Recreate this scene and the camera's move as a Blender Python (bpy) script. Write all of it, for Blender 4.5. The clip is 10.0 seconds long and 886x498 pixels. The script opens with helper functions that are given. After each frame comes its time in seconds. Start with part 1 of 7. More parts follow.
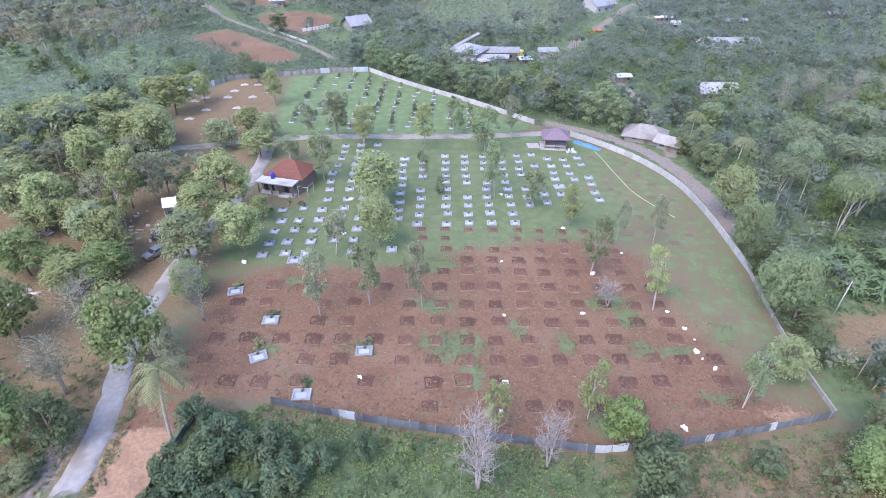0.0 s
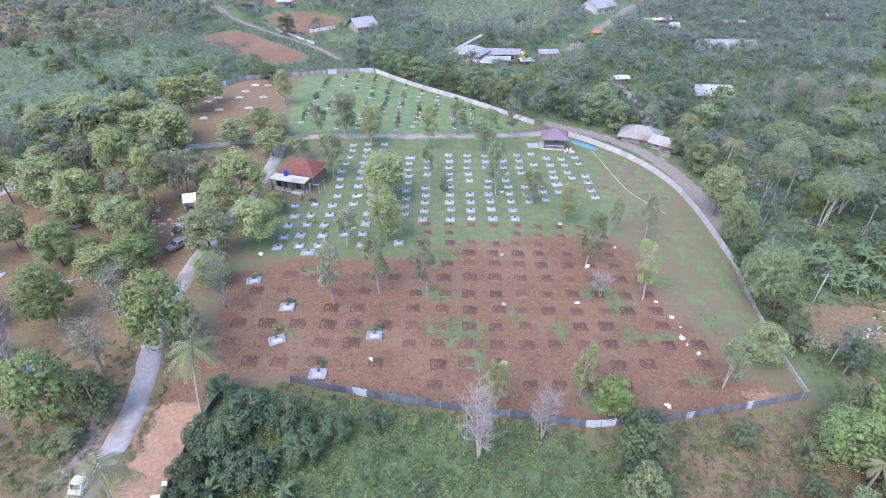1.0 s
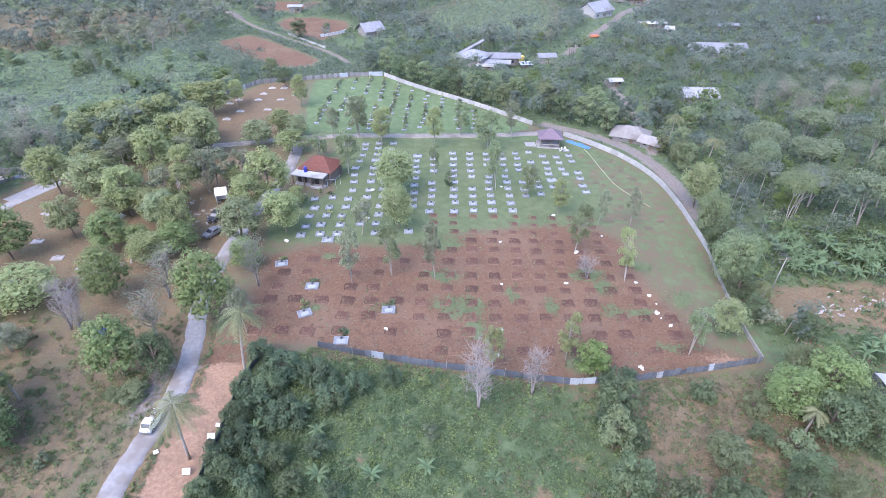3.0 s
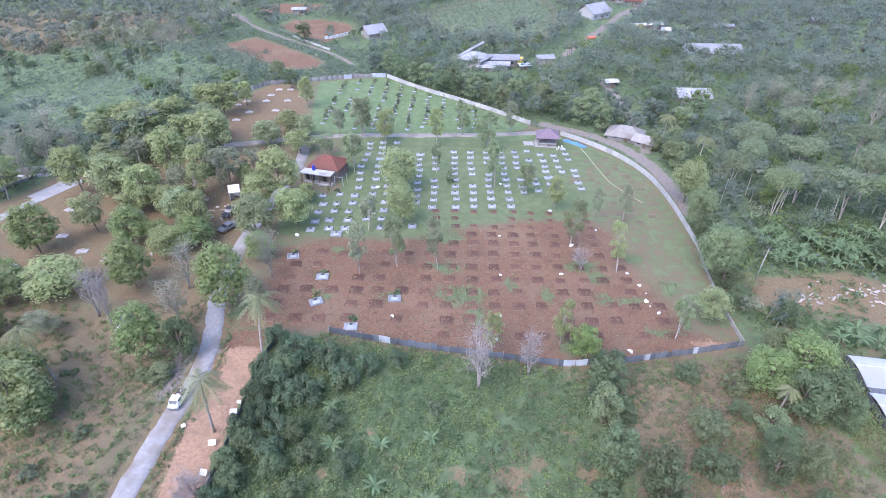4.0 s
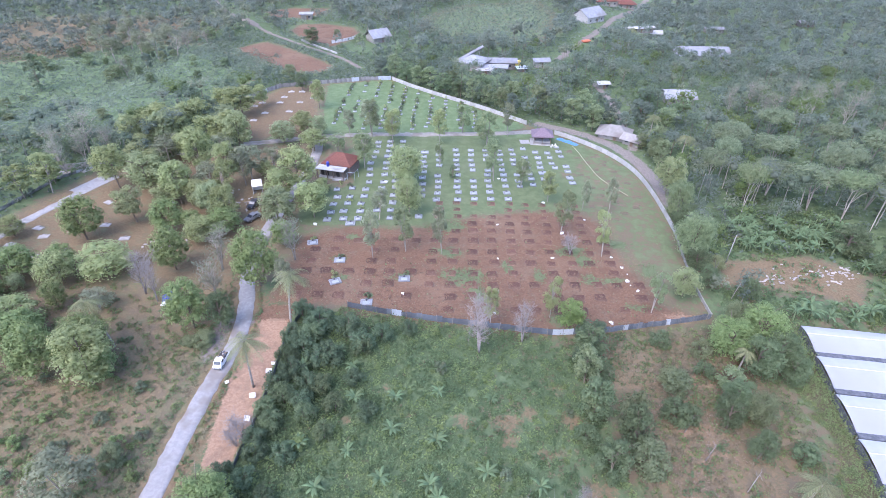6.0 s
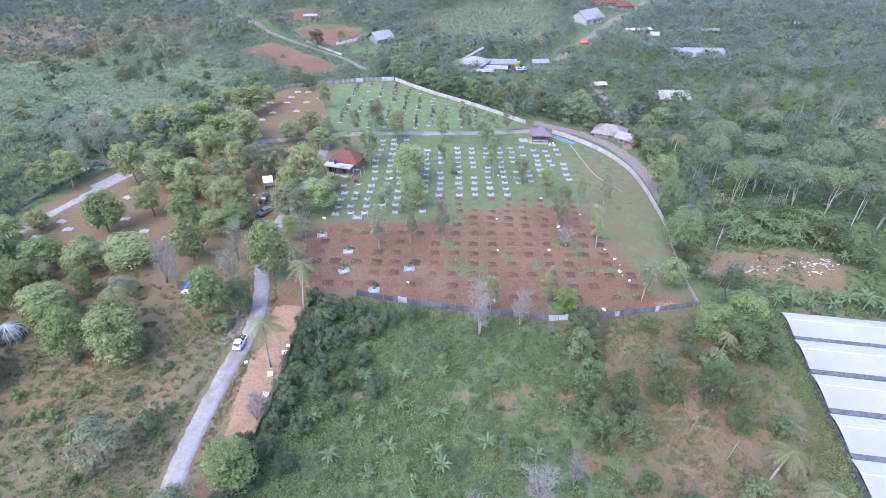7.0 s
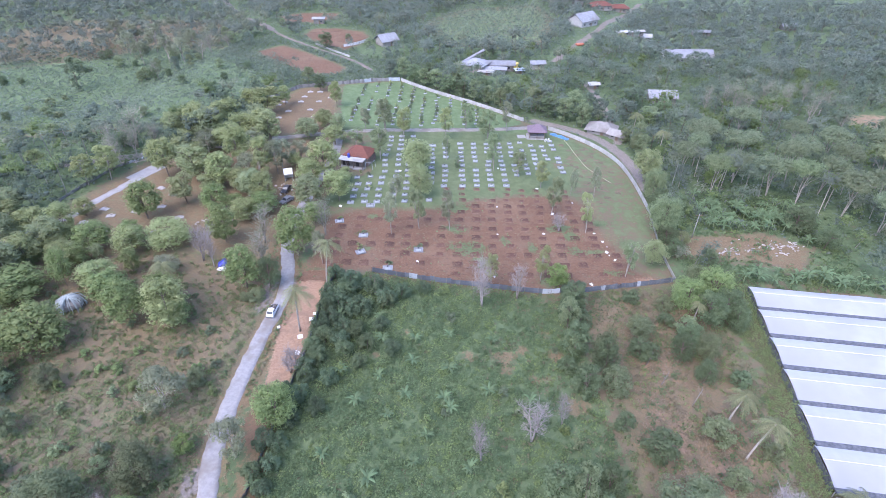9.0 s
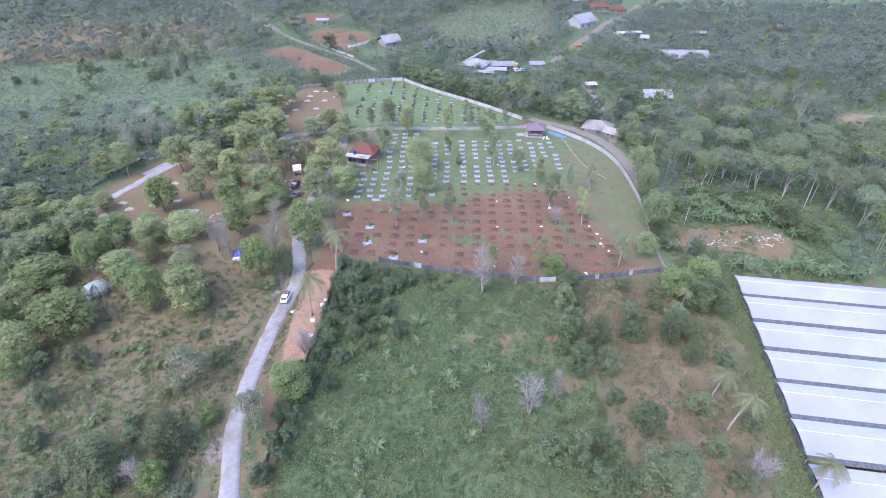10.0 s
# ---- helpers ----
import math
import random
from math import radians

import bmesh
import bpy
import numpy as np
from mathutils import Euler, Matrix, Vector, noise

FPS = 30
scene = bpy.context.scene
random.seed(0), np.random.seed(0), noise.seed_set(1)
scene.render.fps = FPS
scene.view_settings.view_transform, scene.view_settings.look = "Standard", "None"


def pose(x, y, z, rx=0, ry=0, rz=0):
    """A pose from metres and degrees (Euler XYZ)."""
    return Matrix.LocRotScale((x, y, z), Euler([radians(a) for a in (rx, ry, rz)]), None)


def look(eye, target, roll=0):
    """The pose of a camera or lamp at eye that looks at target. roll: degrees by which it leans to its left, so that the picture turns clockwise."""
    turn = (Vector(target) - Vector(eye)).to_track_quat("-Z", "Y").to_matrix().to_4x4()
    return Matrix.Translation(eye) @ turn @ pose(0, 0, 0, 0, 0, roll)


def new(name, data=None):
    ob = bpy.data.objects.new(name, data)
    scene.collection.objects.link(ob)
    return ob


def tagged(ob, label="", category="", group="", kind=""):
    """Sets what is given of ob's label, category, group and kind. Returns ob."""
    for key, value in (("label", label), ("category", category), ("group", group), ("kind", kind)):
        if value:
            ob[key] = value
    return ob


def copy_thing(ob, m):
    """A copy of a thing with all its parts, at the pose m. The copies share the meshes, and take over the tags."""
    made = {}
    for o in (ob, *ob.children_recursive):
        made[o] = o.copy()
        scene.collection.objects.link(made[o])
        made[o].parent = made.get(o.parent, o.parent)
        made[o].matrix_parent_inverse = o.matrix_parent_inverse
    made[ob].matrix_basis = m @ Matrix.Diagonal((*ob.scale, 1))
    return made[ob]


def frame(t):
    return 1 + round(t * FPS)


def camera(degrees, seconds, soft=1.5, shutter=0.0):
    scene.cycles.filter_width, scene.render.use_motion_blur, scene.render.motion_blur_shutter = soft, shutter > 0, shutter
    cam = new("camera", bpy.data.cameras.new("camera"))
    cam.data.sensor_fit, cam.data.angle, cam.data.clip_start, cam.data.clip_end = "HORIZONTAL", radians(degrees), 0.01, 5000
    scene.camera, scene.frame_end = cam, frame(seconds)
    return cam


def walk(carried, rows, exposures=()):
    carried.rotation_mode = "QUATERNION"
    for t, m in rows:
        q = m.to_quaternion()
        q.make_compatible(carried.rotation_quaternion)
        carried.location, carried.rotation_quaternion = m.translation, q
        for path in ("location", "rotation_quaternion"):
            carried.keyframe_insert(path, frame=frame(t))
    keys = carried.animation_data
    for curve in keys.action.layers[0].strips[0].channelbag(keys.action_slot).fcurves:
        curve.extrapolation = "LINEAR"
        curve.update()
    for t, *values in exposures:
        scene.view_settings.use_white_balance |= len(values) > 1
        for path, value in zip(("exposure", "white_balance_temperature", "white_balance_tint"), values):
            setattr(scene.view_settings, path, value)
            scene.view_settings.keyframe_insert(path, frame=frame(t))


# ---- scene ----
# The camera: a drone that backs away and climbs over a hillside cemetery.
cam = camera(78.0, 10.0, soft=0.78)
PATH = [
    (0.0, -0.00, -0.00, 55.59, 56.00, -0.00, -0.00),
    (0.5, -0.31, -2.82, 57.08, 55.86, -0.12, 0.10),
    (1.0, -0.49, -5.67, 58.48, 55.78, -0.14, 0.26),
    (1.5, -0.58, -8.51, 59.87, 55.71, -0.11, 0.38),
    (2.0, -0.64, -11.41, 61.19, 55.69, -0.06, 0.50),
    (2.5, -0.74, -14.37, 62.40, 55.67, -0.06, 0.56),
    (4.0, -1.07, -23.45, 66.22, 55.59, 0.11, 0.58),
    (4.5, -1.26, -26.50, 67.49, 55.56, 0.13, 0.59),
    (5.0, -1.45, -29.62, 68.80, 55.54, 0.13, 0.55),
    (5.5, -1.61, -32.82, 70.11, 55.53, 0.18, 0.52),
    (7.0, -2.35, -42.95, 73.97, 55.49, 0.17, 0.54),
    (7.5, -2.66, -46.50, 75.25, 55.45, 0.15, 0.54),
    (8.0, -2.99, -50.10, 76.50, 55.42, 0.16, 0.52),
    (8.5, -3.31, -53.70, 77.71, 55.44, 0.17, 0.54),
    (9.0, -3.61, -57.40, 78.91, 55.44, 0.19, 0.53),
    (9.5, -3.89, -61.11, 80.12, 55.42, 0.20, 0.53),
    (10.0, -4.19, -64.86, 81.38, 55.41, 0.20, 0.54),
]
walk(cam, [(row[0], pose(*row[1:])) for row in PATH], [(0.0, 2.46, 6450, 20.5), (5.0, 2.51, 6260, 21.0), (10.0, 2.4, 6270, 22.0)])

# ---- world, sun and exposure ----
SUN_UP, SUN_ROUND = radians(52), radians(215)
world = bpy.data.worlds.new("overcast_sky")
scene.world = world
world.use_nodes = True
wt = world.node_tree
sky = wt.nodes.new("ShaderNodeTexSky")
sky.sky_type, sky.sun_disc = "NISHITA", False
sky.sun_elevation, sky.sun_rotation = SUN_UP, SUN_ROUND
sky.air_density, sky.dust_density, sky.ozone_density = 1.0, 1.5, 2.0
wt.links.new(sky.outputs[0], wt.nodes["Background"].inputs[0])
wt.nodes["Background"].inputs[1].default_value = 0.15
sun_data = bpy.data.lights.new("sun", "SUN")
sun_data.energy, sun_data.angle, sun_data.color = 0.7, radians(50), (1.0, 0.97, 0.94)
sun = new("sun", sun_data)
sun.matrix_world = look((0, 0, 300), (-300 * math.sin(SUN_ROUND) / math.tan(SUN_UP), -300 * math.cos(SUN_ROUND) / math.tan(SUN_UP), 0))

rng = np.random.default_rng(7)


def ease(t):
    t = np.clip(t, 0, 1)
    return t * t * (3 - 2 * t)


def height(x, y):
    """The lie of the land: it falls gently to the east, with a dip far off on either side."""
    x, y = np.asarray(x, float), np.asarray(y, float)
    west = ease((-x - 112) / 45) * ease((y - 125) / 50)
    east = ease((x - 95) / 45) * ease((y - 190) / 70)
    return -4.8 * np.tanh(x / 120) + 0.12 * np.sin(x / 9.0 + 1.0) * np.sin(y / 11.0) - 9.0 * west - 9.0 * east


def ground_at(x, y):
    return float(height(x, y))


# ---- materials ----
def material(name, rough=0.85, metal=0.0, spec=0.3):
    m = bpy.data.materials.new(name)
    m.use_nodes = True
    b = m.node_tree.nodes["Principled BSDF"]
    b.inputs["Roughness"].default_value, b.inputs["Metallic"].default_value = rough, metal
    b.inputs["Specular IOR Level"].default_value = spec
    return m, m.node_tree, b


def node(t, kind, **props):
    n = t.nodes.new(kind)
    for k, v in props.items():
        n.inputs[k].default_value = v
    return n


def noise_at(t, scale, detail=4.0, rough=0.6, vector=None):
    n = node(t, "ShaderNodeTexNoise", Scale=scale, Detail=detail, Roughness=rough)
    if vector is None:
        vector = t.nodes.new("ShaderNodeTexCoord").outputs["Object"]
    t.links.new(vector, n.inputs["Vector"])
    return n.outputs["Fac"]


def step(t, value, lo, hi):
    n = t.nodes.new("ShaderNodeMapRange")
    n.interpolation_type = "SMOOTHSTEP"
    n.inputs["From Min"].default_value, n.inputs["From Max"].default_value = lo, hi
    t.links.new(value, n.inputs["Value"])
    return n.outputs["Result"]


def math_op(t, op, a, b):
    n = t.nodes.new("ShaderNodeMath")
    n.operation = op
    for i, v in enumerate((a, b)):
        if isinstance(v, (int, float)):
            n.inputs[i].default_value = v
        else:
            t.links.new(v, n.inputs[i])
    return n.outputs[0]


def mix(t, fac, a, b):
    n = t.nodes.new("ShaderNodeMix")
    n.data_type = "RGBA"
    for i, v in ((0, fac), (6, a), (7, b)):
        if isinstance(v, (int, float)):
            n.inputs[i].default_value = v
        elif isinstance(v, tuple):
            n.inputs[i].default_value = (*v, 1)
        else:
            t.links.new(v, n.inputs[i])
    return n.outputs[2]


def relief(t, b, value, strength, distance=0.1):
    n = node(t, "ShaderNodeBump", Strength=strength, Distance=distance)
    t.links.new(value, n.inputs["Height"])
    t.links.new(n.outputs[0], b.inputs["Normal"])


def worn(name, colours, scale, rough=0.85, metal=0.0, bump=0.4, distance=0.02, per_thing=0.0, spec=0.3):
    """A worn surface: two colours mixed by noise at two scales, a third in patches, with fine relief."""
    m, t, b = material(name, rough, metal, spec)
    fine, broad = noise_at(t, scale), noise_at(t, scale * 0.13, 3)
    c = mix(t, step(t, fine, 0.3, 0.7), colours[0], colours[1])
    if len(colours) > 2:
        c = mix(t, step(t, broad, 0.5, 0.68), c, colours[2])
    if per_thing:
        r = t.nodes.new("ShaderNodeObjectInfo").outputs["Random"]
        v = node(t, "ShaderNodeHueSaturation")
        t.links.new(c, v.inputs["Color"])
        t.links.new(math_op(t, "ADD", math_op(t, "MULTIPLY", r, 2 * per_thing), 1 - per_thing), v.inputs["Value"])
        c = v.outputs[0]
    t.links.new(c, b.inputs["Base Color"])
    if bump:
        relief(t, b, fine, bump, distance)
    return m


def leafage(name, dark, light, dry, hue=0.02, glow=0.45):
    """Leaves: each leaf has its own shade, each plant its own tone; some light comes through."""
    m, t, b = material(name, 0.7, 0.0, 0.1)
    per_leaf = t.nodes.new("ShaderNodeNewGeometry").outputs["Random Per Island"]
    per_plant = t.nodes.new("ShaderNodeObjectInfo").outputs["Random"]
    c = mix(t, math_op(t, "ADD", math_op(t, "MULTIPLY", per_leaf, 0.7), 0.15), dark, light)
    broad = noise_at(t, 0.35, 2)
    c = mix(t, math_op(t, "MULTIPLY", step(t, broad, 0.5, 0.75), 0.35), c, dry)
    v = node(t, "ShaderNodeHueSaturation")
    t.links.new(c, v.inputs["Color"])
    t.links.new(math_op(t, "ADD", math_op(t, "MULTIPLY", per_plant, hue), 0.5 - hue / 2), v.inputs["Hue"])
    t.links.new(math_op(t, "ADD", math_op(t, "MULTIPLY", per_plant, 0.36), 0.82), v.inputs["Value"])
    t.links.new(v.outputs[0], b.inputs["Base Color"])
    tr = t.nodes.new("ShaderNodeBsdfTranslucent")
    t.links.new(v.outputs[0], tr.inputs["Color"])
    ms = node(t, "ShaderNodeMixShader")
    ms.inputs[0].default_value = glow
    t.links.new(b.outputs[0], ms.inputs[1])
    t.links.new(tr.outputs[0], ms.inputs[2])
    t.links.new(ms.outputs[0], t.nodes["Material Output"].inputs["Surface"])
    return m


def ground_material():
    m, t, b = material("ground_cover", 0.95, 0.0, 0.1)
    pos = t.nodes.new("ShaderNodeTexCoord").outputs["Object"]
    fine, mid, broad = noise_at(t, 2.2, 6, 0.7, pos), noise_at(t, 0.45, 5, 0.65, pos), noise_at(t, 0.07, 4, 0.6, pos)
    grain = noise_at(t, 7.0, 3, 0.7, pos)
    cover = {}
    for layer in ("cover_a", "cover_b"):
        a = t.nodes.new("ShaderNodeAttribute")
        a.attribute_name = layer
        s = t.nodes.new("ShaderNodeSeparateColor")
        t.links.new(a.outputs["Color"], s.inputs[0])
        cover[layer] = s.outputs

    def edge(mask, rag=0.55):
        wob = math_op(t, "MULTIPLY", math_op(t, "SUBTRACT", math_op(t, "ADD", math_op(t, "MULTIPLY", mid, 0.6), math_op(t, "MULTIPLY", fine, 0.4)), 0.5), rag * 5.0)
        return step(t, math_op(t, "ADD", mask, wob), 0.36, 0.64)

    # rough grass and weeds on brown earth
    c = mix(t, step(t, mid, 0.42, 0.62), EARTH, WEED)
    c = mix(t, math_op(t, "MULTIPLY", step(t, fine, 0.5, 0.75), 0.6), c, STRAW)
    # leaf litter and undergrowth below the woods
    c = mix(t, edge(cover["cover_b"][1]), c, mix(t, step(t, mid, 0.35, 0.65), (0.06, 0.088, 0.044), (0.092, 0.124, 0.064)))
    # bare brown earth with tufts
    bare = mix(t, step(t, fine, 0.35, 0.7), BARE_DARK, BARE_LIGHT)
    bare = mix(t, math_op(t, "MULTIPLY", step(t, mid, 0.5, 0.64), 0.6), bare, (0.115, 0.12, 0.07))
    bare = mix(t, math_op(t, "MULTIPLY", step(t, grain, 0.58, 0.72), 0.55), bare, (0.2, 0.175, 0.13))
    c = mix(t, edge(cover["cover_a"][2]), c, bare)
    # red tilled soil
    red = mix(t, step(t, fine, 0.4, 0.6), RED_DARK, RED_LIGHT)
    red = mix(t, math_op(t, "MULTIPLY", step(t, broad, 0.48, 0.64), 0.5), red, RED_PALE)
    red = mix(t, math_op(t, "MULTIPLY", step(t, noise_at(t, 0.16, 3, 0.6, pos), 0.52, 0.64), 0.55), red, (0.088, 0.05, 0.035))
    red = mix(t, math_op(t, "MULTIPLY", step(t, mid, 0.5, 0.68), 0.5), red, (0.125, 0.1, 0.072))
    red = mix(t, math_op(t, "MULTIPLY", step(t, grain, 0.55, 0.66), 0.4), red, (0.2, 0.145, 0.108))
    red = mix(t, math_op(t, "MULTIPLY", step(t, noise_at(t, 3.6, 4, 0.75, pos), 0.57, 0.7), 0.45), red, (0.072, 0.042, 0.032))
    c = mix(t, edge(cover["cover_a"][0], 0.4), c, red)
    # mown lawn, worn in places
    lawn = mix(t, step(t, mid, 0.35, 0.7), LAWN_DARK, LAWN_LIGHT)
    lawn = mix(t, math_op(t, "MULTIPLY", step(t, broad, 0.5, 0.7), 0.35), lawn, (0.13, 0.135, 0.085))
    lawn = mix(t, math_op(t, "MULTIPLY", step(t, fine, 0.5, 0.65), 0.55), lawn, (0.075, 0.105, 0.055))
    # lighter, greener turf beyond the path
    part_y = t.nodes.new("ShaderNodeSeparateXYZ")
    t.links.new(pos, part_y.inputs[0])
    fresh = mix(t, step(t, mid, 0.35, 0.7), (0.082, 0.122, 0.058), (0.116, 0.158, 0.082))
    lawn = mix(t, math_op(t, "MULTIPLY", step(t, part_y.outputs[1], 132.0, 137.0), 0.8), lawn, fresh)
    c = mix(t, edge(cover["cover_a"][1], 0.45), c, lawn)
    # orange clay and stony tracks
    clay = mix(t, step(t, fine, 0.3, 0.7), (0.196, 0.118, 0.078), (0.278, 0.188, 0.13))
    clay = mix(t, math_op(t, "MULTIPLY", step(t, mid, 0.5, 0.62), 0.55), clay, (0.165, 0.112, 0.08))
    clay = mix(t, math_op(t, "MULTIPLY", step(t, grain, 0.56, 0.7), 0.5), clay, (0.285, 0.225, 0.172))
    c = mix(t, edge(cover["cover_b"][0], 0.3), c, clay)
    track = mix(t, step(t, fine, 0.35, 0.7), (0.13, 0.112, 0.1), (0.2, 0.178, 0.163))
    c = mix(t, edge(cover["cover_b"][2], 0.3), c, track)
    t.links.new(c, b.inputs["Base Color"])
    relief(t, b, math_op(t, "ADD", math_op(t, "MULTIPLY", fine, 0.7), math_op(t, "MULTIPLY", grain, 0.3)), 0.8, 0.25)
    return m


EARTH, WEED, STRAW = (0.118, 0.094, 0.064), (0.09, 0.11, 0.056), (0.15, 0.15, 0.09)
BARE_DARK, BARE_LIGHT = (0.11, 0.079, 0.047), (0.168, 0.125, 0.077)
RED_DARK, RED_LIGHT, RED_PALE = (0.104, 0.058, 0.037), (0.142, 0.087, 0.057), (0.165, 0.114, 0.077)
LAWN_DARK, LAWN_LIGHT = (0.078, 0.101, 0.05), (0.107, 0.13, 0.069)

GROUND = ground_material()
ROAD = worn("gravelled_concrete", ((0.181, 0.176, 0.178), (0.231, 0.224, 0.224), (0.151, 0.136, 0.125)), 1.6, 0.9, bump=0.3)
PAVING = worn("pale_concrete", ((0.197, 0.191, 0.191), (0.250, 0.243, 0.243), (0.156, 0.145, 0.140)), 2.0, 0.9)
TRACKSOIL = worn("trodden_brown_earth", ((0.116, 0.096, 0.082), (0.153, 0.129, 0.112), (0.103, 0.101, 0.073)), 0.8, 0.95, bump=0.4)
DUSTY = worn("dusty_paving", ((0.165, 0.15, 0.132), (0.215, 0.198, 0.178), (0.135, 0.118, 0.1)), 1.4, 0.9)
PIT = worn("dug_soil", ((0.06, 0.031, 0.022), (0.086, 0.046, 0.033), (0.104, 0.06, 0.042)), 3.0, 0.95, bump=0.9, distance=0.1, per_thing=0.25)
GRAVEBED = worn("grey_grave_bed", ((0.165, 0.174, 0.19), (0.205, 0.214, 0.232), (0.14, 0.152, 0.14)), 3.0, 0.8, bump=0.3, per_thing=0.3)
ROOFDUST = worn("dusty_grey_roof", ((0.149, 0.140, 0.133), (0.189, 0.180, 0.173), (0.113, 0.097, 0.088)), 0.9, 0.8, 0.0, bump=0.2, per_thing=0.2)
OLDSOIL = worn("grown_over_soil", ((0.094, 0.067, 0.046), (0.132, 0.097, 0.069), (0.084, 0.097, 0.057)), 3.0, 0.95, bump=0.6, distance=0.05, per_thing=0.2)
PIT_RIM = worn("heaped_soil", ((0.088, 0.051, 0.037), (0.168, 0.11, 0.08)), 5.0, 0.95, bump=0.8, distance=0.06, per_thing=0.2)
MARBLE = worn("grey_white_stone", ((0.152, 0.16, 0.18), (0.198, 0.206, 0.23), (0.128, 0.136, 0.152)), 4.0, 0.45, bump=0.1, per_thing=0.15, spec=0.5)
PALESTONE = worn("pale_pinkish_stone", ((0.24, 0.226, 0.218), (0.3, 0.284, 0.276), (0.2, 0.18, 0.168)), 3.0, 0.7, bump=0.2, per_thing=0.15)
PLATE = worn("pale_plaque", ((0.216, 0.234, 0.245), (0.257, 0.275, 0.280)), 6.0, 0.35, bump=0.05, per_thing=0.12, spec=0.5)
DARKSTONE = worn("dark_stone", ((0.05, 0.055, 0.06), (0.1, 0.1, 0.11)), 9.0, 0.4, bump=0.1)
WHITE = worn("white_sheet", ((0.444, 0.444, 0.444), (0.504, 0.504, 0.504)), 5.0, 0.7, bump=0.2)
WALLWHITE = worn("weathered_white_concrete", ((0.24, 0.24, 0.242), (0.298, 0.298, 0.294), (0.165, 0.158, 0.148)), 1.2, 0.85, bump=0.2, per_thing=0.14)
WALLSTAINED = worn("mossy_concrete", ((0.15, 0.148, 0.14), (0.215, 0.212, 0.2), (0.105, 0.108, 0.085)), 1.2, 0.9, bump=0.3, per_thing=0.2)
POSTGREY = worn("grey_concrete", ((0.210, 0.210, 0.203), (0.266, 0.266, 0.259)), 4.0, 0.9)
ZINC = worn("weathered_zinc", ((0.094, 0.112, 0.138), (0.131, 0.150, 0.177), (0.094, 0.089, 0.088)), 0.9, 0.5, 0.25, bump=0.1, per_thing=0.22)
ZINCDULL = worn("dull_grey_sheet", ((0.15, 0.15, 0.15), (0.22, 0.22, 0.22), (0.16, 0.13, 0.11)), 0.6, 0.7, 0.0, bump=0.1, per_thing=0.35)
ZINCPALE = worn("newer_zinc", ((0.330, 0.375, 0.427), (0.390, 0.427, 0.480)), 1.5, 0.45, 0.2, bump=0.1, per_thing=0.1)
BARK = worn("pale_bark", ((0.170, 0.153, 0.132), (0.289, 0.264, 0.238)), 6.0, 0.9, bump=0.6, per_thing=0.2)
BARKDARK = worn("brown_bark", ((0.09, 0.072, 0.055), (0.16, 0.13, 0.105)), 6.0, 0.9, bump=0.6, per_thing=0.2)
TWIG = worn("grey_twigs", ((0.155, 0.138, 0.132), (0.24, 0.218, 0.21)), 4.0, 0.9, bump=0.2, per_thing=0.15)
LEAF = leafage("tree_leaves", (0.178, 0.212, 0.099), (0.283, 0.322, 0.158), (0.281, 0.294, 0.158))
LEAFPALE = leafage("pale_tree_leaves", (0.175, 0.212, 0.114), (0.255, 0.302, 0.175), (0.255, 0.280, 0.171))
LEAFBRIGHT = leafage("fresh_leaves", (0.114, 0.156, 0.058), (0.176, 0.226, 0.086), (0.188, 0.212, 0.09), 0.03)
LEAFOLIVE = leafage("olive_leaves", (0.106, 0.13, 0.074), (0.166, 0.194, 0.112), (0.17, 0.182, 0.112), 0.03)
LEAFHAZE = leafage("soft_grey_green_leaves", (0.158, 0.177, 0.112), (0.231, 0.253, 0.171), (0.233, 0.240, 0.173), 0.02)
LEAFLIME = leafage("lime_leaves", (0.178, 0.213, 0.108), (0.25, 0.288, 0.15), (0.25, 0.268, 0.15), 0.02)
LEAFMID = leafage("mid_green_leaves", (0.126, 0.158, 0.086), (0.216, 0.258, 0.146), (0.214, 0.238, 0.146), 0.04)
LEAFGROVE = leafage("grove_leaves", (0.166, 0.197, 0.098), (0.278, 0.307, 0.166), (0.276, 0.285, 0.166), 0.03)
LEAFNEAR = leafage("slope_tree_leaves", (0.122, 0.165, 0.070), (0.215, 0.268, 0.119), (0.220, 0.251, 0.123), 0.03)
LEAFHEDGE = leafage("deep_green_leaves", (0.068, 0.1, 0.062), (0.12, 0.166, 0.1), (0.122, 0.156, 0.096), 0.02)
LEAFDARK = leafage("dark_shrub_leaves", (0.084, 0.115, 0.064), (0.146, 0.19, 0.106), (0.14, 0.168, 0.096))
LEAFBLUE = leafage("blue_green_leaves", (0.108, 0.136, 0.088), (0.156, 0.19, 0.122), (0.168, 0.18, 0.125), 0.03)
LEAFGREY = leafage("thin_grey_green_leaves", (0.136, 0.157, 0.108), (0.199, 0.220, 0.155), (0.207, 0.212, 0.159), 0.02)
SCRUB = leafage("undergrowth_leaves", (0.082, 0.118, 0.060), (0.148, 0.205, 0.100), (0.150, 0.190, 0.089), 0.0)
# Woodland greens carry the air's haze as a blue-grey tint in the leaf colour.
WOODHAZED = leafage("hazed_woodland_leaves", (0.106, 0.137, 0.110), (0.140, 0.174, 0.139), (0.150, 0.172, 0.140), 0.0)
WOODHAZEDPALE = leafage("pale_hazed_woodland_leaves", (0.142, 0.169, 0.134), (0.176, 0.203, 0.162), (0.184, 0.195, 0.166), 0.0)
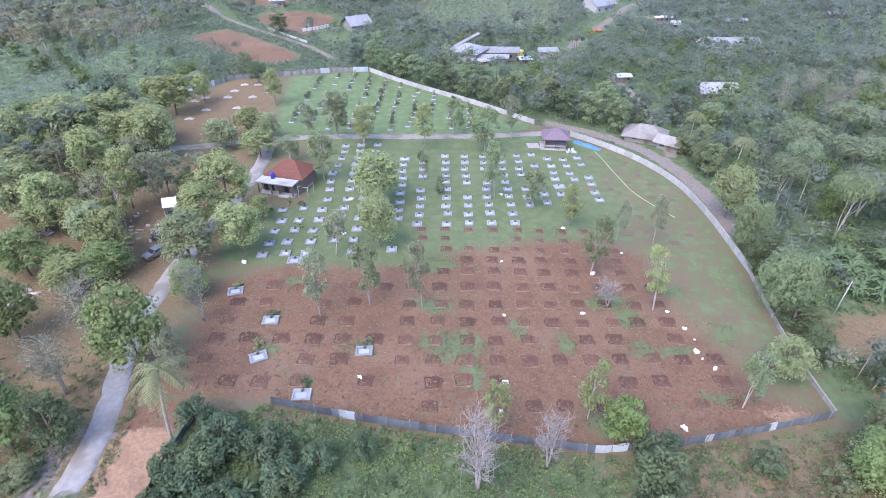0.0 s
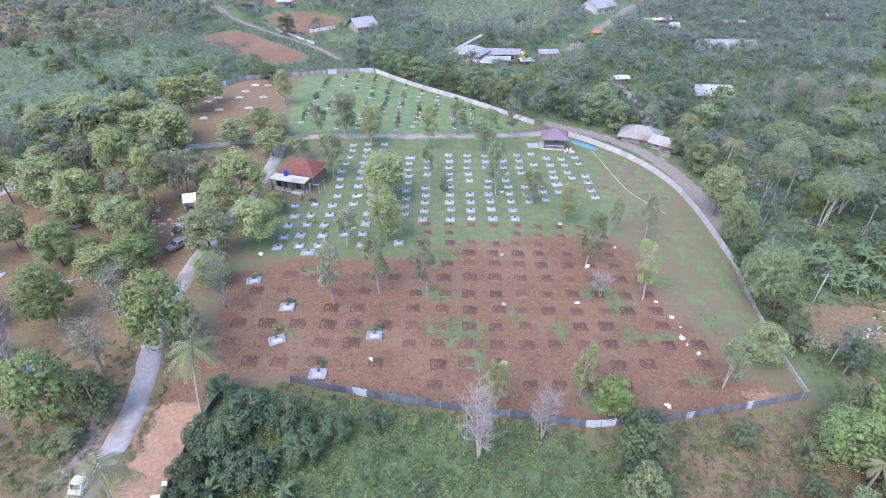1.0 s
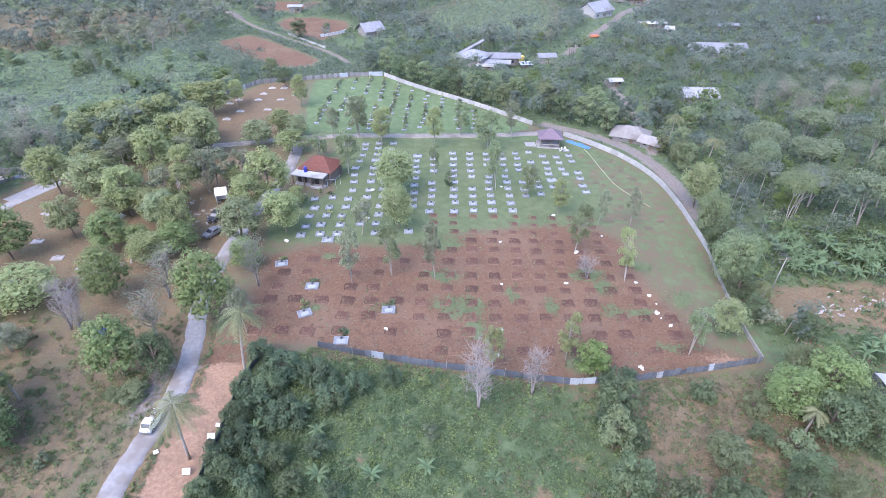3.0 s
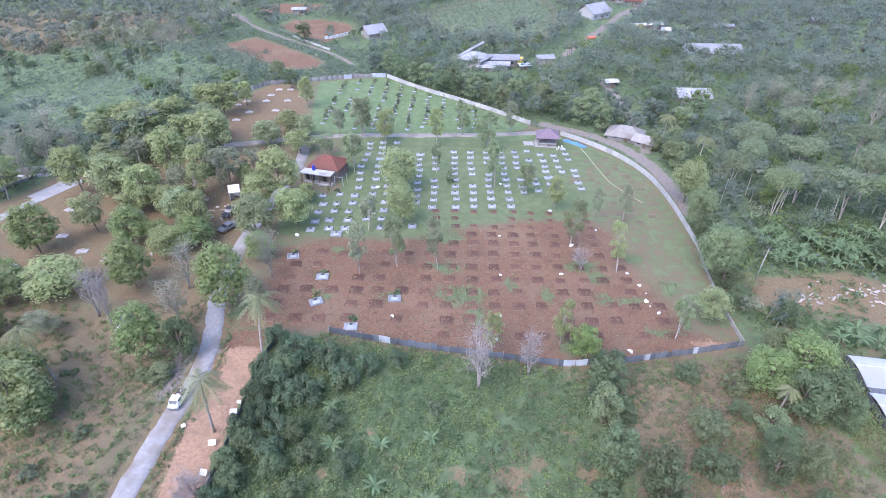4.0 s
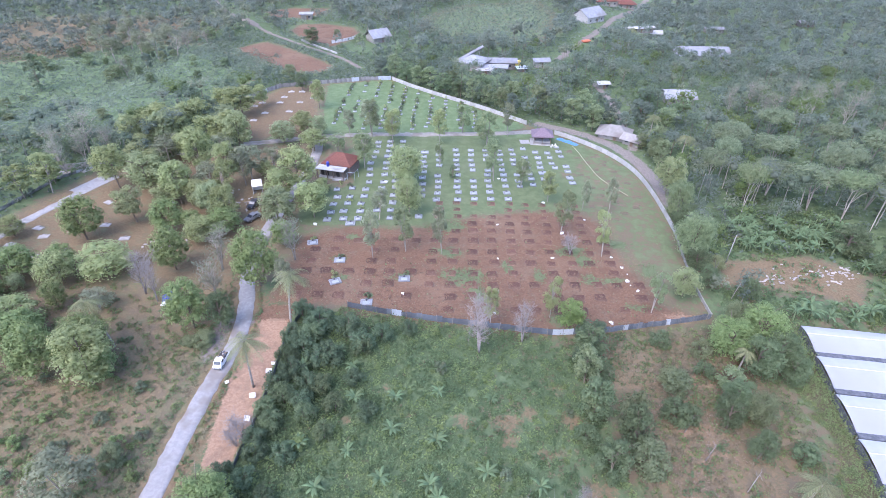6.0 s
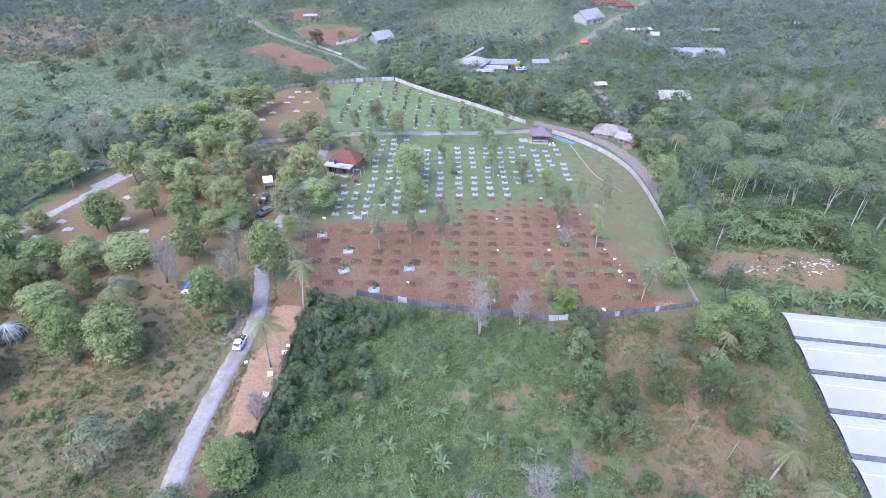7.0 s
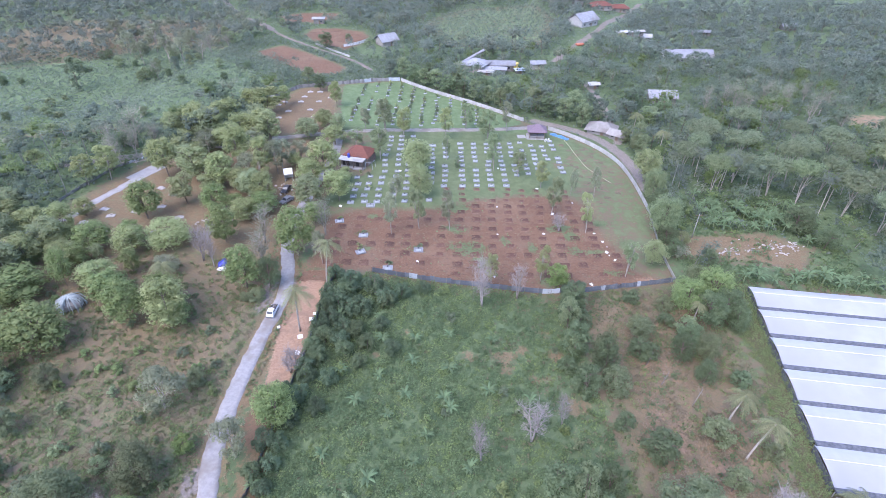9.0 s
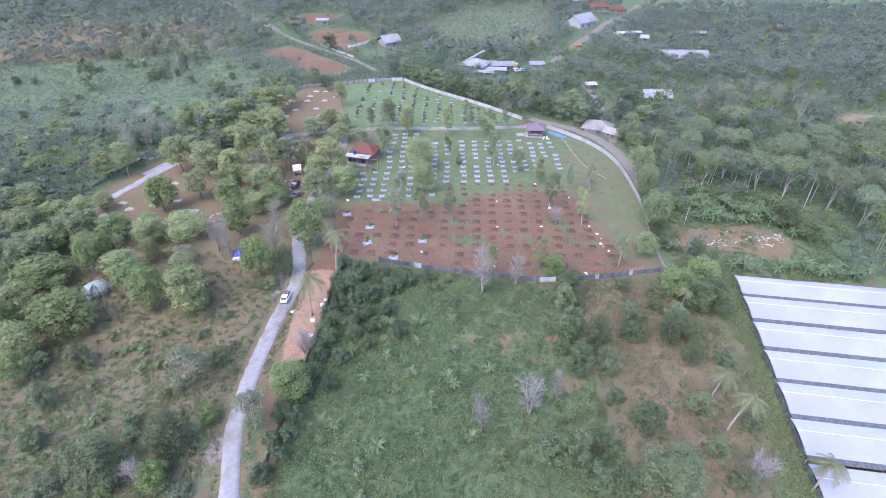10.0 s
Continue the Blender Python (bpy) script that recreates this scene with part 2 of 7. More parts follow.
WOODHAZEDDARK = leafage("dark_hazed_woodland_leaves", (0.080, 0.107, 0.076), (0.118, 0.150, 0.106), (0.128, 0.154, 0.112), 0.0)
DRYGRASS = leafage("dry_grass", (0.144, 0.133, 0.086), (0.196, 0.181, 0.122), (0.2, 0.16, 0.115), 0.0)
STRAWDRY = leafage("dead_straw", (0.19, 0.15, 0.115), (0.275, 0.222, 0.175), (0.24, 0.18, 0.135), 0.0)
SCRUBDARK = leafage("dark_undergrowth_leaves", (0.06, 0.098, 0.05), (0.12, 0.172, 0.09), (0.115, 0.15, 0.08), 0.0)
SCRUBPALE = leafage("pale_undergrowth_leaves", (0.095, 0.133, 0.057), (0.176, 0.228, 0.097), (0.176, 0.190, 0.090), 0.0)
# Far leaves are paler and greyer: distance haze painted into their base colour.
FARHAZED = leafage("far_hazed_leaves", (0.149, 0.175, 0.144), (0.186, 0.212, 0.174), (0.194, 0.210, 0.174), 0.0)
FARHAZEDDARK = leafage("far_hazed_dark_leaves", (0.123, 0.151, 0.129), (0.156, 0.189, 0.158), (0.165, 0.189, 0.160), 0.0)
# Both crop greens are greyed towards blue, haze mixed into the leaf colour.
CROPHAZEDPALE = leafage("pale_hazed_crop_leaves", (0.136, 0.168, 0.127), (0.189, 0.224, 0.170), (0.191, 0.204, 0.163), 0.0)
# Pale canopy green with its blue raised to paint in haze.
CANOPYHAZED = leafage("pale_hazed_canopy_leaves", (0.124, 0.158, 0.095), (0.216, 0.259, 0.162), (0.216, 0.244, 0.156), 0.03)
CROPHAZED = leafage("hazed_crop_leaves", (0.118, 0.148, 0.116), (0.164, 0.202, 0.156), (0.172, 0.194, 0.154), 0.0)
FROND = leafage("palm_fronds", (0.13, 0.148, 0.075), (0.235, 0.245, 0.145), (0.25, 0.235, 0.15), 0.02)
BANANALEAF = leafage("banana_leaves", (0.1, 0.15, 0.08), (0.15, 0.21, 0.112), (0.165, 0.2, 0.11), 0.02)
TILE = worn("red_clay_roof", ((0.092, 0.034, 0.025), (0.128, 0.052, 0.039), (0.08, 0.04, 0.032)), 2.5, 0.85, bump=0.4)
ROOFPURPLE = worn("purple_brown_roof", ((0.096, 0.068, 0.088), (0.136, 0.104, 0.128)), 2.5, 0.7, bump=0.3)
ROOFGREY = worn("grey_metal_roof", ((0.155, 0.16, 0.178), (0.212, 0.215, 0.232), (0.13, 0.122, 0.118)), 0.8, 0.6, 0.1, bump=0.2, per_thing=0.2)
PLASTER = worn("stained_plaster", ((0.175, 0.164, 0.154), (0.210, 0.203, 0.193), (0.126, 0.112, 0.101)), 1.5, 0.9, bump=0.2, per_thing=0.15)
DARKWALL = worn("dark_brown_wall", ((0.1, 0.075, 0.065), (0.16, 0.125, 0.11)), 3.0, 0.85)
TIMBER = worn("dark_timber", ((0.1, 0.07, 0.05), (0.17, 0.125, 0.09)), 5.0, 0.8)
OPENING = worn("dark_interior", ((0.02, 0.02, 0.022), (0.035, 0.034, 0.035)), 3.0, 0.6, bump=0)
GLASS = worn("dark_glass", ((0.03, 0.035, 0.045), (0.05, 0.055, 0.065)), 3.0, 0.12, bump=0, spec=0.6)
FILM = worn("white_greenhouse_film", ((0.236, 0.238, 0.266), (0.268, 0.269, 0.297), (0.216, 0.216, 0.245)), 0.35, 0.35, bump=0.1, spec=0.5)
NETTING = worn("dark_shade_net", ((0.05, 0.055, 0.065), (0.1, 0.105, 0.12)), 2.0, 0.9)
BLUE = worn("blue_tarpaulin", ((0.035, 0.112, 0.294), (0.063, 0.168, 0.364)), 3.0, 0.45, bump=0.6, distance=0.08)
DEEPBLUE = worn("deep_blue_plastic", ((0.02, 0.028, 0.2), (0.035, 0.05, 0.3)), 2.0, 0.4)
THATCH = worn("grey_bamboo_slats", ((0.2, 0.232, 0.236), (0.3, 0.332, 0.33), (0.135, 0.16, 0.162)), 3.0, 0.9)
YELLOWHOSE = worn("yellowed_hose", ((0.252, 0.240, 0.150), (0.312, 0.294, 0.198)), 4.0, 0.6)
RUBBLE = worn("broken_stone", ((0.216, 0.192, 0.174), (0.300, 0.276, 0.258)), 6.0, 0.9, per_thing=0.3)
PAINTWHITE = worn("white_car_paint", ((0.525, 0.525, 0.540), (0.585, 0.585, 0.600)), 1.0, 0.3, bump=0, spec=0.5)
PAINTBLACK = worn("black_car_paint", ((0.02, 0.02, 0.024), (0.035, 0.035, 0.04)), 1.0, 0.3, bump=0, spec=0.5)
RUBBER = worn("tyre_rubber", ((0.02, 0.02, 0.02), (0.04, 0.04, 0.04)), 10.0, 0.9, bump=0.2)
CHROME = worn("dull_steel", ((0.4, 0.4, 0.42), (0.5, 0.5, 0.52)), 5.0, 0.4, 0.7, bump=0)
ORANGE = worn("faded_orange_sheet", ((0.3, 0.09, 0.05), (0.38, 0.13, 0.08)), 2.0, 0.7, bump=0.5, distance=0.08)
YELLOW = worn("yellow_plastic_sheet", ((0.55, 0.4, 0.08), (0.65, 0.5, 0.14)), 2.0, 0.6)


# ---- shapes ----
class Shape:
    """Collects vertices and quads, then becomes one mesh."""

    def __init__(self):
        self.v, self.f, self.n = [], [], 0

    def add(self, v, f):
        v = np.asarray(v, float).reshape(-1, 3)
        self.v.append(v)
        self.f.append(np.asarray(f, int).reshape(-1, 4) + self.n)
        self.n += len(v)
        return self

    def mesh(self, name, mat, smooth=False):
        v, f = np.concatenate(self.v), np.concatenate(self.f)
        me = bpy.data.meshes.new(name)
        me.vertices.add(len(v))
        me.vertices.foreach_set("co", v.astype(np.float32).ravel())
        me.loops.add(len(f) * 4)
        me.loops.foreach_set("vertex_index", f.astype(np.int32).ravel())
        me.polygons.add(len(f))
        me.polygons.foreach_set("loop_start", np.arange(0, len(f) * 4, 4, dtype=np.int32))
        me.polygons.foreach_set("loop_total", np.full(len(f), 4, dtype=np.int32))
        me.polygons.foreach_set("use_smooth", np.full(len(f), smooth))
        me.update(calc_edges=True)
        me.materials.append(mat)
        return me

    def box(self, centre, size, turn=0.0, bevel=0.02, tilt=0.0):
        """A box that stands on its centre's z, with chamfered upper and lower edges."""
        sx, sy, sz = (s / 2 for s in size)
        b = min(bevel, sx * 0.45, sy * 0.45, sz * 0.9)
        ring = np.array([(-1, -1), (1, -1), (1, 1), (-1, 1)], float)
        rings = [ring * (sx - b, sy - b), ring * (sx, sy), ring * (sx, sy), ring * (sx - b, sy - b)]
        zs = [0, b, 2 * sz - b, 2 * sz]
        v = np.concatenate([np.c_[r, np.full(4, z)] for r, z in zip(rings, zs)])
        if tilt:
            c, s = math.cos(tilt), math.sin(tilt)
            v = np.c_[v[:, 0], v[:, 1] * c - v[:, 2] * s, v[:, 1] * s + v[:, 2] * c]
        c, s = math.cos(turn), math.sin(turn)
        v = np.c_[v[:, 0] * c - v[:, 1] * s, v[:, 0] * s + v[:, 1] * c, v[:, 2]] + np.asarray(centre, float)
        f = [(3, 2, 1, 0), (12, 13, 14, 15)]
        for k in range(3):
            f += [(4 * k + i, 4 * k + (i + 1) % 4, 4 * k + 4 + (i + 1) % 4, 4 * k + 4 + i) for i in range(4)]
        return self.add(v, f)

    def tube(self, points, radii, sides=6):
        p = np.asarray(points, float)
        r = np.asarray(radii, float)
        d = np.gradient(p, axis=0)
        d /= np.linalg.norm(d, axis=1, keepdims=True) + 1e-9
        side = np.cross(d, (0.31, 0.95, 0.05))
        side /= np.linalg.norm(side, axis=1, keepdims=True) + 1e-9
        up = np.cross(side, d)
        a = np.linspace(0, 2 * math.pi, sides, endpoint=False)
        v = p[:, None] + r[:, None, None] * (np.cos(a)[None, :, None] * side[:, None] + np.sin(a)[None, :, None] * up[:, None])
        n = len(p)
        f = [(i * sides + j, i * sides + (j + 1) % sides, (i + 1) * sides + (j + 1) % sides, (i + 1) * sides + j) for i in range(n - 1) for j in range(sides)]
        if sides == 4:
            f += [(3, 2, 1, 0), tuple((n - 1) * 4 + k for k in range(4))]
        elif sides == 6:
            e = (n - 1) * 6
            f += [(3, 2, 1, 0), (5, 4, 3, 0), (e, e + 1, e + 2, e + 3), (e, e + 3, e + 4, e + 5)]
        elif sides == 8:
            e = (n - 1) * 8
            f += [(3, 2, 1, 0), (7, 4, 3, 0), (7, 6, 5, 4), (e, e + 1, e + 2, e + 3), (e, e + 3, e + 4, e + 7), (e + 4, e + 5, e + 6, e + 7)]
        return self.add(v.reshape(-1, 3), f)

    def leaves(self, at, facing, size, long=1.5):
        """Rhombic leaf tufts at the points, turned roughly to the given directions."""
        n = len(at)
        w = facing / (np.linalg.norm(facing, axis=1, keepdims=True) + 1e-9)
        u = np.cross(w, rng.normal(size=(n, 3)))
        u /= np.linalg.norm(u, axis=1, keepdims=True) + 1e-9
        s = np.cross(w, u)
        a, b = (size * 0.5 * long)[:, None], (size * 0.5)[:, None]
        droop = w * a * 0.25
        v = np.stack([at - u * a - droop, at - s * b, at + u * a - droop, at + s * b], 1)
        return self.add(v.reshape(-1, 3), np.arange(4 * n).reshape(n, 4))


def thing(name, x, y, label, category, group="", turn=0.0, z=None):
    ob = new(name)
    ob.empty_display_size = 0.2
    ob.matrix_world = pose(x, y, ground_at(x, y) if z is None else z, 0, 0, turn)
    return tagged(ob, label, category, group)


def part(name, me, parent, label=""):
    ob = new(name, me)
    ob.parent = parent
    return tagged(ob, label)


def single(name, me, x, y, label, category, group="", turn=0.0, z=None):
    ob = new(name, me)
    ob.matrix_world = pose(x, y, ground_at(x, y) if z is None else z, 0, 0, turn)
    return tagged(ob, label, category, group)


def setting(name, me, label="", parent=None):
    ob = new(name, me)
    if parent:
        ob.parent = parent
    return tagged(ob, label, "", "", "structure")


def along(points, gap):
    """Even steps along a line of points: places and headings."""
    p = np.asarray(points, float)
    d = np.r_[0, np.cumsum(np.hypot(*np.diff(p, axis=0).T))]
    s = np.linspace(0, d[-1], max(2, round(d[-1] / gap) + 1))
    x, y = np.interp(s, d, p[:, 0]), np.interp(s, d, p[:, 1])
    return np.c_[x, y]


def smooth_line(points, rounds=3):
    p = np.asarray(points, float)
    for _ in range(rounds):
        q = np.empty((2 * len(p) - 2, 2))
        q[0::2], q[1::2] = 0.75 * p[:-1] + 0.25 * p[1:], 0.25 * p[:-1] + 0.75 * p[1:]
        p = np.concatenate([p[:1], q, p[-1:]])
    return p


def inside(poly, x, y):
    """Signed distance to a polygon, above zero inside it."""
    x, y = np.asarray(x, float), np.asarray(y, float)
    p = np.asarray(poly, float)
    best, odd = np.full(x.shape, 1e9), np.zeros(x.shape, bool)
    for (ax, ay), (bx, by) in zip(p, np.roll(p, -1, 0)):
        ex, ey = bx - ax, by - ay
        t = np.clip(((x - ax) * ex + (y - ay) * ey) / (ex * ex + ey * ey + 1e-9), 0, 1)
        best = np.minimum(best, np.hypot(x - ax - t * ex, y - ay - t * ey))
        if ay != by:
            odd ^= ((ay > y) != (by > y)) & (x < ex * (y - ay) / ey + ax)
    return np.where(odd, best, -best)


def near_line(line, x, y):
    x, y = np.asarray(x, float), np.asarray(y, float)
    best = np.full(x.shape, 1e9)
    p = np.asarray(line, float)
    for (ax, ay), (bx, by) in zip(p[:-1], p[1:]):
        ex, ey = bx - ax, by - ay
        t = np.clip(((x - ax) * ex + (y - ay) * ey) / (ex * ex + ey * ey + 1e-9), 0, 1)
        best = np.minimum(best, np.hypot(x - ax - t * ex, y - ay - t * ey))
    return best


# ---- the plan ----
FRONT_FENCE = [(-21.6, 46.2), (-15.7, 44.9), (-5.8, 43.2), (4.5, 42.0), (9.9, 41.2), (18.5, 40.2), (28.3, 41.3), (42.3, 44.3), (50.4, 46.3)]
STRIP_FENCE = [(-21.6, 46.2), (-29.8, 45.0), (-31.4, 38.0), (-31.3, 28.0), (-31.8, 17.0), (-33.0, 5.0), (-34.2, -12.0)]
EAST_WALL = [(50.8, 47.0), (50.9, 55.4), (52.2, 66.2), (54.0, 77.7), (54.3, 85.6), (54.6, 98.7), (53.5, 112.0), (48.2, 124.0), (39.3, 134.1), (34.0, 138.4)]
NORTH_WALL = [(25.4, 146.3), (12.7, 157.7), (2.8, 165.7), (-14.2, 178.8), (-25.0, 189.4)]
BACK_FENCE = [(-25.6, 189.6), (-35.4, 188.0), (-52.2, 182.1), (-67.7, 175.6), (-75.2, 163.0)]
CEMETERY = [(-31, 45)] + FRONT_FENCE + EAST_WALL + NORTH_WALL + BACK_FENCE + [(-78, 150), (-66, 122), (-46, 112), (-40, 90), (-38, 62)]
MAIN_ROAD = smooth_line([(-20, -140), (-28, -80), (-34, -40), (-36.5, -24), (-38.1, -17.2), (-40.4, -9.1), (-41.8, -3.4), (-42.1, 9.9), (-41.6, 20.5), (-41.0, 27), (-40.2, 33), (-40.2, 39), (-41.0, 44.5), (-42.4, 49.5), (-43.7, 54), (-44.6, 60), (-44.8, 68), (-44.4, 78), (-43.6, 90), (-41.8, 101.3), (-41.4, 115), (-43.0, 127)])
BACK_ROAD = smooth_line([(-65.3, 121.6), (-53.2, 125.5), (-43.0, 129.5), (-26.6, 132.4), (-12.3, 133.6), (2.4, 135.6), (17.4, 137.4), (29.5, 140.5)])
WEST_ROAD = smooth_line([(-118, 50), (-108.5, 60), (-104.8, 66.2), (-103.4, 72.9), (-101.3, 77.8), (-99.1, 83.4), (-97.2, 90.1), (-94.2, 98)])
SOIL = [(-37, 47), (-36.5, 58), (-36.2, 70.7), (-25.5, 75.9), (-13.9, 75.2), (-8.2, 77.2), (-2.4, 79.8), (6.8, 83.0), (15.4, 85.4), (24.2, 86.9), (31.6, 86.3), (35.9, 82.8), (37.2, 71.3), (38.5, 63.0), (41.1, 55.9), (42, 49.7), (50, 46.2)] + FRONT_FENCE[::-1]
LAWN = [(-38, 76), (-38.9, 80.4), (-36.5, 93), (-28.5, 97), (-30.5, 122.3), (-34, 131.5), (24.2, 138), (33.6, 137), (46.3, 124), (53.5, 112), (54.3, 93.7), (53.5, 80.1), (51.6, 68.9), (50.6, 56), (50, 47), (38, 47), (34, 62), (30, 76)]
FAR_LAWN = [(-43, 131), (-47.0, 157.0), (-50, 182), (-25, 189), (12.6, 157), (26, 144), (17.6, 138.5)]
WEST_SOIL = [(-67.2, 124), (-75, 154.6), (-67, 176), (-51.6, 181), (-48.6, 156.9), (-43.7, 131)]
GROVE_SOIL = [(-112, 62), (-100, 98), (-66, 120), (-46, 122), (-39, 100), (-39, 60), (-46, 30), (-62, 52), (-84, 56)]
WEST_FIELD = [(-100, 58), (-82, 56), (-60, 52), (-45, 52), (-44, 10), (-43, -30), (-110, -30), (-100, 10)]
LANE_BANK = [(-39, 10), (-38, 0), (-36, -14), (-33, -30), (-31, -40), (-27, -40), (-31, -14), (-33, 4), (-34, 10)]
CLAY_STRIP = [(-37.2, 10), (-37.7, 15), (-38.4, 25), (-38.6, 41.5), (-37.6, 46.5), (-31.8, 46), (-32.0, 33), (-32.4, 21), (-32.8, 12), (-34.5, 9)]
HILL_CROPS = [(-14, 318), (8, 352), (60, 378), (66, 330), (54, 276), (44, 258), (22, 254), (-3, 256), (-18, 290)]
BROWN_HILL = [(-300, 285), (-260, 340), (-160, 340), (-134, 306), (-130, 262), (-172, 256), (-200, 240), (-260, 240)]
SCRUB_FIELD = [(-30, 44)] + FRONT_FENCE[:6] + [(22.5, 39), (24, 24), (25, 6), (27, -8), (24, -40), (22, -74), (-26, -74), (-32, -40), (-34.4, -6.7), (-32, 12)]
EAST_FIELD = [(22, 37), (28.3, 40.6), (42, 43.4), (54, 44), (56, 36), (56, 5), (49, -14), (44, -40), (24, -40), (26, 4), (25, 22)]
MUD = [(57, 66), (68.6, 67), (82.4, 69), (91, 62), (84.4, 51), (73.1, 56), (62.7, 57), (55, 58)]
NURSERY = [(62, 46), (130, 38), (124, -40), (48, -40)]
RED_FIELD_A = [(-101, 231), (-92, 243), (-77, 231), (-58, 212), (-53, 205.5), (-55.5, 198), (-65, 197), (-71, 200.5), (-84, 212), (-95.5, 223)]
RED_FIELD_B = [(-85, 268), (-83, 282.5), (-70, 284), (-54, 277.5), (-49, 265), (-52, 252), (-59, 238), (-66.5, 245.5), (-78, 256)]
RED_FIELD_C = [(-111, 314), (-99, 323.5), (-77, 325), (-76, 312), (-87, 300), (-102, 298)]
FIELD_EDGE = [(-118, 222), (-84, 187), (-62, 181), (-36, 192), (-36, 214), (-60, 237), (-95, 264), (-120, 250)]
CROPS = [(-268.6, 136.1), (-259.6, 216.8), (-196.9, 243.6), (-167.8, 279.5), (-136.4, 257.1), (-108.1, 223.9), (-87.3, 214.5), (-81.1, 188.5), (-87.3, 157.3), (-108.1, 130.3), (-145.4, 120.4), (-201.4, 111.5)]
FAR_PATH = smooth_line([(-220, 480), (-184.5, 417), (-161.5, 373.6), (-128.8, 309.6), (-110.1, 282.5), (-99.6, 267.3), (-86.3, 251.5), (-74.9, 241.1), (-60.6, 228.1), (-47.2, 215.3), (-40.3, 204.2)])
EAST_PATH = smooth_line([(50, 230), (65.5, 260.5), (86, 295.8), (103, 331), (122.1, 371.4), (157.4, 441.5)])
WALL_TRACK = smooth_line([(30, 147), (41.7, 140.8), (50.5, 132.6), (56, 122), (58.5, 104.3), (58, 92)])
HILL_TRACK = smooth_line([(58, 128), (60.1, 154.2), (62.1, 171.3), (60, 195)])
SCRUB_BARE = [(0.6, 19.5, 2.0, 1.5), (7.6, 19.4, 2.8, 2.2), (11.3, 21.8, 1.6, 1.6), (18.0, 20.5, 2.2, 2.0), (7.8, 16.0, 1.6, 1.6), (-12.1, 26.3, 1.2, 1.0), (16.8, 26.7, 1.5, 1.2), (-17.5, 19.5, 1.2, 1.4), (13, 14, 2, 1.2), (20, 8, 2.5, 3)]
WEED_PATCHES = [(1.5, 57.8, 5.2, 3.2), (-1.5, 66.5, 4, 2.0), (4, 52.5, 2, 4), (18.2, 58.5, 1.4, 2.5), (27, 68.5, 4.5, 2.2), (29.2, 64.5, 2.5, 2.5), (29, 57.8, 2.5, 2.2), (33.6, 57.6, 3, 0.9), (11.5, 62, 1.2, 3), (-24, 71.5, 2, 1), (-12, 56.5, 3, 1.4), (-26, 62.5, 2.2, 1.2), (-24.5, 55.5, 2, 1.4), (-18, 50, 1.2, 1.0), (20, 45, 3, 2.5), (37, 49, 3.5, 1.2), (43, 62, 2, 3), (38, 72, 3, 1.5), (-2, 78, 5, 3)]
EARTH_PATCHES = [(44.5, 66, 6.5, 20), (39, 80, 4, 8), (46, 92, 7, 26), (42, 110, 7, 13), (38, 90, 5, 7), (47, 80, 4.5, 16), (45, 60, 4.5, 11), (50, 104, 4, 9), (33, 108, 3, 4), (-36, 100, 6, 3.4), (45, 84, 3, 7), (42, 75, 3, 7), (44, 64, 3, 6), (41, 95, 4, 1.2), (38, 97, 2.5, 1), (49, 100, 3, 1), (-34, 107, 2, 6)]


def soft(d, width=1.5):
    return np.clip(0.5 + d / (2 * width), 0, 1)


def spots(spot_list, x, y):
    best = np.zeros(np.shape(x))
    for sx, sy, rx, ry in spot_list:
        best = np.maximum(best, np.clip(1.15 - 0.75 * np.hypot((x - sx) / rx, (y - sy) / ry), 0, 0.68))
    return best


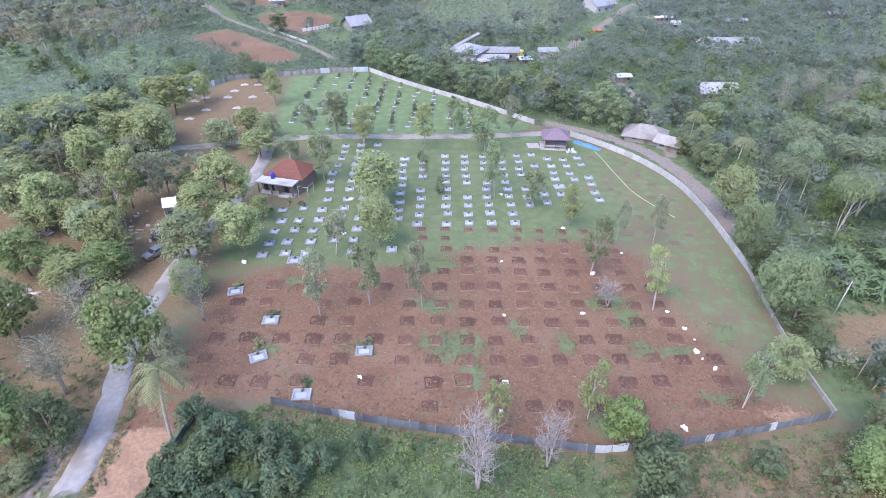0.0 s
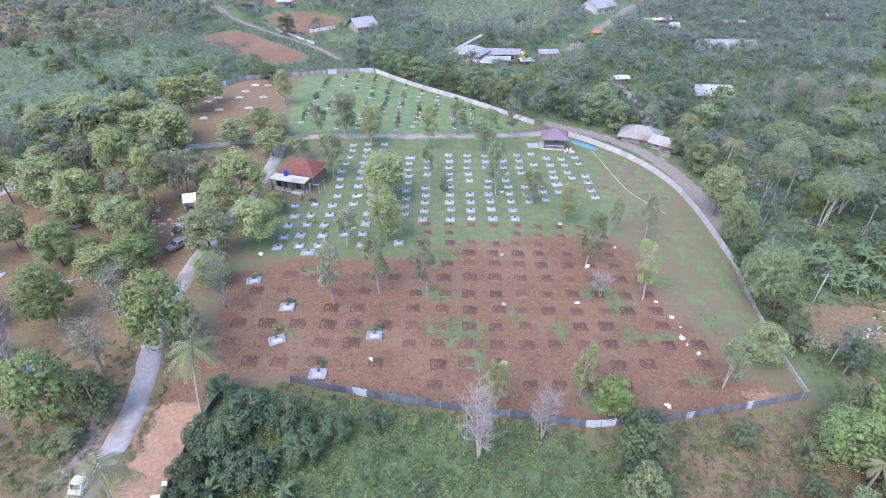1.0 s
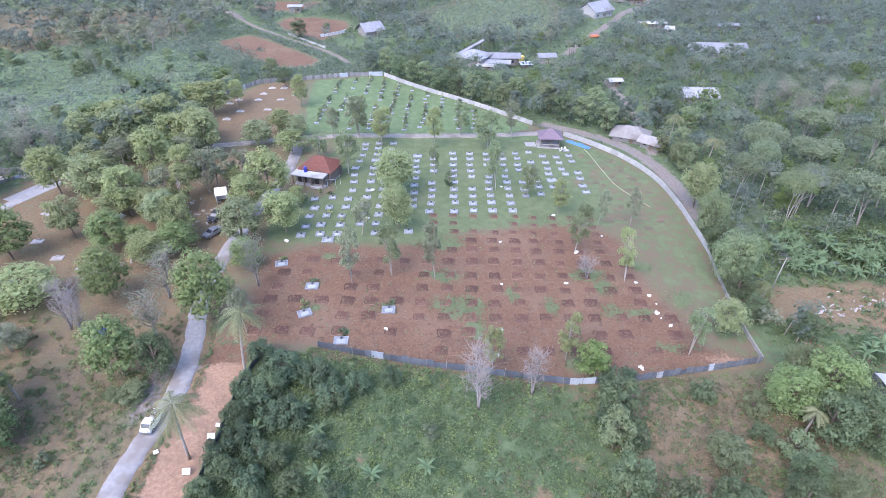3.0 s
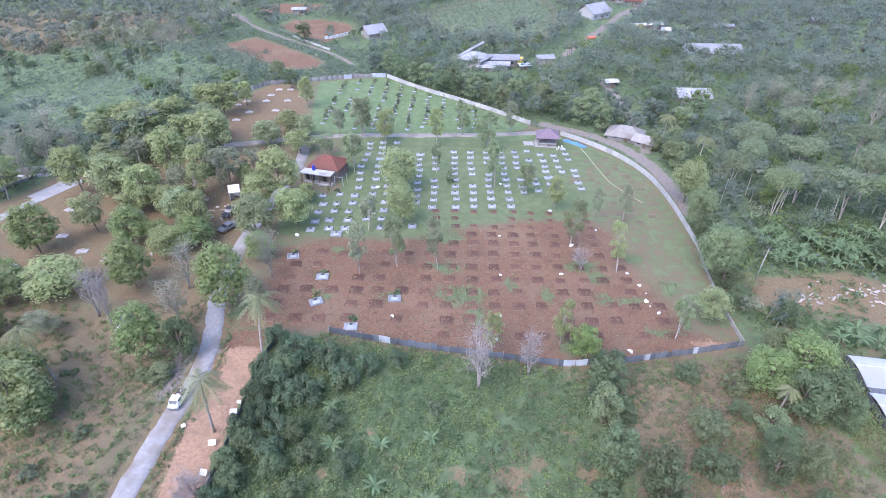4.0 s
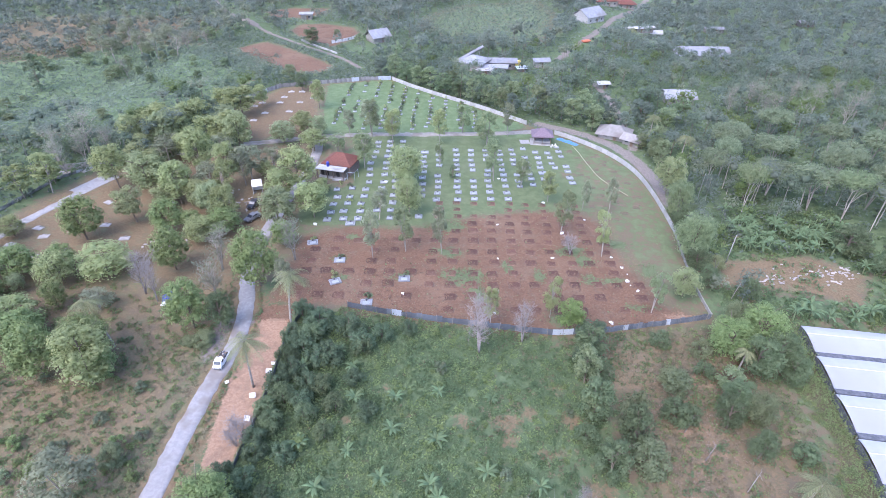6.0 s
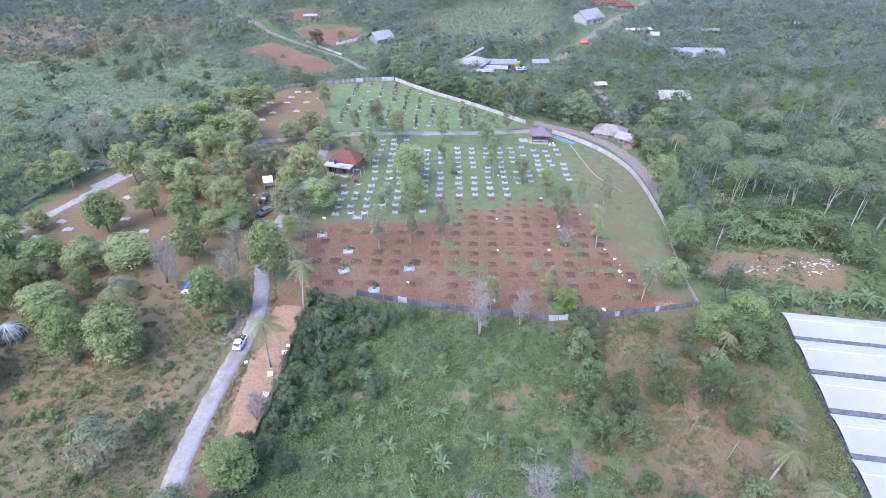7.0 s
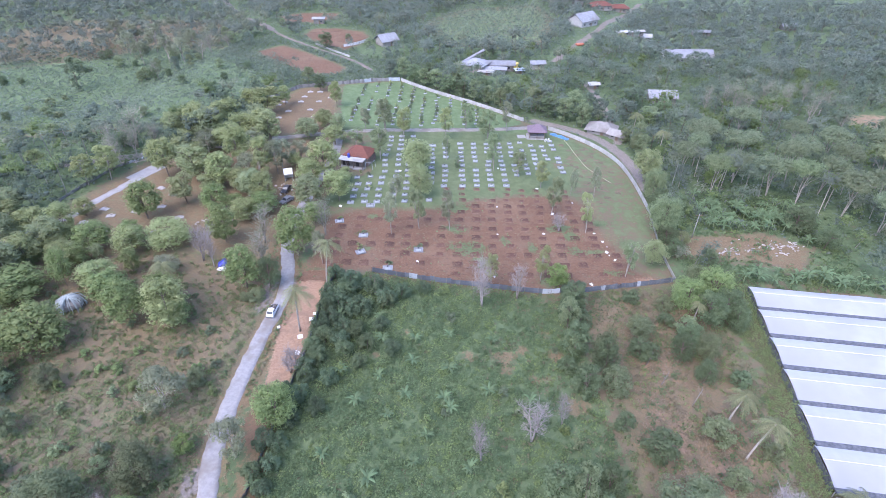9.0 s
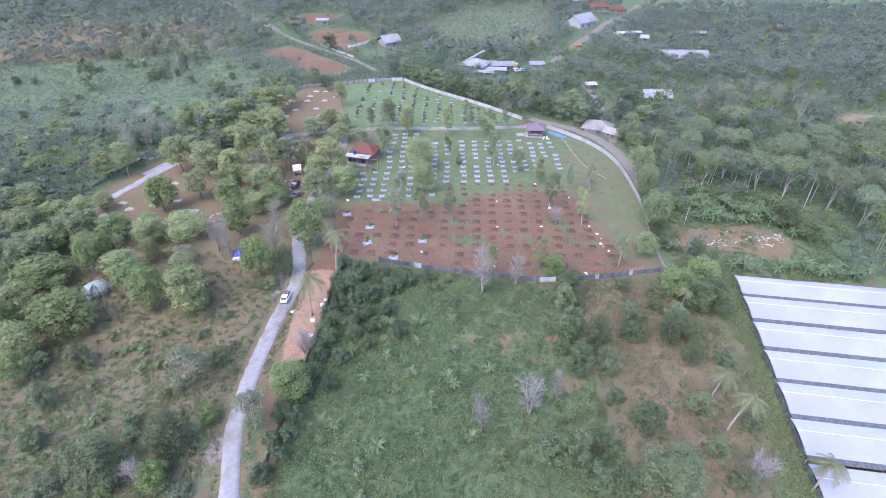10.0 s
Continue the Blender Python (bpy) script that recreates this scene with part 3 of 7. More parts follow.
def build_ground():
    def axis(lo, hi, fine, mid, mid_step):
        far = [mid * 1.35 ** k for k in range(1, 9)]
        a = list(np.arange(lo, hi + 0.01, fine))
        up = list(np.arange(hi + mid_step, mid, mid_step)) + [hi + f for f in far]
        return a, up
    ax, ux = axis(-112, 112, 1.28, 400, 5.0)
    ay, uy = axis(-36, 196, 1.29, 460, 5.0)
    xs = np.array(sorted([-u for u in ux] + ax + ux))
    ys = np.array(sorted([-36 - 30 * 1.9 ** k for k in range(8)] + ay + uy))
    X, Y = np.meshgrid(xs, ys)
    Z = height(X, Y)
    nx, ny = len(xs), len(ys)
    i = np.arange(nx - 1)[None] + nx * np.arange(ny - 1)[:, None]
    s = Shape().add(np.c_[X.ravel(), Y.ravel(), Z.ravel()], np.stack([i, i + 1, i + nx + 1, i + nx], -1))
    me = s.mesh("ground", GROUND, True)
    x, y = X.ravel(), Y.ravel()
    weeds, worn_spots = spots(WEED_PATCHES, x, y), spots(EARTH_PATCHES, x, y)
    red = np.maximum.reduce([spots([(-36.2, 1.5, 2.4, 5.5)], x, y), soft(inside(CLAY_STRIP, x, y), 0.8) * np.clip((y - 38) / 3.0, 0, 1), soft(inside(SOIL, x, y), 4.0), 0.42 * soft(inside(WEST_SOIL, x, y), 2), 0.36 * soft(inside(EAST_FIELD, x, y), 4), soft(inside(RED_FIELD_A, x, y), 3), soft(inside(RED_FIELD_B, x, y), 3), soft(inside(RED_FIELD_C, x, y), 3), 0.3 * soft(inside(GROVE_SOIL, x, y), 4) * (x > -75)])
    lawn = np.maximum.reduce([soft(inside(LAWN, x, y), 1.5) * (1 - soft(inside(SOIL, x, y), 4.0)) - 0.72 * worn_spots, soft(inside(FAR_LAWN, x, y), 1.5), weeds, 0.95 * soft(inside(CROPS, x, y), 8), 0.6 * soft(inside(HILL_CROPS, x, y), 8)])
    bare = np.maximum.reduce([0.8 * soft(inside(GROVE_SOIL, x, y), 4), 0.68 * worn_spots, 0.95 * spots(SCRUB_BARE, x, y), 0.58 * soft(inside(WEST_FIELD, x, y), 5) * np.clip(0.5 + (y + 2) / 40, 0.3, 1), 0.55 * soft(inside(EAST_FIELD, x, y), 4), 0.9 * soft(inside(MUD, x, y), 2), 0.36 * soft(inside(SCRUB_FIELD, x, y), 4) * np.clip(x / 30, 0, 1), 0.7 * soft(inside(WEST_SOIL, x, y), 2), 0.5 * soft(inside(BROWN_HILL, x, y), 12), 0.75 * soft(inside(LANE_BANK, x, y), 1.5), 0.62 * np.clip(1.4 - near_line(MAIN_ROAD, x, y) / 4.0, 0, 1) * (y < 62), 0.95 * np.clip(1.6 - near_line(MAIN_ROAD, x, y) / 4.0, 0, 1) * (x > -41.5) * (y < 48) * (y > 6)])
    clay = np.maximum.reduce([soft(inside(CLAY_STRIP, x, y), 0.8) * np.clip((43.5 - y) / 3.0, 0, 1), 0.62 * spots([(38, 17, 5, 8), (36, 4, 5, 8), (41, -6, 4, 6), (33, 24, 3, 4), (45, -2, 4, 5), (42, 30, 3, 4)], x, y), 0.8 * spots([(44.5, 46.2, 4, 2.2), (61, 50, 3, 7), (170, 154, 16, 9)], x, y)])
    kept = np.maximum.reduce([soft(inside(p, x, y), 4) for p in (CEMETERY, GROVE_SOIL, WEST_FIELD, NURSERY, EAST_FIELD, MUD, RED_FIELD_A, RED_FIELD_B, RED_FIELD_C, BROWN_HILL, CROPS, HILL_CROPS)])
    wood = np.clip(1 - kept, 0, 1) * 0.8
    track = np.maximum.reduce([np.clip(1.25 - near_line(p, x, y) / w, 0, 1) for p, w in ((WALL_TRACK, 2.8), (HILL_TRACK, 1.8))])
    track = np.maximum(track, spots([(-44.0, 36.5, 2.0, 6.5), (-43.0, -8.8, 1.8, 3.0), (-39.8, 41, 1.6, 2.5)], x, y))
    for name, chans in (("cover_a", (red, lawn, bare)), ("cover_b", (clay, wood, track))):
        a = me.color_attributes.new(name, "FLOAT_COLOR", "POINT")
        a.data.foreach_set("color", np.stack([*[np.clip(c, 0, 1) for c in chans], np.ones_like(x)], 1).astype(np.float32).ravel())
    setting("ground", me, "sloping ground of lawn, red soil and scrub")


build_ground()


def ribbon(line, width, lift, gap=1.2, rag=0.15):
    """A strip of paving laid over the land, slightly crowned, with sunk, uneven edges."""
    p = along(line, gap)
    d = np.gradient(p, axis=0)
    d /= np.linalg.norm(d, axis=1, keepdims=True)
    side = np.c_[d[:, 1], -d[:, 0]]
    offs = np.array([-0.5, -0.47, -0.2, 0.2, 0.47, 0.5]) * width
    lifts = np.array([-0.25, lift * 0.6, lift, lift, lift * 0.6, -0.25])
    n = len(p)
    o = np.repeat(offs[None], n, 0)
    o[:, :2] += rng.normal(0, rag, (n, 1))
    o[:, 4:] += rng.normal(0, rag, (n, 1))
    q = p[:, None] + o[:, :, None] * side[:, None]
    z = height(q[..., 0], q[..., 1]) + lifts[None]
    v = np.concatenate([q, z[..., None]], 2).reshape(-1, 3)
    k = len(offs)
    i = np.arange(k - 1)[None] + k * np.arange(n - 1)[:, None]
    return Shape().add(v, np.stack([i, i + 1, i + k + 1, i + k], -1))


setting("road", ribbon(MAIN_ROAD, 3.2, 0.09, rag=0.1).mesh("road", ROAD, True), "pale concrete lane along the cemetery")
setting("road", ribbon(BACK_ROAD, 3.2, 0.07).mesh("road", DUSTY, True), "dusty beige path between the lawns")
setting("pavement", ribbon([(-98.6, 88.5), (-96.5, 93.5), (-94.0, 99)], 5.2, 0.11, rag=0.02).mesh("pavement", PAVING), "pale paved terrace beside the grove path")
setting("pavement", ribbon([(-110.5, 96.4), (-105, 100.4), (-99.8, 103.2)], 2.2, 0.07).mesh("pavement", DUSTY), "pale worn footpath under the western fence")
setting("road", ribbon([q for q in FAR_PATH if q[1] > 276], 4.6, 0.1, 2.5, 0.5).mesh("road", TRACKSOIL, True), "brown earth track climbing the far hill")
setting("road", ribbon([q for q in FAR_PATH if q[1] < 280], 2.3, 0.08, 2.0, 0.3).mesh("road", TRACKSOIL, True), "narrow earth track between red fields")
setting("road", ribbon(EAST_PATH, 4.2, 0.1, 2.5, 0.5).mesh("road", TRACKSOIL, True), "brown earth lane between far houses")
setting("road", ribbon(WEST_ROAD, 2.8, 0.08).mesh("road", PAVING, True), "pale concrete path round the grove")


# ---- fences and walls ----
def corrugated(width, tall, mat):
    n = 17
    x = np.linspace(-width / 2, width / 2, n)
    y = 0.025 * np.cos(np.arange(n) * math.pi)
    v = np.concatenate([np.c_[x, y, np.full(n, -0.1)], np.c_[x, y, np.full(n, tall)], np.c_[x, y + 0.012, np.full(n, -0.1)], np.c_[x, y + 0.012, np.full(n, tall)]])
    f = [(i, i + 1, n + i + 1, n + i) for i in range(n - 1)] + [(2 * n + i + 1, 2 * n + i, 3 * n + i, 3 * n + i + 1) for i in range(n - 1)] + [(n + i, n + i + 1, 3 * n + i + 1, 3 * n + i) for i in range(n - 1)]
    return Shape().add(v, f).mesh("panel", mat)


def sheet_fence(line, label, tall, pale=(), gap=1.0, lean=2.5, mat=ZINC):
    fence = thing("sheet_fence", line[0][0], line[0][1], label, "fence")
    fence["kind"] = "structure"
    base = fence.matrix_world.inverted()
    meshes = [corrugated(gap * 1.05, tall * k, mat) for k in (1.0, 0.94, 1.05)]
    light = corrugated(gap * 1.05, tall * 1.04, ZINCPALE)
    post = Shape().tube([(0, 0, -0.2), (0.01, 0, tall * 0.6), (0, 0.01, tall + 0.35)], [0.05, 0.045, 0.04], 6).mesh("post", BARK)
    p = along(line, gap)
    for i in range(len(p) - 1):
        c, d = (p[i] + p[i + 1]) / 2, p[i + 1] - p[i]
        a = math.degrees(math.atan2(d[1], d[0]))
        s = i / (len(p) - 2)
        ob = part("panel", light if any(lo <= s <= hi for lo, hi in pale) or rng.random() < 0.03 else meshes[rng.integers(3)], fence)
        ob.matrix_local = base @ pose(c[0], c[1], ground_at(*c) + rng.uniform(-0.1, 0.05), rng.normal(0, lean), rng.normal(0, 0.8), a + rng.normal(0, 1.5))
        if i % 3 == 0:
            q = p[i] + np.array([d[1], -d[0]]) * 0.1
            ob = part("post", post, fence)
            ob.matrix_local = base @ pose(q[0], q[1], ground_at(*q), rng.normal(0, 3), rng.normal(0, 3), 0)
    return fence


sheet_fence(FRONT_FENCE, "weathered blue-grey corrugated zinc fence below the red soil", 1.4, ((0.115, 0.14), (0.545, 0.6), (0.87, 0.885)))
sheet_fence(STRIP_FENCE[1:], "low dark zinc fence beside the clay strip", 1.0)
sheet_fence(BACK_FENCE, "grey-white sheet fence behind the far lawn", 1.6, ((0.0, 0.08), (0.22, 0.26)), mat=ZINCDULL)
sheet_fence([(-110, 60), (-112, 76), (-107, 96), (-98, 108), (-84, 118), (-79, 130)], "low grey-green sheet fence behind the grove", 0.8, ((0.5, 0.56),), mat=ZINCDULL)


def panel_wall(name, line, label, tall, gap=2.3, mat=WALLWHITE):
    """A wall of concrete panels between posts."""
    wall = thing(name, line[0][0], line[0][1], label, "wall")
    wall["kind"] = "structure"
    base = wall.matrix_world.inverted()
    p = along(smooth_line(line, 2), gap)
    length = float(np.hypot(*(p[1] - p[0])))
    boards = [Shape().box((0, 0, -0.3), (length - 0.1, 0.12, tall + 0.3), bevel=0.02).box((0, 0, tall - 0.02), (length - 0.1, 0.2, 0.1), bevel=0.03).mesh("panel", mat) for _ in range(2)]
    post = Shape().box((0, 0, -0.3), (0.22, 0.24, tall + 0.45), bevel=0.04).mesh("post", POSTGREY)
    for i in range(len(p)):
        if i < len(p) - 1:
            c, d = (p[i] + p[i + 1]) / 2, p[i + 1] - p[i]
            a = math.degrees(math.atan2(d[1], d[0]))
            part("panel", boards[i % 2], wall).matrix_local = base @ pose(c[0], c[1], ground_at(*c), rng.normal(0, 0.6), 0, a)
        part("post", post, wall).matrix_local = base @ pose(p[i][0], p[i][1], ground_at(*p[i]), 0, 0, a)


panel_wall("wall_east", EAST_WALL[3:], "weathered white concrete panel wall curving round the lawn", 1.35)
panel_wall("wall_southeast", EAST_WALL[:4], "low stained concrete panel wall below the trees", 0.75, mat=WALLSTAINED)
panel_wall("wall_north", NORTH_WALL, "weathered white concrete panel wall behind the far lawn", 1.35)


# ---- plants ----
def blobs(centres, radii, count, flat=0.85, fill=0.2):
    """Points and directions over the skins of many small lobes that make a crown."""
    centres, radii = np.asarray(centres), np.asarray(radii)
    share = radii ** 2 / (radii ** 2).sum()
    k = rng.choice(len(radii), count, p=share)
    d = rng.normal(size=(count, 3))
    d /= np.linalg.norm(d, axis=1, keepdims=True)
    d[:, 2] = np.where(d[:, 2] < -0.5, -d[:, 2], d[:, 2])
    r = radii[k] * (1.04 - fill * rng.random(count) ** 2)
    at = centres[k] + d * r[:, None] * (1, 1, flat)
    return at, d + rng.normal(0, 0.36, (count, 3)) + (0, 0, 0.3)


def ball(cells):
    """A cube of cells x cells faces a side, rounded to a ball: points and quads."""
    g = np.linspace(-1, 1, cells + 1)
    key, pts, quads = {}, [], []
    for axis in range(3):
        for sgn in (-1, 1):
            for i in range(cells):
                for j in range(cells):
                    q = []
                    for u, v in ((i, j), (i + 1, j), (i + 1, j + 1), (i, j + 1)):
                        p = [0, 0, 0]
                        p[axis], p[(axis + 1) % 3], p[(axis + 2) % 3] = sgn, g[u], g[v]
                        t = tuple(np.round(p, 4))
                        if t not in key:
                            key[t] = len(pts)
                            pts.append(np.array(p) / np.linalg.norm(p))
                        q.append(key[t])
                    quads.append(q if sgn > 0 else q[::-1])
    return np.array(pts), np.array(quads)


BALL = ball(1)


def lumps(s, centres, radii, flat=0.85, shrink=0.3):
    """The leafy masses inside a crown: uneven lumps, one to a lobe."""
    pts, quads = BALL
    n, m = len(centres), len(pts)
    r = np.asarray(radii)[:, None] * shrink * rng.uniform(0.84, 1.12, (n, m))
    v = np.asarray(centres)[:, None] + pts[None] * r[..., None] * (1, 1, flat)
    return s.add(v.reshape(-1, 3), (quads[None] + m * np.arange(n)[:, None, None]).reshape(-1, 4))


def crown_lobes(low, top, wide, lobes, egg=0.55):
    """Lobes that fill an egg-shaped crown with an uneven outline."""
    c, r = [], []
    for _ in range(lobes):
        s = rng.random()
        z = low + (top - low) * s
        peak = 0.36 if egg <= 0.55 else 0.5
        bulge = (s - peak) / (1.04 - peak if s > peak else peak + 0.12)
        reach = wide * 0.395 * math.sqrt(max(0.02, 1 - bulge * bulge))
        a, q = rng.uniform(0, 2 * math.pi), rng.random() ** 0.3
        c.append((reach * q * math.cos(a), reach * q * math.sin(a), z))
        r.append(wide * rng.uniform(0.095, 0.165))
    return c, r


def limbs(s, tall, low, top, wide, stems=1, thick=0.14, count=7, sides=5):
    """A tapered, slightly crooked trunk, or several stems, with limbs that reach into the crown."""
    for k in range(stems):
        a0 = rng.uniform(0, 6.28)
        spread = 0.0 if stems == 1 else wide * 0.16
        z = np.linspace(0.0, low + (top - low) * 0.75, 6)
        x = spread * (z / top) ** 1.2 * math.cos(a0) + rng.normal(0, 0.06, 6) * z * 0.25
        y = spread * (z / top) ** 1.2 * math.sin(a0) + rng.normal(0, 0.06, 6) * z * 0.25
        path = np.c_[x, y, z]
        s.tube(path, thick * (1.25 - z / top), sides)
        for _ in range(count // stems + 1):
            i = rng.integers(2, 5)
            a = rng.uniform(0, 6.28)
            reach = wide * rng.uniform(0.25, 0.42)
            end = path[i] + (reach * math.cos(a), reach * math.sin(a), (top - path[i][2]) * rng.uniform(0.35, 0.7))
            mid = (path[i] + end) / 2 + (0, 0, 0.15 * reach)
            s.tube([path[i], mid, end], [thick * 0.5, thick * 0.34, thick * 0.12], 3)
    return s


def tree(label, category, tall, wide, low, leaf_mat, bark_mat, leaves=1100, size=0.34, stems=1, lobes=18, name="tree", thick=0.14, egg=0.55, count=7):
    """One tree: trunk and crown. It stands at the origin until planted."""
    ob = new(name)
    tagged(ob, label, category)
    part("trunk", limbs(Shape(), tall, low, tall, wide, stems, thick, count).mesh("trunk", bark_mat, True), ob)
    c, r = crown_lobes(low + wide * 0.1, tall - wide * 0.14, wide, lobes, egg)
    at, facing = blobs(c, r, leaves)
    s = lumps(Shape(), c, r, 0.85, 0.42)
    part("crown", s.leaves(at, facing, rng.uniform(0.6, 1.4, leaves) * size).mesh("crown", leaf_mat, True), ob)
    return ob


def twig_tree(label, tall, wide, mat, name="bare_tree", leaves=0, leaf_mat=None, low=0.3, stems=2, twigs=3):
    """A leafless or nearly leafless tree: stems, limbs and a haze of fine twigs."""
    ob = new(name)
    tagged(ob, label, "tree")
    s = Shape()
    tips = []
    for k in range(stems):
        a0 = rng.uniform(0, 6.28)
        z = np.linspace(0.0, tall * 0.9, 7)
        sp = wide * 0.2 * (z / tall)
        path = np.c_[sp * math.cos(a0) + rng.normal(0, 0.05, 7) * z * 0.2, sp * math.sin(a0) + rng.normal(0, 0.05, 7) * z * 0.2, z]
        s.tube(path, 0.13 * (1.15 - z / tall), 6)
        for i in range(2, 7):
            for _ in range(5):
                a = rng.uniform(0, 6.28)
                reach = wide * rng.uniform(0.18, 0.45) * (1.15 - 0.5 * i / 7)
                end = path[i] + (reach * math.cos(a), reach * math.sin(a), reach * rng.uniform(0.6, 1.5))
                end[2] = min(end[2], tall * 1.02)
                mid = (path[i] + end) / 2 + rng.normal(0, 0.1, 3)
                s.tube([path[i], mid, end], [0.042, 0.028, 0.012], 4)
                for _ in range(twigs):
                    f0 = path[i] + (end - path[i]) * rng.uniform(0.4, 1.0)
                    f1 = f0 + rng.normal(0, 0.3, 3) * wide * 0.35 + (0, 0, wide * 0.12)
                    s.tube([f0, (f0 + f1) / 2 + rng.normal(0, 0.05, 3), f1], [0.018, 0.013, 0.008], 3)
                    tips.append(f1)
    part("trunk", s.mesh("trunk", mat, True), ob)
    if leaves:
        t = np.array(tips)[rng.integers(0, len(tips), leaves)] + rng.normal(0, 0.3, (leaves, 3))
        part("crown", Shape().leaves(t, rng.normal(size=(leaves, 3)) + (0, 0, 0.5), rng.uniform(0.09, 0.2, leaves)).mesh("crown", leaf_mat), ob)
    return ob


def palm(label, tall, bend, reach=3.0, fronds=20):
    ob = new("palm")
    tagged(ob, label, "palm tree")
    z = np.linspace(0.0, tall, 9)
    path = np.c_[bend[0] * (z / tall) ** 1.6, bend[1] * (z / tall) ** 1.6, z]
    part("trunk", Shape().tube(path, 0.2 - 0.09 * z / tall, 8).mesh("trunk", BARK, True), ob)
    top = path[-1]
    for k in range(fronds):
        a = k * 2.4 + rng.uniform(-0.2, 0.2)
        rise = rng.uniform(-0.8, 0.9)
        t = np.linspace(0, 1, 9)
        ln = reach * rng.uniform(0.8, 1.1)
        rad = ln * t * (1 - 0.12 * t)
        rib = top + np.c_[np.cos(a) * rad, np.sin(a) * rad, ln * (0.6 * rise * t - (0.55 + 0.35 * rise) * t ** 2)]
        s = Shape().tube(rib, 0.035 * (1.1 - t), 4)
        side = np.array([-math.sin(a), math.cos(a), 0])
        u = np.linspace(0.1, 0.98, 24)
        for sgn in (-1, 1):
            p = np.stack([np.interp(u, t, rib[:, j]) for j in range(3)], 1)
            fwd = np.stack([np.interp(u + 0.02, t, rib[:, j]) for j in range(3)], 1) - p
            fwd /= np.linalg.norm(fwd, axis=1, keepdims=True) + 1e-9
            ll = (0.5 * np.sin(np.pi * (0.15 + 0.8 * u)) + 0.1)[:, None] * reach / 3
            tip = p + sgn * side * ll * 0.8 + fwd * ll * 0.5 + np.array([0, 0, -1]) * ll * rng.uniform(0.25, 0.7, (len(u), 1))
            w = fwd * 0.048
            q = np.stack([p - w, p + w, tip + w * 0.4, tip - w * 0.4], 1)
            s.add(q.reshape(-1, 3), np.arange(len(u) * 4).reshape(-1, 4))
        part("frond", s.mesh("frond", FROND), ob)
    return ob


def banana(label, tall=2.6, count=9):
    ob = new("banana_plant")
    tagged(ob, label, "banana plant")
    part("stem", Shape().tube([(0, 0, -0.1), (0.03, 0, tall * 0.35), (0.02, 0.03, tall * 0.62)], [0.14, 0.12, 0.07], 8).mesh("stem", LEAFPALE, True), ob)
    for k in range(count):
        a = k * 2.39 + rng.uniform(-0.3, 0.3)
        rise = rng.uniform(0.55, 1.5)
        t = np.linspace(0, 1, 7)
        ln = tall * rng.uniform(0.6, 0.85)
        rib = np.c_[np.cos(a) * ln * t * 0.85, np.sin(a) * ln * t * 0.85, tall * 0.6 + ln * (rise * t - (0.35 + 0.45 * rise) * t ** 2)]
        side = np.array([-math.sin(a), math.cos(a), 0.0])
        w = (0.21 * np.sin(np.pi * np.clip(t * 0.92 + 0.06, 0, 1)) ** 0.7 + 0.02)[:, None]
        drop = np.array([0, 0, -0.35]) * w
        v = np.concatenate([rib - side * w + drop, rib, rib + side * w + drop])
        f = [(r * 7 + i, r * 7 + i + 1, (r + 1) * 7 + i + 1, (r + 1) * 7 + i) for r in range(2) for i in range(6)]
        part("leaf", Shape().add(v, f).mesh("leaf", BANANALEAF), ob)
    return ob


class Nursery:
    """Plants that are copied out to their places; the first place takes the plant itself."""

    def __init__(self, kinds, sizes):
        self.kinds, self.sizes, self.used = kinds, sizes, set()

    def plant(self, x, y, tall, wide, pick=None, group="", lean=2.5):
        i = int(rng.integers(len(self.kinds))) if pick is None else pick
        t, w = self.sizes[i]
        m = pose(x, y, ground_at(x, y) - 0.05, rng.normal(0, lean), rng.normal(0, lean), rng.uniform(0, 360)) @ Matrix.Diagonal((wide / w, wide / w, tall / t, 1))
        if i in self.used:
            ob = copy_thing(self.kinds[i], m @ Matrix.Diagonal((*[1 / q for q in self.kinds[i].scale], 1)))
        else:
            ob = self.kinds[i]
            ob.matrix_basis = m
            self.used.add(i)
        if group:
            ob["group"] = group
        return ob


def stand(kinds, sizes):
    return Nursery(kinds, sizes)


# trees of the grove: dense, rounded crowns on short slender trunks
grove = stand([tree("leafy green shade tree with a rounded crown and slim trunk", "tree", 11.0, 7.5, 2.5, m, BARKDARK, 3800, 0.225, st, 68, thick=0.13)
               for m, st in ((LEAF, 1), (LEAF, 2), (LEAFGROVE, 1), (LEAF, 1), (LEAFPALE, 2))], [(11.0, 7.5)] * 5)
grove_near = stand([tree("leafy green shade tree with a rounded crown and slim trunk", "tree", 11.0, 8.5, 1.8, m, BARKDARK, 4800, 0.2, st, 84, thick=0.13)
                    for m, st in ((LEAFNEAR, 2), (LEAF, 1), (LEAFNEAR, 1))], [(11.0, 8.5)] * 3)
grove_far = stand([tree("leafy green shade tree with a rounded crown and slim trunk", "tree", 11.0, 7.5, 2.5, m, BARKDARK, 2200, 0.29, 1, 54, thick=0.13, count=4)
                   for m in (LEAF, LEAF, LEAFPALE, LEAFGROVE)], [(11.0, 7.5)] * 4)
border = stand([tree("mid-green tree with a dense crown at the wood's edge", "tree", 11.0, 7.5, 1.2, m, BARKDARK, 1500, 0.35, 1, 36, thick=0.13, count=4)
                for m in (LEAFMID, LEAFMID, WOODHAZED, LEAFDARK)], [(11.0, 7.5)] * 4)
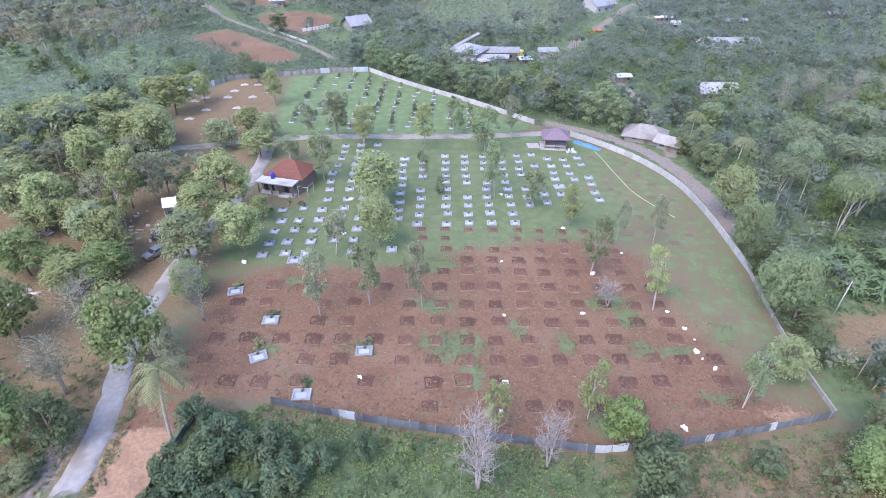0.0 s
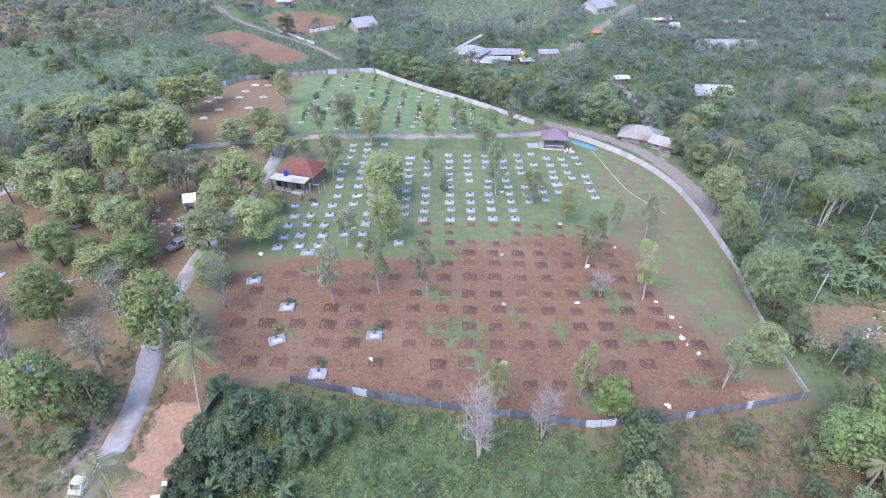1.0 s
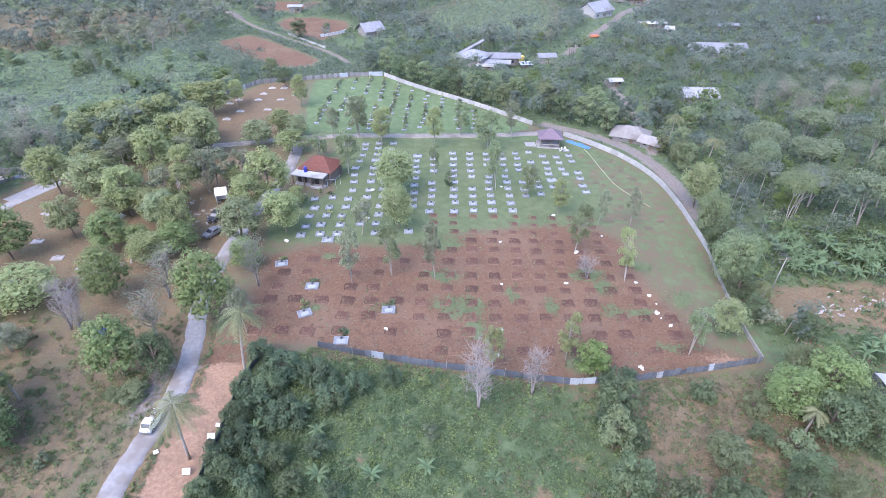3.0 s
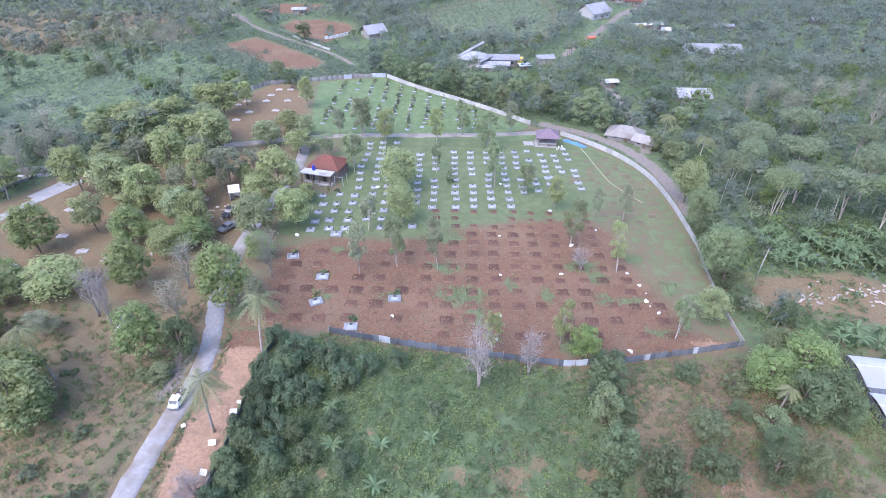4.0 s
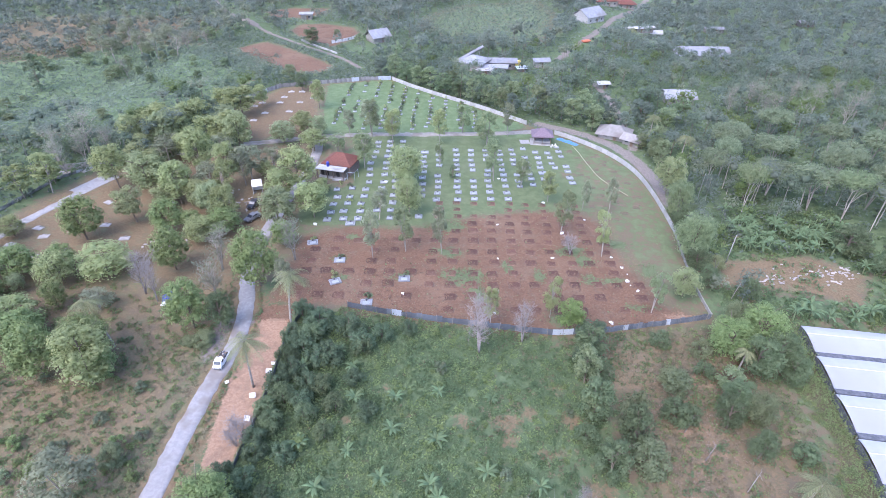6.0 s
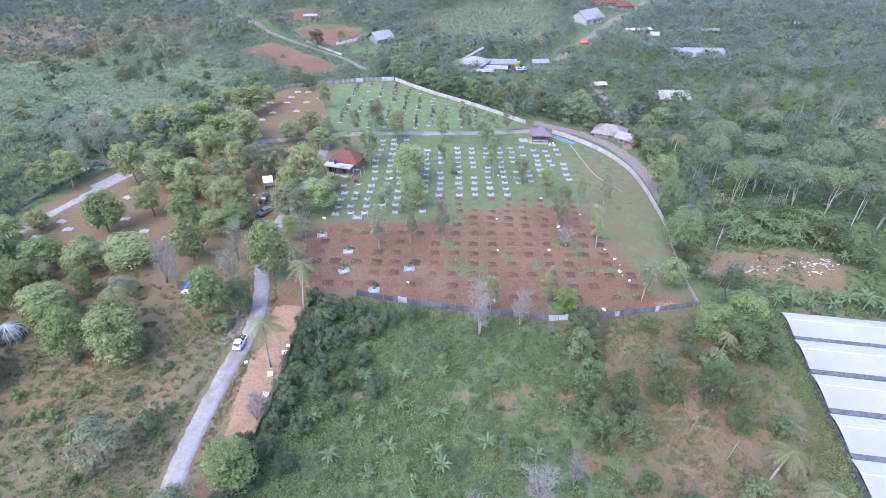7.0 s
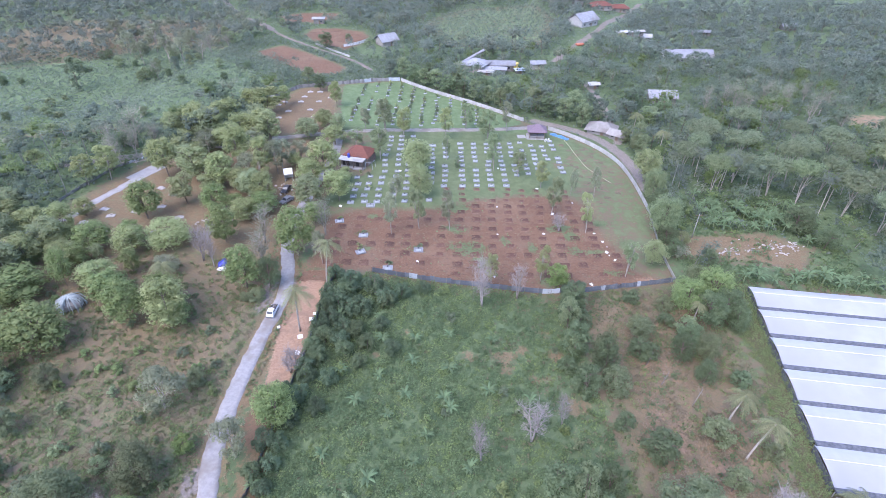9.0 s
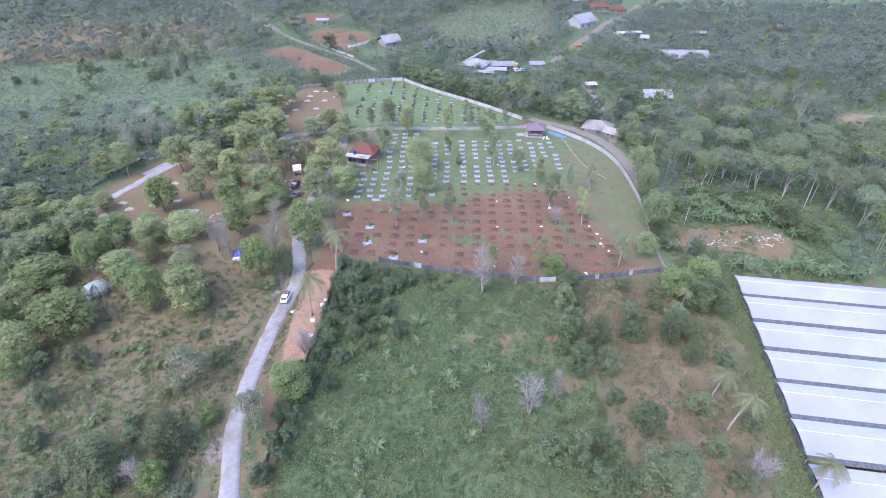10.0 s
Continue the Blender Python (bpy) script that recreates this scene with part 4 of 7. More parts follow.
slim = stand([tree("slender tree with an open green crown and pale stems", "tree", 10.5, 5.4, 2.6, m, BARK, 2400, 0.2, st, 34, thick=0.09)
              for m, st in ((LEAF, 2), (LEAFMID, 3), (LEAFMID, 2), (LEAF, 2))], [(10.5, 5.4)] * 4)
wispy = stand([twig_tree("thin grey-green tree with sparse leaves", 8.0, 4.5, BARK, "sparse_tree", 950, LEAFGREY, stems=2) for _ in range(3)], [(8.0, 4.5)] * 3)
hazy = stand([tree("slender tree with a soft open grey-green crown", "tree", 9.0, 5.4, 2.4, LEAFHAZE, BARK, 2300, 0.165, st, 34, thick=0.08) for st in (2, 3, 2)], [(9.0, 5.4)] * 3)
naked = stand([twig_tree("leafless grey tree with fine pale twigs", 9.0, 5.0, TWIG, "bare_tree", stems=3, twigs=7) for _ in range(3)], [(9.0, 5.0)] * 3)
bright = stand([tree("bright yellow-green tree with a full crown", "tree", 7.5, 6.0, 1.2, LEAFBRIGHT, BARKDARK, 3000, 0.2, 1, 40, egg=0.5),
                tree("light green spreading tree on the lawn", "tree", 9.5, 8.0, 1.6, LEAFLIME, BARKDARK, 4000, 0.215, 2, 46)], [(7.5, 6.0), (9.5, 8.0)])
shrub = stand([tree("dense dark green shrub", "shrub", 3.6, 4.6, 0.0, m, BARKDARK, 1250, 0.2, 2, 26, name="shrub", thick=0.06, count=4)
               for m in (LEAFDARK, LEAFDARK, LEAFMID, LEAFBLUE, LEAFMID)], [(3.6, 4.6)] * 5)
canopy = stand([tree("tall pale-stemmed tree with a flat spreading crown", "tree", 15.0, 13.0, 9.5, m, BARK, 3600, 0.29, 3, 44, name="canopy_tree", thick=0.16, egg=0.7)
                for m in (CANOPYHAZED, CANOPYHAZED, LEAFMID)], [(15.0, 13.0)] * 3)
bush = stand([tree("tall dense green bush", "shrub", 6.0, 5.0, 0.1, m, BARKDARK, 2600, 0.18, 3, 40, name="shrub", thick=0.07, count=4)
              for m in (LEAFDARK, LEAFMID, LEAFOLIVE, LEAFDARK)], [(6.0, 5.0)] * 4)
great_bush = stand([tree("great rounded olive-green bush", "shrub", 9.0, 9.5, 0.2, LEAFOLIVE, BARKDARK, 9000, 0.16, 3, 90, name="shrub", thick=0.1, count=6)], [(9.0, 9.5)])
hedge_shrub = stand([tree("dense dark green shrub", "shrub", 3.6, 4.6, 0.0, m, BARKDARK, 2000, 0.165, 2, 32, name="shrub", thick=0.06, count=4)
                     for m in (LEAFHEDGE, LEAFDARK, LEAFHEDGE)], [(3.6, 4.6)] * 3)
low_shrub = stand([tree("small green shrub among weeds", "shrub", 2.0, 2.6, 0.05, m, BARKDARK, 420, 0.18, 1, 14, name="shrub", thick=0.05, count=3) for m in (LEAFMID, LEAFNEAR, LEAFNEAR, LEAFBLUE)], [(2.0, 2.6)] * 4)
large = stand([tree("large green tree with a broad billowing crown", "tree", 9.0, 13.0, 0.8, LEAFMID, BARKDARK, 8000, 0.22, 2, 100, thick=0.2),
               tree("large dark green tree with a heavy crown", "tree", 9.0, 9.0, 0.8, LEAFDARK, BARKDARK, 5000, 0.21, 2, 70, thick=0.18),
               tree("great spreading green tree with many billowing limbs", "tree", 10.4, 9.5, 0.8, LEAFNEAR, BARKDARK, 8000, 0.19, 3, 90, thick=0.22)], [(9.0, 13.0), (9.0, 9.0), (10.4, 9.5)])

# places of the trees: x, y, width and height
LANE_TREES = [(-41.2, 92.1, 9.1, 13.6), (-44.3, 86.6, 6.8, 9.9), (-42.4, 75.2, 8.2, 10.2), (-34.9, 79.7, 7.4, 10.3), (-40.3, 52.1, 8.4, 14.5), (-59.5, 56.8, 7.4, 11.3), (-53.7, 70.7, 7.3, 7.2), (-57.7, 68.2, 6.9, 6.8), (-54.2, 75.2, 6.2, 11.0), (-34.5, 90.2, 3.8, 5.8), (-81.9, 55.4, 5.1, 6.7), (-72.7, 54.5, 10.1, 7.3)]
GROVE_WEST = [(-88.7, 91.7, 8, 13.2), (-83.8, 67, 8.4, 11.5), (-76.4, 75.1, 6.5, 10.6), (-84.2, 94.2, 6.4, 9.6), (-80.6, 96.1, 6.1, 9.7), (-69.3, 84.2, 7.4, 12.2), (-85.5, 122.5, 9, 10.2), (-89.8, 122.3, 9.3, 11.5), (-97.5, 118, 6.1, 10.8), (-92, 113.1, 7.4, 6.2), (-72.2, 84.4, 7.6, 6.6), (-66.6, 71, 7, 9), (-69.9, 99.5, 8, 14.6), (-59.8, 79.3, 5.6, 9)]
GROVE_NORTH = [(-72.5, 144.2, 10.7, 11.4), (-71, 124.9, 10.4, 11.1), (-57.9, 76.3, 6.3, 11), (-53, 123, 8.4, 7.4), (-68.5, 154.2, 5.1, 8.6), (-48.7, 132, 7.7, 7.4), (-47.9, 153.5, 5.1, 11.1), (-43.4, 129.2, 5.3, 7.2), (-42.6, 118.2, 8.2, 7.2), (-51.6, 99.3, 5, 5.3), (-80.8, 151.6, 8.4, 8.1), (-75.1, 120.4, 7.3, 9.9), (-85.1, 139, 7.9, 8.2), (-67.2, 124.3, 5.6, 10)]
WEST_WOOD = [(-100.7, 58.5, 7, 9.6), (-88.6, 37.7, 4.9, 10.5), (-90, 45.4, 5.5, 6.4), (-81.2, 37.8, 9, 6.7), (-86.4, 47.7, 3.2, 4.8), (-76.3, 43.3, 4.5, 6.6), (-100.6, 67.7, 5.5, 5.6), (-97.4, 50, 5.6, 5.5), (-97.3, 56.4, 3.9, 4.5), (-94.2, 21.7, 7.5, 9.8), (-88, 10.8, 7.1, 9), (-84, 4.5, 5.8, 7.4), (-83.4, 19.3, 12.4, 10.1), (-69, 26.5, 8, 10.9)]
WEST_EDGE = [(-59.9, 24.9, 9, 12.9), (-96.5, 33.2, 12.8, 7.4), (-96.1, 16.8, 7.9, 9.2), (-104.9, 36.5, 6.6, 5.6), (-111, 51, 9.7, 10), (-121, 60.6, 7.7, 9), (-115.7, 61.4, 6.9, 8.5), (-113, 40, 9, 10), (-122, 50, 9, 10), (-130, 62, 9, 10), (-134, 74, 9, 10), (-112, 28, 9, 10), (-106, 16, 8, 9), (-103.2, 38.8, 9, 10), (-100, 52, 8, 9)]
WEST_FRINGE = [(-120.1, 67, 9.1, 8.3), (-107, 56.9, 8.6, 8.8), (-111.5, 52.1, 8.4, 9.5), (-98.9, 52.5, 7, 8), (-102.4, 45.9, 8.1, 8.2), (-92.4, 44.5, 7.5, 7.3), (-122.4, 62.1, 8.8, 10.1)]
for x, y, w, t in WEST_WOOD + WEST_EDGE + WEST_FRINGE:
    (grove_near if y < 46 and x > -97 else grove).plant(x, y, t, w * 1.12, group="trees on the western slope")
for x, y, w, t in LANE_TREES + GROVE_WEST + GROVE_NORTH:
    (grove_near if y < 75 else grove if y < 100 else grove_far).plant(x, y, t, w * 1.2, group="trees of the grove")
GROVE_MORE = [(-78.8, 89, 9, 12.4), (-79.9, 51.2, 6.9, 8.3), (-89.8, 52.5, 8.4, 7.8), (-127, 91, 5.2, 8.5), (-76.8, 34.4, 7.5, 6.8), (-68.6, 118.6, 8.9, 11.7), (-86.6, 118.1, 8.1, 11.7), (-95.4, 124.5, 10, 9.7), (-63.6, 114, 7.4, 13.7), (-86.8, 131.8, 8.4, 9.1), (-95.3, 134.4, 7.1, 8.5), (-78, 111.2, 7.4, 8), (-89.6, 106.1, 6.5, 7), (-73.3, 95.6, 4.5, 6.8), (-39, 66.8, 5.4, 6.7), (-61.2, 71.6, 4.9, 5.9), (-62.8, 83, 7.4, 8), (-60.6, 93.2, 6.2, 13.6)]
for x, y, w, t in GROVE_MORE:
    (grove_near if y < 75 else grove if y < 100 else grove_far).plant(x, y, t, w * 1.2, group="trees of the grove")
SLIM_GROVE = [(-106.5, 93.2, 7.7, 9.8), (-104.2, 88, 7.6, 11.5), (-109, 84.5, 7.7, 9.8), (-26, 107.7, 7, 12.5), (-35.2, 116.3, 5.7, 7.7), (-19.5, 125.4, 5.7, 11.7), (-58.8, 86.6, 6.1, 12)]
SPARSE_GROVE = [(-83.3, 112.1, 7.9, 6.8), (-81.1, 105.5, 7.1, 8.2), (-62.5, 87.5, 6, 10.5), (-56.2, 94.6, 5.8, 12), (-66.7, 110.2, 6.3, 8.7), (-55.8, 98.6, 7.5, 10.1), (-50.8, 103.4, 5.7, 8.5), (-26.6, 131.3, 6.5, 12.9), (-33.4, 129.3, 4.2, 9.8), (-49.9, 57.2, 5.8, 9.6), (-47.6, 47.2, 5.2, 9), (-35.4, 61.4, 4.2, 10), (-36.4, 52.7, 2.5, 5.7), (-107.6, 112, 10.4, 12.1), (-68.4, 43.2, 5.9, 5.3), (-105.2, 105.8, 5.7, 9), (-106.8, 99.2, 5.5, 9), (-112, 104, 6, 10), (-100, 110, 6, 9)]
for x, y, w, t in SLIM_GROVE:
    slim.plant(x, y, t, w, group="slender trees of the grove")
for x, y, w, t in SPARSE_GROVE:
    (wispy if x < -97 or (x > -52 and y < 65) else hazy).plant(x, y, t, w * (1.0 if x < -97 else 1.15), group="sparse grey trees of the grove")
LAWN_TREES = [(-26.5, 131.2, 6.5, 12.3), (-19.8, 129.2, 6.4, 11.1), (-4.5, 127.4, 5.6, 12.1), (2.8, 136.1, 5.9, 10.3), (10.4, 126.8, 7.9, 11.6), (10.9, 102.6, 5.5, 13), (-4.3, 108.9, 2.8, 9.9), (18.3, 99.2, 5.2, 9.7), (24.6, 91.7, 5.1, 10.7), (25.6, 76.3, 4.9, 12.1), (33.4, 66.8, 4, 13.4), (-11.4, 66.1, 4.8, 11.8), (18.2, 45.2, 4, 10.6), (38.9, 47.4, 3.8, 11.2), (6.4, 42.6, 3.6, 9.5)]
LAWN_SPARSE = [(39.8, 86.6, 3.4, 10.9), (33.1, 87.8, 2.8, 9.7), (-3.2, 65.8, 3.7, 13.9), (-18.5, 62.8, 4.4, 12.6), (-18.9, 79.5, 4.4, 9.9), (17.9, 135.2, 5.3, 11.7), (-33.8, 49, 4.2, 9.5)]
for x, y, w, t in LAWN_TREES:
    slim.plant(x, y, t, w * 1.05, group="slender trees on the lawn")
for x, y, w, t in LAWN_SPARSE:
    hazy.plant(x, y, t, w * 1.1, group="sparse trees")
for x, y, w, t in [(3.8, 35.0, 6.6, 12.0), (11.9, 38.0, 4.6, 8.6), (26.2, 67.2, 4.5, 5.0), (-32.9, 15.7, 4.6, 4.5), (1.8, -3.6, 4.0, 9.2), (10.5, 0.3, 6.0, 9.4), (16.2, 3.8, 3.0, 7.2), (-62.2, 48.5, 5.7, 9.3), (-58.9, 46.3, 3.2, 9.2), (47.1, -11.5, 5.6, 6), (-33.2, 14.1, 3.8, 4), (-52.5, -15.5, 4.2, 6)]:
    naked.plant(x, y, t, w, group="leafless trees")
for x, y, w, t, k in [(-12.8, 98.2, 11.8, 12.0, 1), (-11.5, 82.5, 7.6, 10.3, 1), (-13.2, 91.0, 7.0, 7.5, 1), (21.4, 42.1, 6.1, 7.1, 0), (47.2, 53.3, 7.2, 6.8, 1), (57.7, 63.3, 5.7, 3.4, 1), (58.2, 97.5, 9.7, 11.9, 1), (79, 96.5, 5.9, 7, 0), (-49.9, -15.5, 5.4, 6.0, 0), (-46.0, -3.8, 3.7, 4.2, 0)]:
    bright.plant(x, y, t, w, k, group="light green trees")
for x, y, w, t, k in [(49.6, 36.8, 8.6, 8.6, 2), (55.4, 38.2, 9.4, 10.6, 2), (57.6, 33.6, 7.6, 8.2, 1), (52.6, 32.2, 8.0, 8.4, 1), (53.4, 41.6, 7.0, 9.0, 0), (53.9, 68.4, 9.8, 12.0, 0), (54.0, 63.6, 6.4, 5.3, 1), (57.1, 85.3, 7.6, 11.2, 0), (56.2, 78, 7.5, 8.5, 1), (92.1, 71.3, 9.7, 8, 1), (95.3, 62.3, 7.7, 7, 1), (53.8, 57.5, 5.4, 5.0, 1), (62, 78, 7, 7, 1), (60.3, 52.0, 5.2, 6.5, 1), (45.5, 23.7, 5.6, 6.7, 1), (48.1, 21.4, 5.9, 6.6, 0), (45.1, 14.6, 4.8, 6.6, 1), (42.6, 20.0, 5.0, 7.5, 1), (58.0, 29.9, 5.3, 7.0, 1), (62.5, 120.4, 6.7, 7.8, 0), (-43.6, 39.2, 5.6, 9.0, 1), (-32.8, 2.8, 8.2, 9.5, 2)]:
    large.plant(x, y, t, w, k, group="large dense trees")
for x, y, w, t in [(-48.9, 39.0, 7.6, 12.2), (-62.8, 30.6, 8.9, 10.3), (-59.0, 27.0, 5.2, 6.5)]:
    grove_near.plant(x, y, t, w * 1.1, 0, group="trees beside the lane")
for x, y, w, t in [(-37.7, -4.3, 6.4, 9.8), (-52.9, 4.9, 8.6, 9.5)]:
    hazy.plant(x, y, t, w, group="trees beside the lane")
for x, y, w in [(82.5, 117.6, 15.9), (95.7, 115.9, 17.8), (86.7, 99.2, 16.5), (93.9, 91.3, 15.9), (112.1, 109.4, 15.4), (126.1, 117.3, 15.9), (131.0, 96.9, 18.1), (109.7, 78.9, 14.9), (75.1, 88.4, 10.4), (113.4, 69.1, 14.2), (71.8, 104.0, 11.2), (102, 132, 15), (122, 84, 14), (140, 112, 16), (120, 128, 13), (88, 128, 12), (104, 100, 13), (120, 100, 14), (134, 80, 14), (148, 96, 15), (152, 124, 15), (78, 110, 11), (100, 86, 12), (110, 92, 12), (128, 66, 13), (142, 74, 14), (160, 108, 15)]:
    canopy.plant(x, y, rng.uniform(10, 15), w * 0.8, group="tall spreading trees")
WEST_SHRUBS = [(-75.6, 9.5, 5, 5.1), (-83.4, 8.4, 5, 3.3), (-76.2, -0.7, 4.6, 6), (-50.4, -8.9, 7.9, 8.8), (-58.6, -14.6, 9.5, 10.1), (-45.7, -17.2, 4.7, 2.4), (-58.2, -6.9, 3.4, 2.2), (-66, -17, 5.5, 3.5), (-73.3, -8.8, 5.3, 3.2), (-67.1, -10.8, 4.2, 2.6)]
for x, y, w in [(-58.7, 12.5, 3.2), (-54.7, 17.9, 3.0), (-63.1, 17.7, 2.9), (-63.0, 7.8, 2.8), (-70, 4, 3), (-68, 13, 2.6), (-73, 17, 2.6), (-47.5, 15, 2.4), (-52, 24, 2.6), (-66, -4, 3.4), (-45.8, 8.5, 2.4)]:
    low_shrub.plant(x, y, 0.6 + 0.42 * w, w, group="shrubs on the western slope")
EAST_SHRUBS = [(26.8, 3.1, 3.3, 5.1), (31.6, -1.6, 6, 5.8), (31.4, -13.5, 10.6, 10.2), (26.8, 16.6, 5, 10.5), (21.9, 11.2, 5.5, 8.3), (27.6, 12, 5.6, 6.2), (36.6, 27.2, 5, 5.2), (36.3, 21.1, 4.6, 3.8), (13.8, -8.5, 6, 7.8), (17.6, -9.8, 4, 9.6), (21.6, -8.2, 4.3, 6.3), (21.9, 22.5, 4.3, 5.7), (24.6, -13.3, 6.4, 3.3), (19.8, -13.7, 5.4, 5.6)]
SLOPE_SHRUBS = [(23.9, 36, 6.2, 7.4), (21.6, 28.5, 5, 8.5), (21.6, 21.4, 5.5, 8.3), (35.6, 28.2, 4.3, 4.4), (35, 21.4, 4.9, 5.1), (26.7, 18.3, 4.7, 9.4), (24.3, 30.5, 5.2, 3.8), (37.7, 38.4, 4.4, 3.2), (44.5, 36.4, 4.4, 3.2), (47, 29.2, 5, 3.6), (19.5, 17, 4.2, 3), (52, 14.5, 4.4, 3.2), (43, 31, 4, 3), (41.1, -7.7, 4.4, 6.1), (43.7, -13.2, 4.5, 4.7), (50.6, -1.2, 3.8, 2.8)]
HEDGE = [(-26.2, 35.8, 5.8), (-22.0, 31.4, 5.2), (-14.5, 19.9, 4.0), (-19.7, 21.1, 4.2), (-22.6, 25.1, 4.0), (-17.4, 34.7, 5.8), (-17.2, 26.7, 4.0), (-24.5, 31.0, 5), (-25, 21.5, 4.6), (-20.5, 16, 3.6), (-29.6, 43, 5), (-29.8, 36.5, 4.8), (-29.6, 31, 4.6), (-29.9, 25.5, 4.6), (-30.3, 19.8, 4.4), (-30.6, 14.5, 4.2), (-33.5, -2, 4.5), (-33.8, -8, 4), (-33.6, -14, 4.4), (-32, 4, 5), (-33.2, 8.6, 4), (-25.5, 39.6, 6.7), (-20.0, 38.8, 6.0), (-27.5, 34.0, 5.8), (-22.6, 32.3, 5.1), (-27.8, 28.0, 5.0), (-28.2, 22.4, 4.8), (-28.9, 17.2, 4.6), (-29.6, 12.3, 4.2), (-30.1, 7.8, 4.2), (-30.8, 2.3, 4), (-31.2, -2.2, 3.8), (-24.8, 25.3, 4.3), (24.9, 39.0, 6.5), (22.5, 32.7, 5.2), (-31.4, -6.3, 3.8), (-31.3, -10.7, 3.7), (-14, 37.5, 4.5), (-17, 34, 4.5), (-9, 39, 3.6), (-23.8, 19, 4.2), (-25.5, 12, 4), (-26.5, 5, 3.8)]
for x, y, w, t in WEST_SHRUBS:
    (great_bush if w > 7 else bush if t > 0.95 * w else shrub).plant(x, y, t, w, group="shrubs on the western slope")
for x, y, w, t in EAST_SHRUBS + SLOPE_SHRUBS:
    (great_bush if w > 7 else bush if t > 0.95 * w else shrub).plant(x, y, t, w * 1.1, group="shrubs on the eastern slope")
for x, y, w, t in [(41.9, 1.5, 6.2, 5.2), (-49.3, 10.5, 4.2, 4.2), (-45.6, 35.2, 5.0, 2.6), (-47.8, 34.6, 3.4, 2.0)]:
    bush.plant(x, y, t, w, 1, group="fresh green bushes")
for x, y, w in HEDGE:
    hedge_shrub.plant(x, y, 2.2 + 0.4 * w, w, group="dark shrubs along the fence")
for i, (x, y, t, bx, by) in enumerate([(-61.0, 33.7, 8.5, -3.6, 2.2), (46.1, 5.6, 6.5, 1.6, 0.6), (45.8, -2.1, 8.0, 3.0, 1.2), (55.2, -13.3, 7, 1.0, 0.5), (-31.0, 39.6, 12.5, 1.5, 0.3), (-34.0, 25.4, 10.5, 0.5, 0.2), (49.7, 32.2, 5, 0.3, 0.2), (65.3, 136.6, 8, 0.4, 0.4), (91.2, 257.5, 9, 0.6, 0.4), (69, 118, 9, 0.5, 0.2)]):
    palm("coconut palm with drooping pale green fronds and slim trunk", t, (bx, by), 4.3 if -40 < x < -30 else 3.5 if t > 6 else 2.3, 16 if -40 < x < -30 else 20).matrix_basis = pose(x, y, ground_at(x, y))
pine = tree("small dark conical evergreen on the lawn", "tree", 4.2, 2.2, 0.2, LEAFDARK, BARKDARK, 700, 0.2, 1, 26, name="conifer", thick=0.07)
pine.matrix_basis = pose(-0.6, 103.5, ground_at(-0.6, 103.5))
blue_pine = tree("tall feathery blue-grey conifer", "tree", 16, 8.5, 1.0, LEAFBLUE, BARKDARK, 1800, 0.45, 1, 30, name="conifer")
blue_pine.matrix_basis = pose(-176, 194, ground_at(-176, 194))
plants = stand([banana("banana plant with broad arching leaves") for _ in range(3)], [(2.6, 3.4)] * 3)
BANANAS = [(-21, 33.1), (-18, 29.5), (-16.8, 23.1), (-10.2, 23.3), (-3.2, 24.6), (-10.5, 17.1), (-3.6, 15.3), (-23.8, 13.6), (-16.5, 12.9), (5.3, 23.1), (-26.1, 28.9), (-14, 4), (-7, 0), (4, 10), (-20, 7), (-9, -5), (-16, -8), (0, -6), (-24, -4), (11, 8), (-4.3, 7.5), (-2.9, 6.1), (-11.2, 8.7), (-33.3, -9.9)]
BANANAS_EAST = [(67, 46.5), (69, 48.5), (72, 49.5), (76, 48.6), (80.5, 48), (83, 47.6), (87, 48.2), (91, 47), (95, 46.6), (99, 46), (72.5, 71.4), (76.3, 70.7), (80.1, 69.9), (84.2, 70.1), (88.1, 69.7), (91.5, 68.3), (90.9, 62.4), (70.8, 47.3), (73.9, 46.2), (78.0, 45.7), (85.3, 46.0), (89.1, 45.2), (93.1, 44.6), (96.7, 43.6), (78.6, 78.2), (85.1, 77.5), (89.5, 76.1), (74.6, 85.6), (69.8, 87.2), (82, 74), (87, 73), (93, 73), (75, 75), (71, 76), (80, 81), (96, 66), (100, 45), (72, 81)]
for x, y in BANANAS:
    plants.plant(x, y, rng.uniform(2.0, 2.9), rng.uniform(2.6, 3.5), group="banana plants in the scrub", lean=4)
for x, y in BANANAS_EAST:
    plants.plant(x, y, rng.uniform(2.9, 3.9), rng.uniform(3.2, 4.4), group="banana plants", lean=4)
for _ in range(70):
    plants.plant(rng.uniform(68, 98), rng.uniform(70, 84), rng.uniform(2.4, 3.4), rng.uniform(2.6, 3.6), group="banana plants", lean=4)


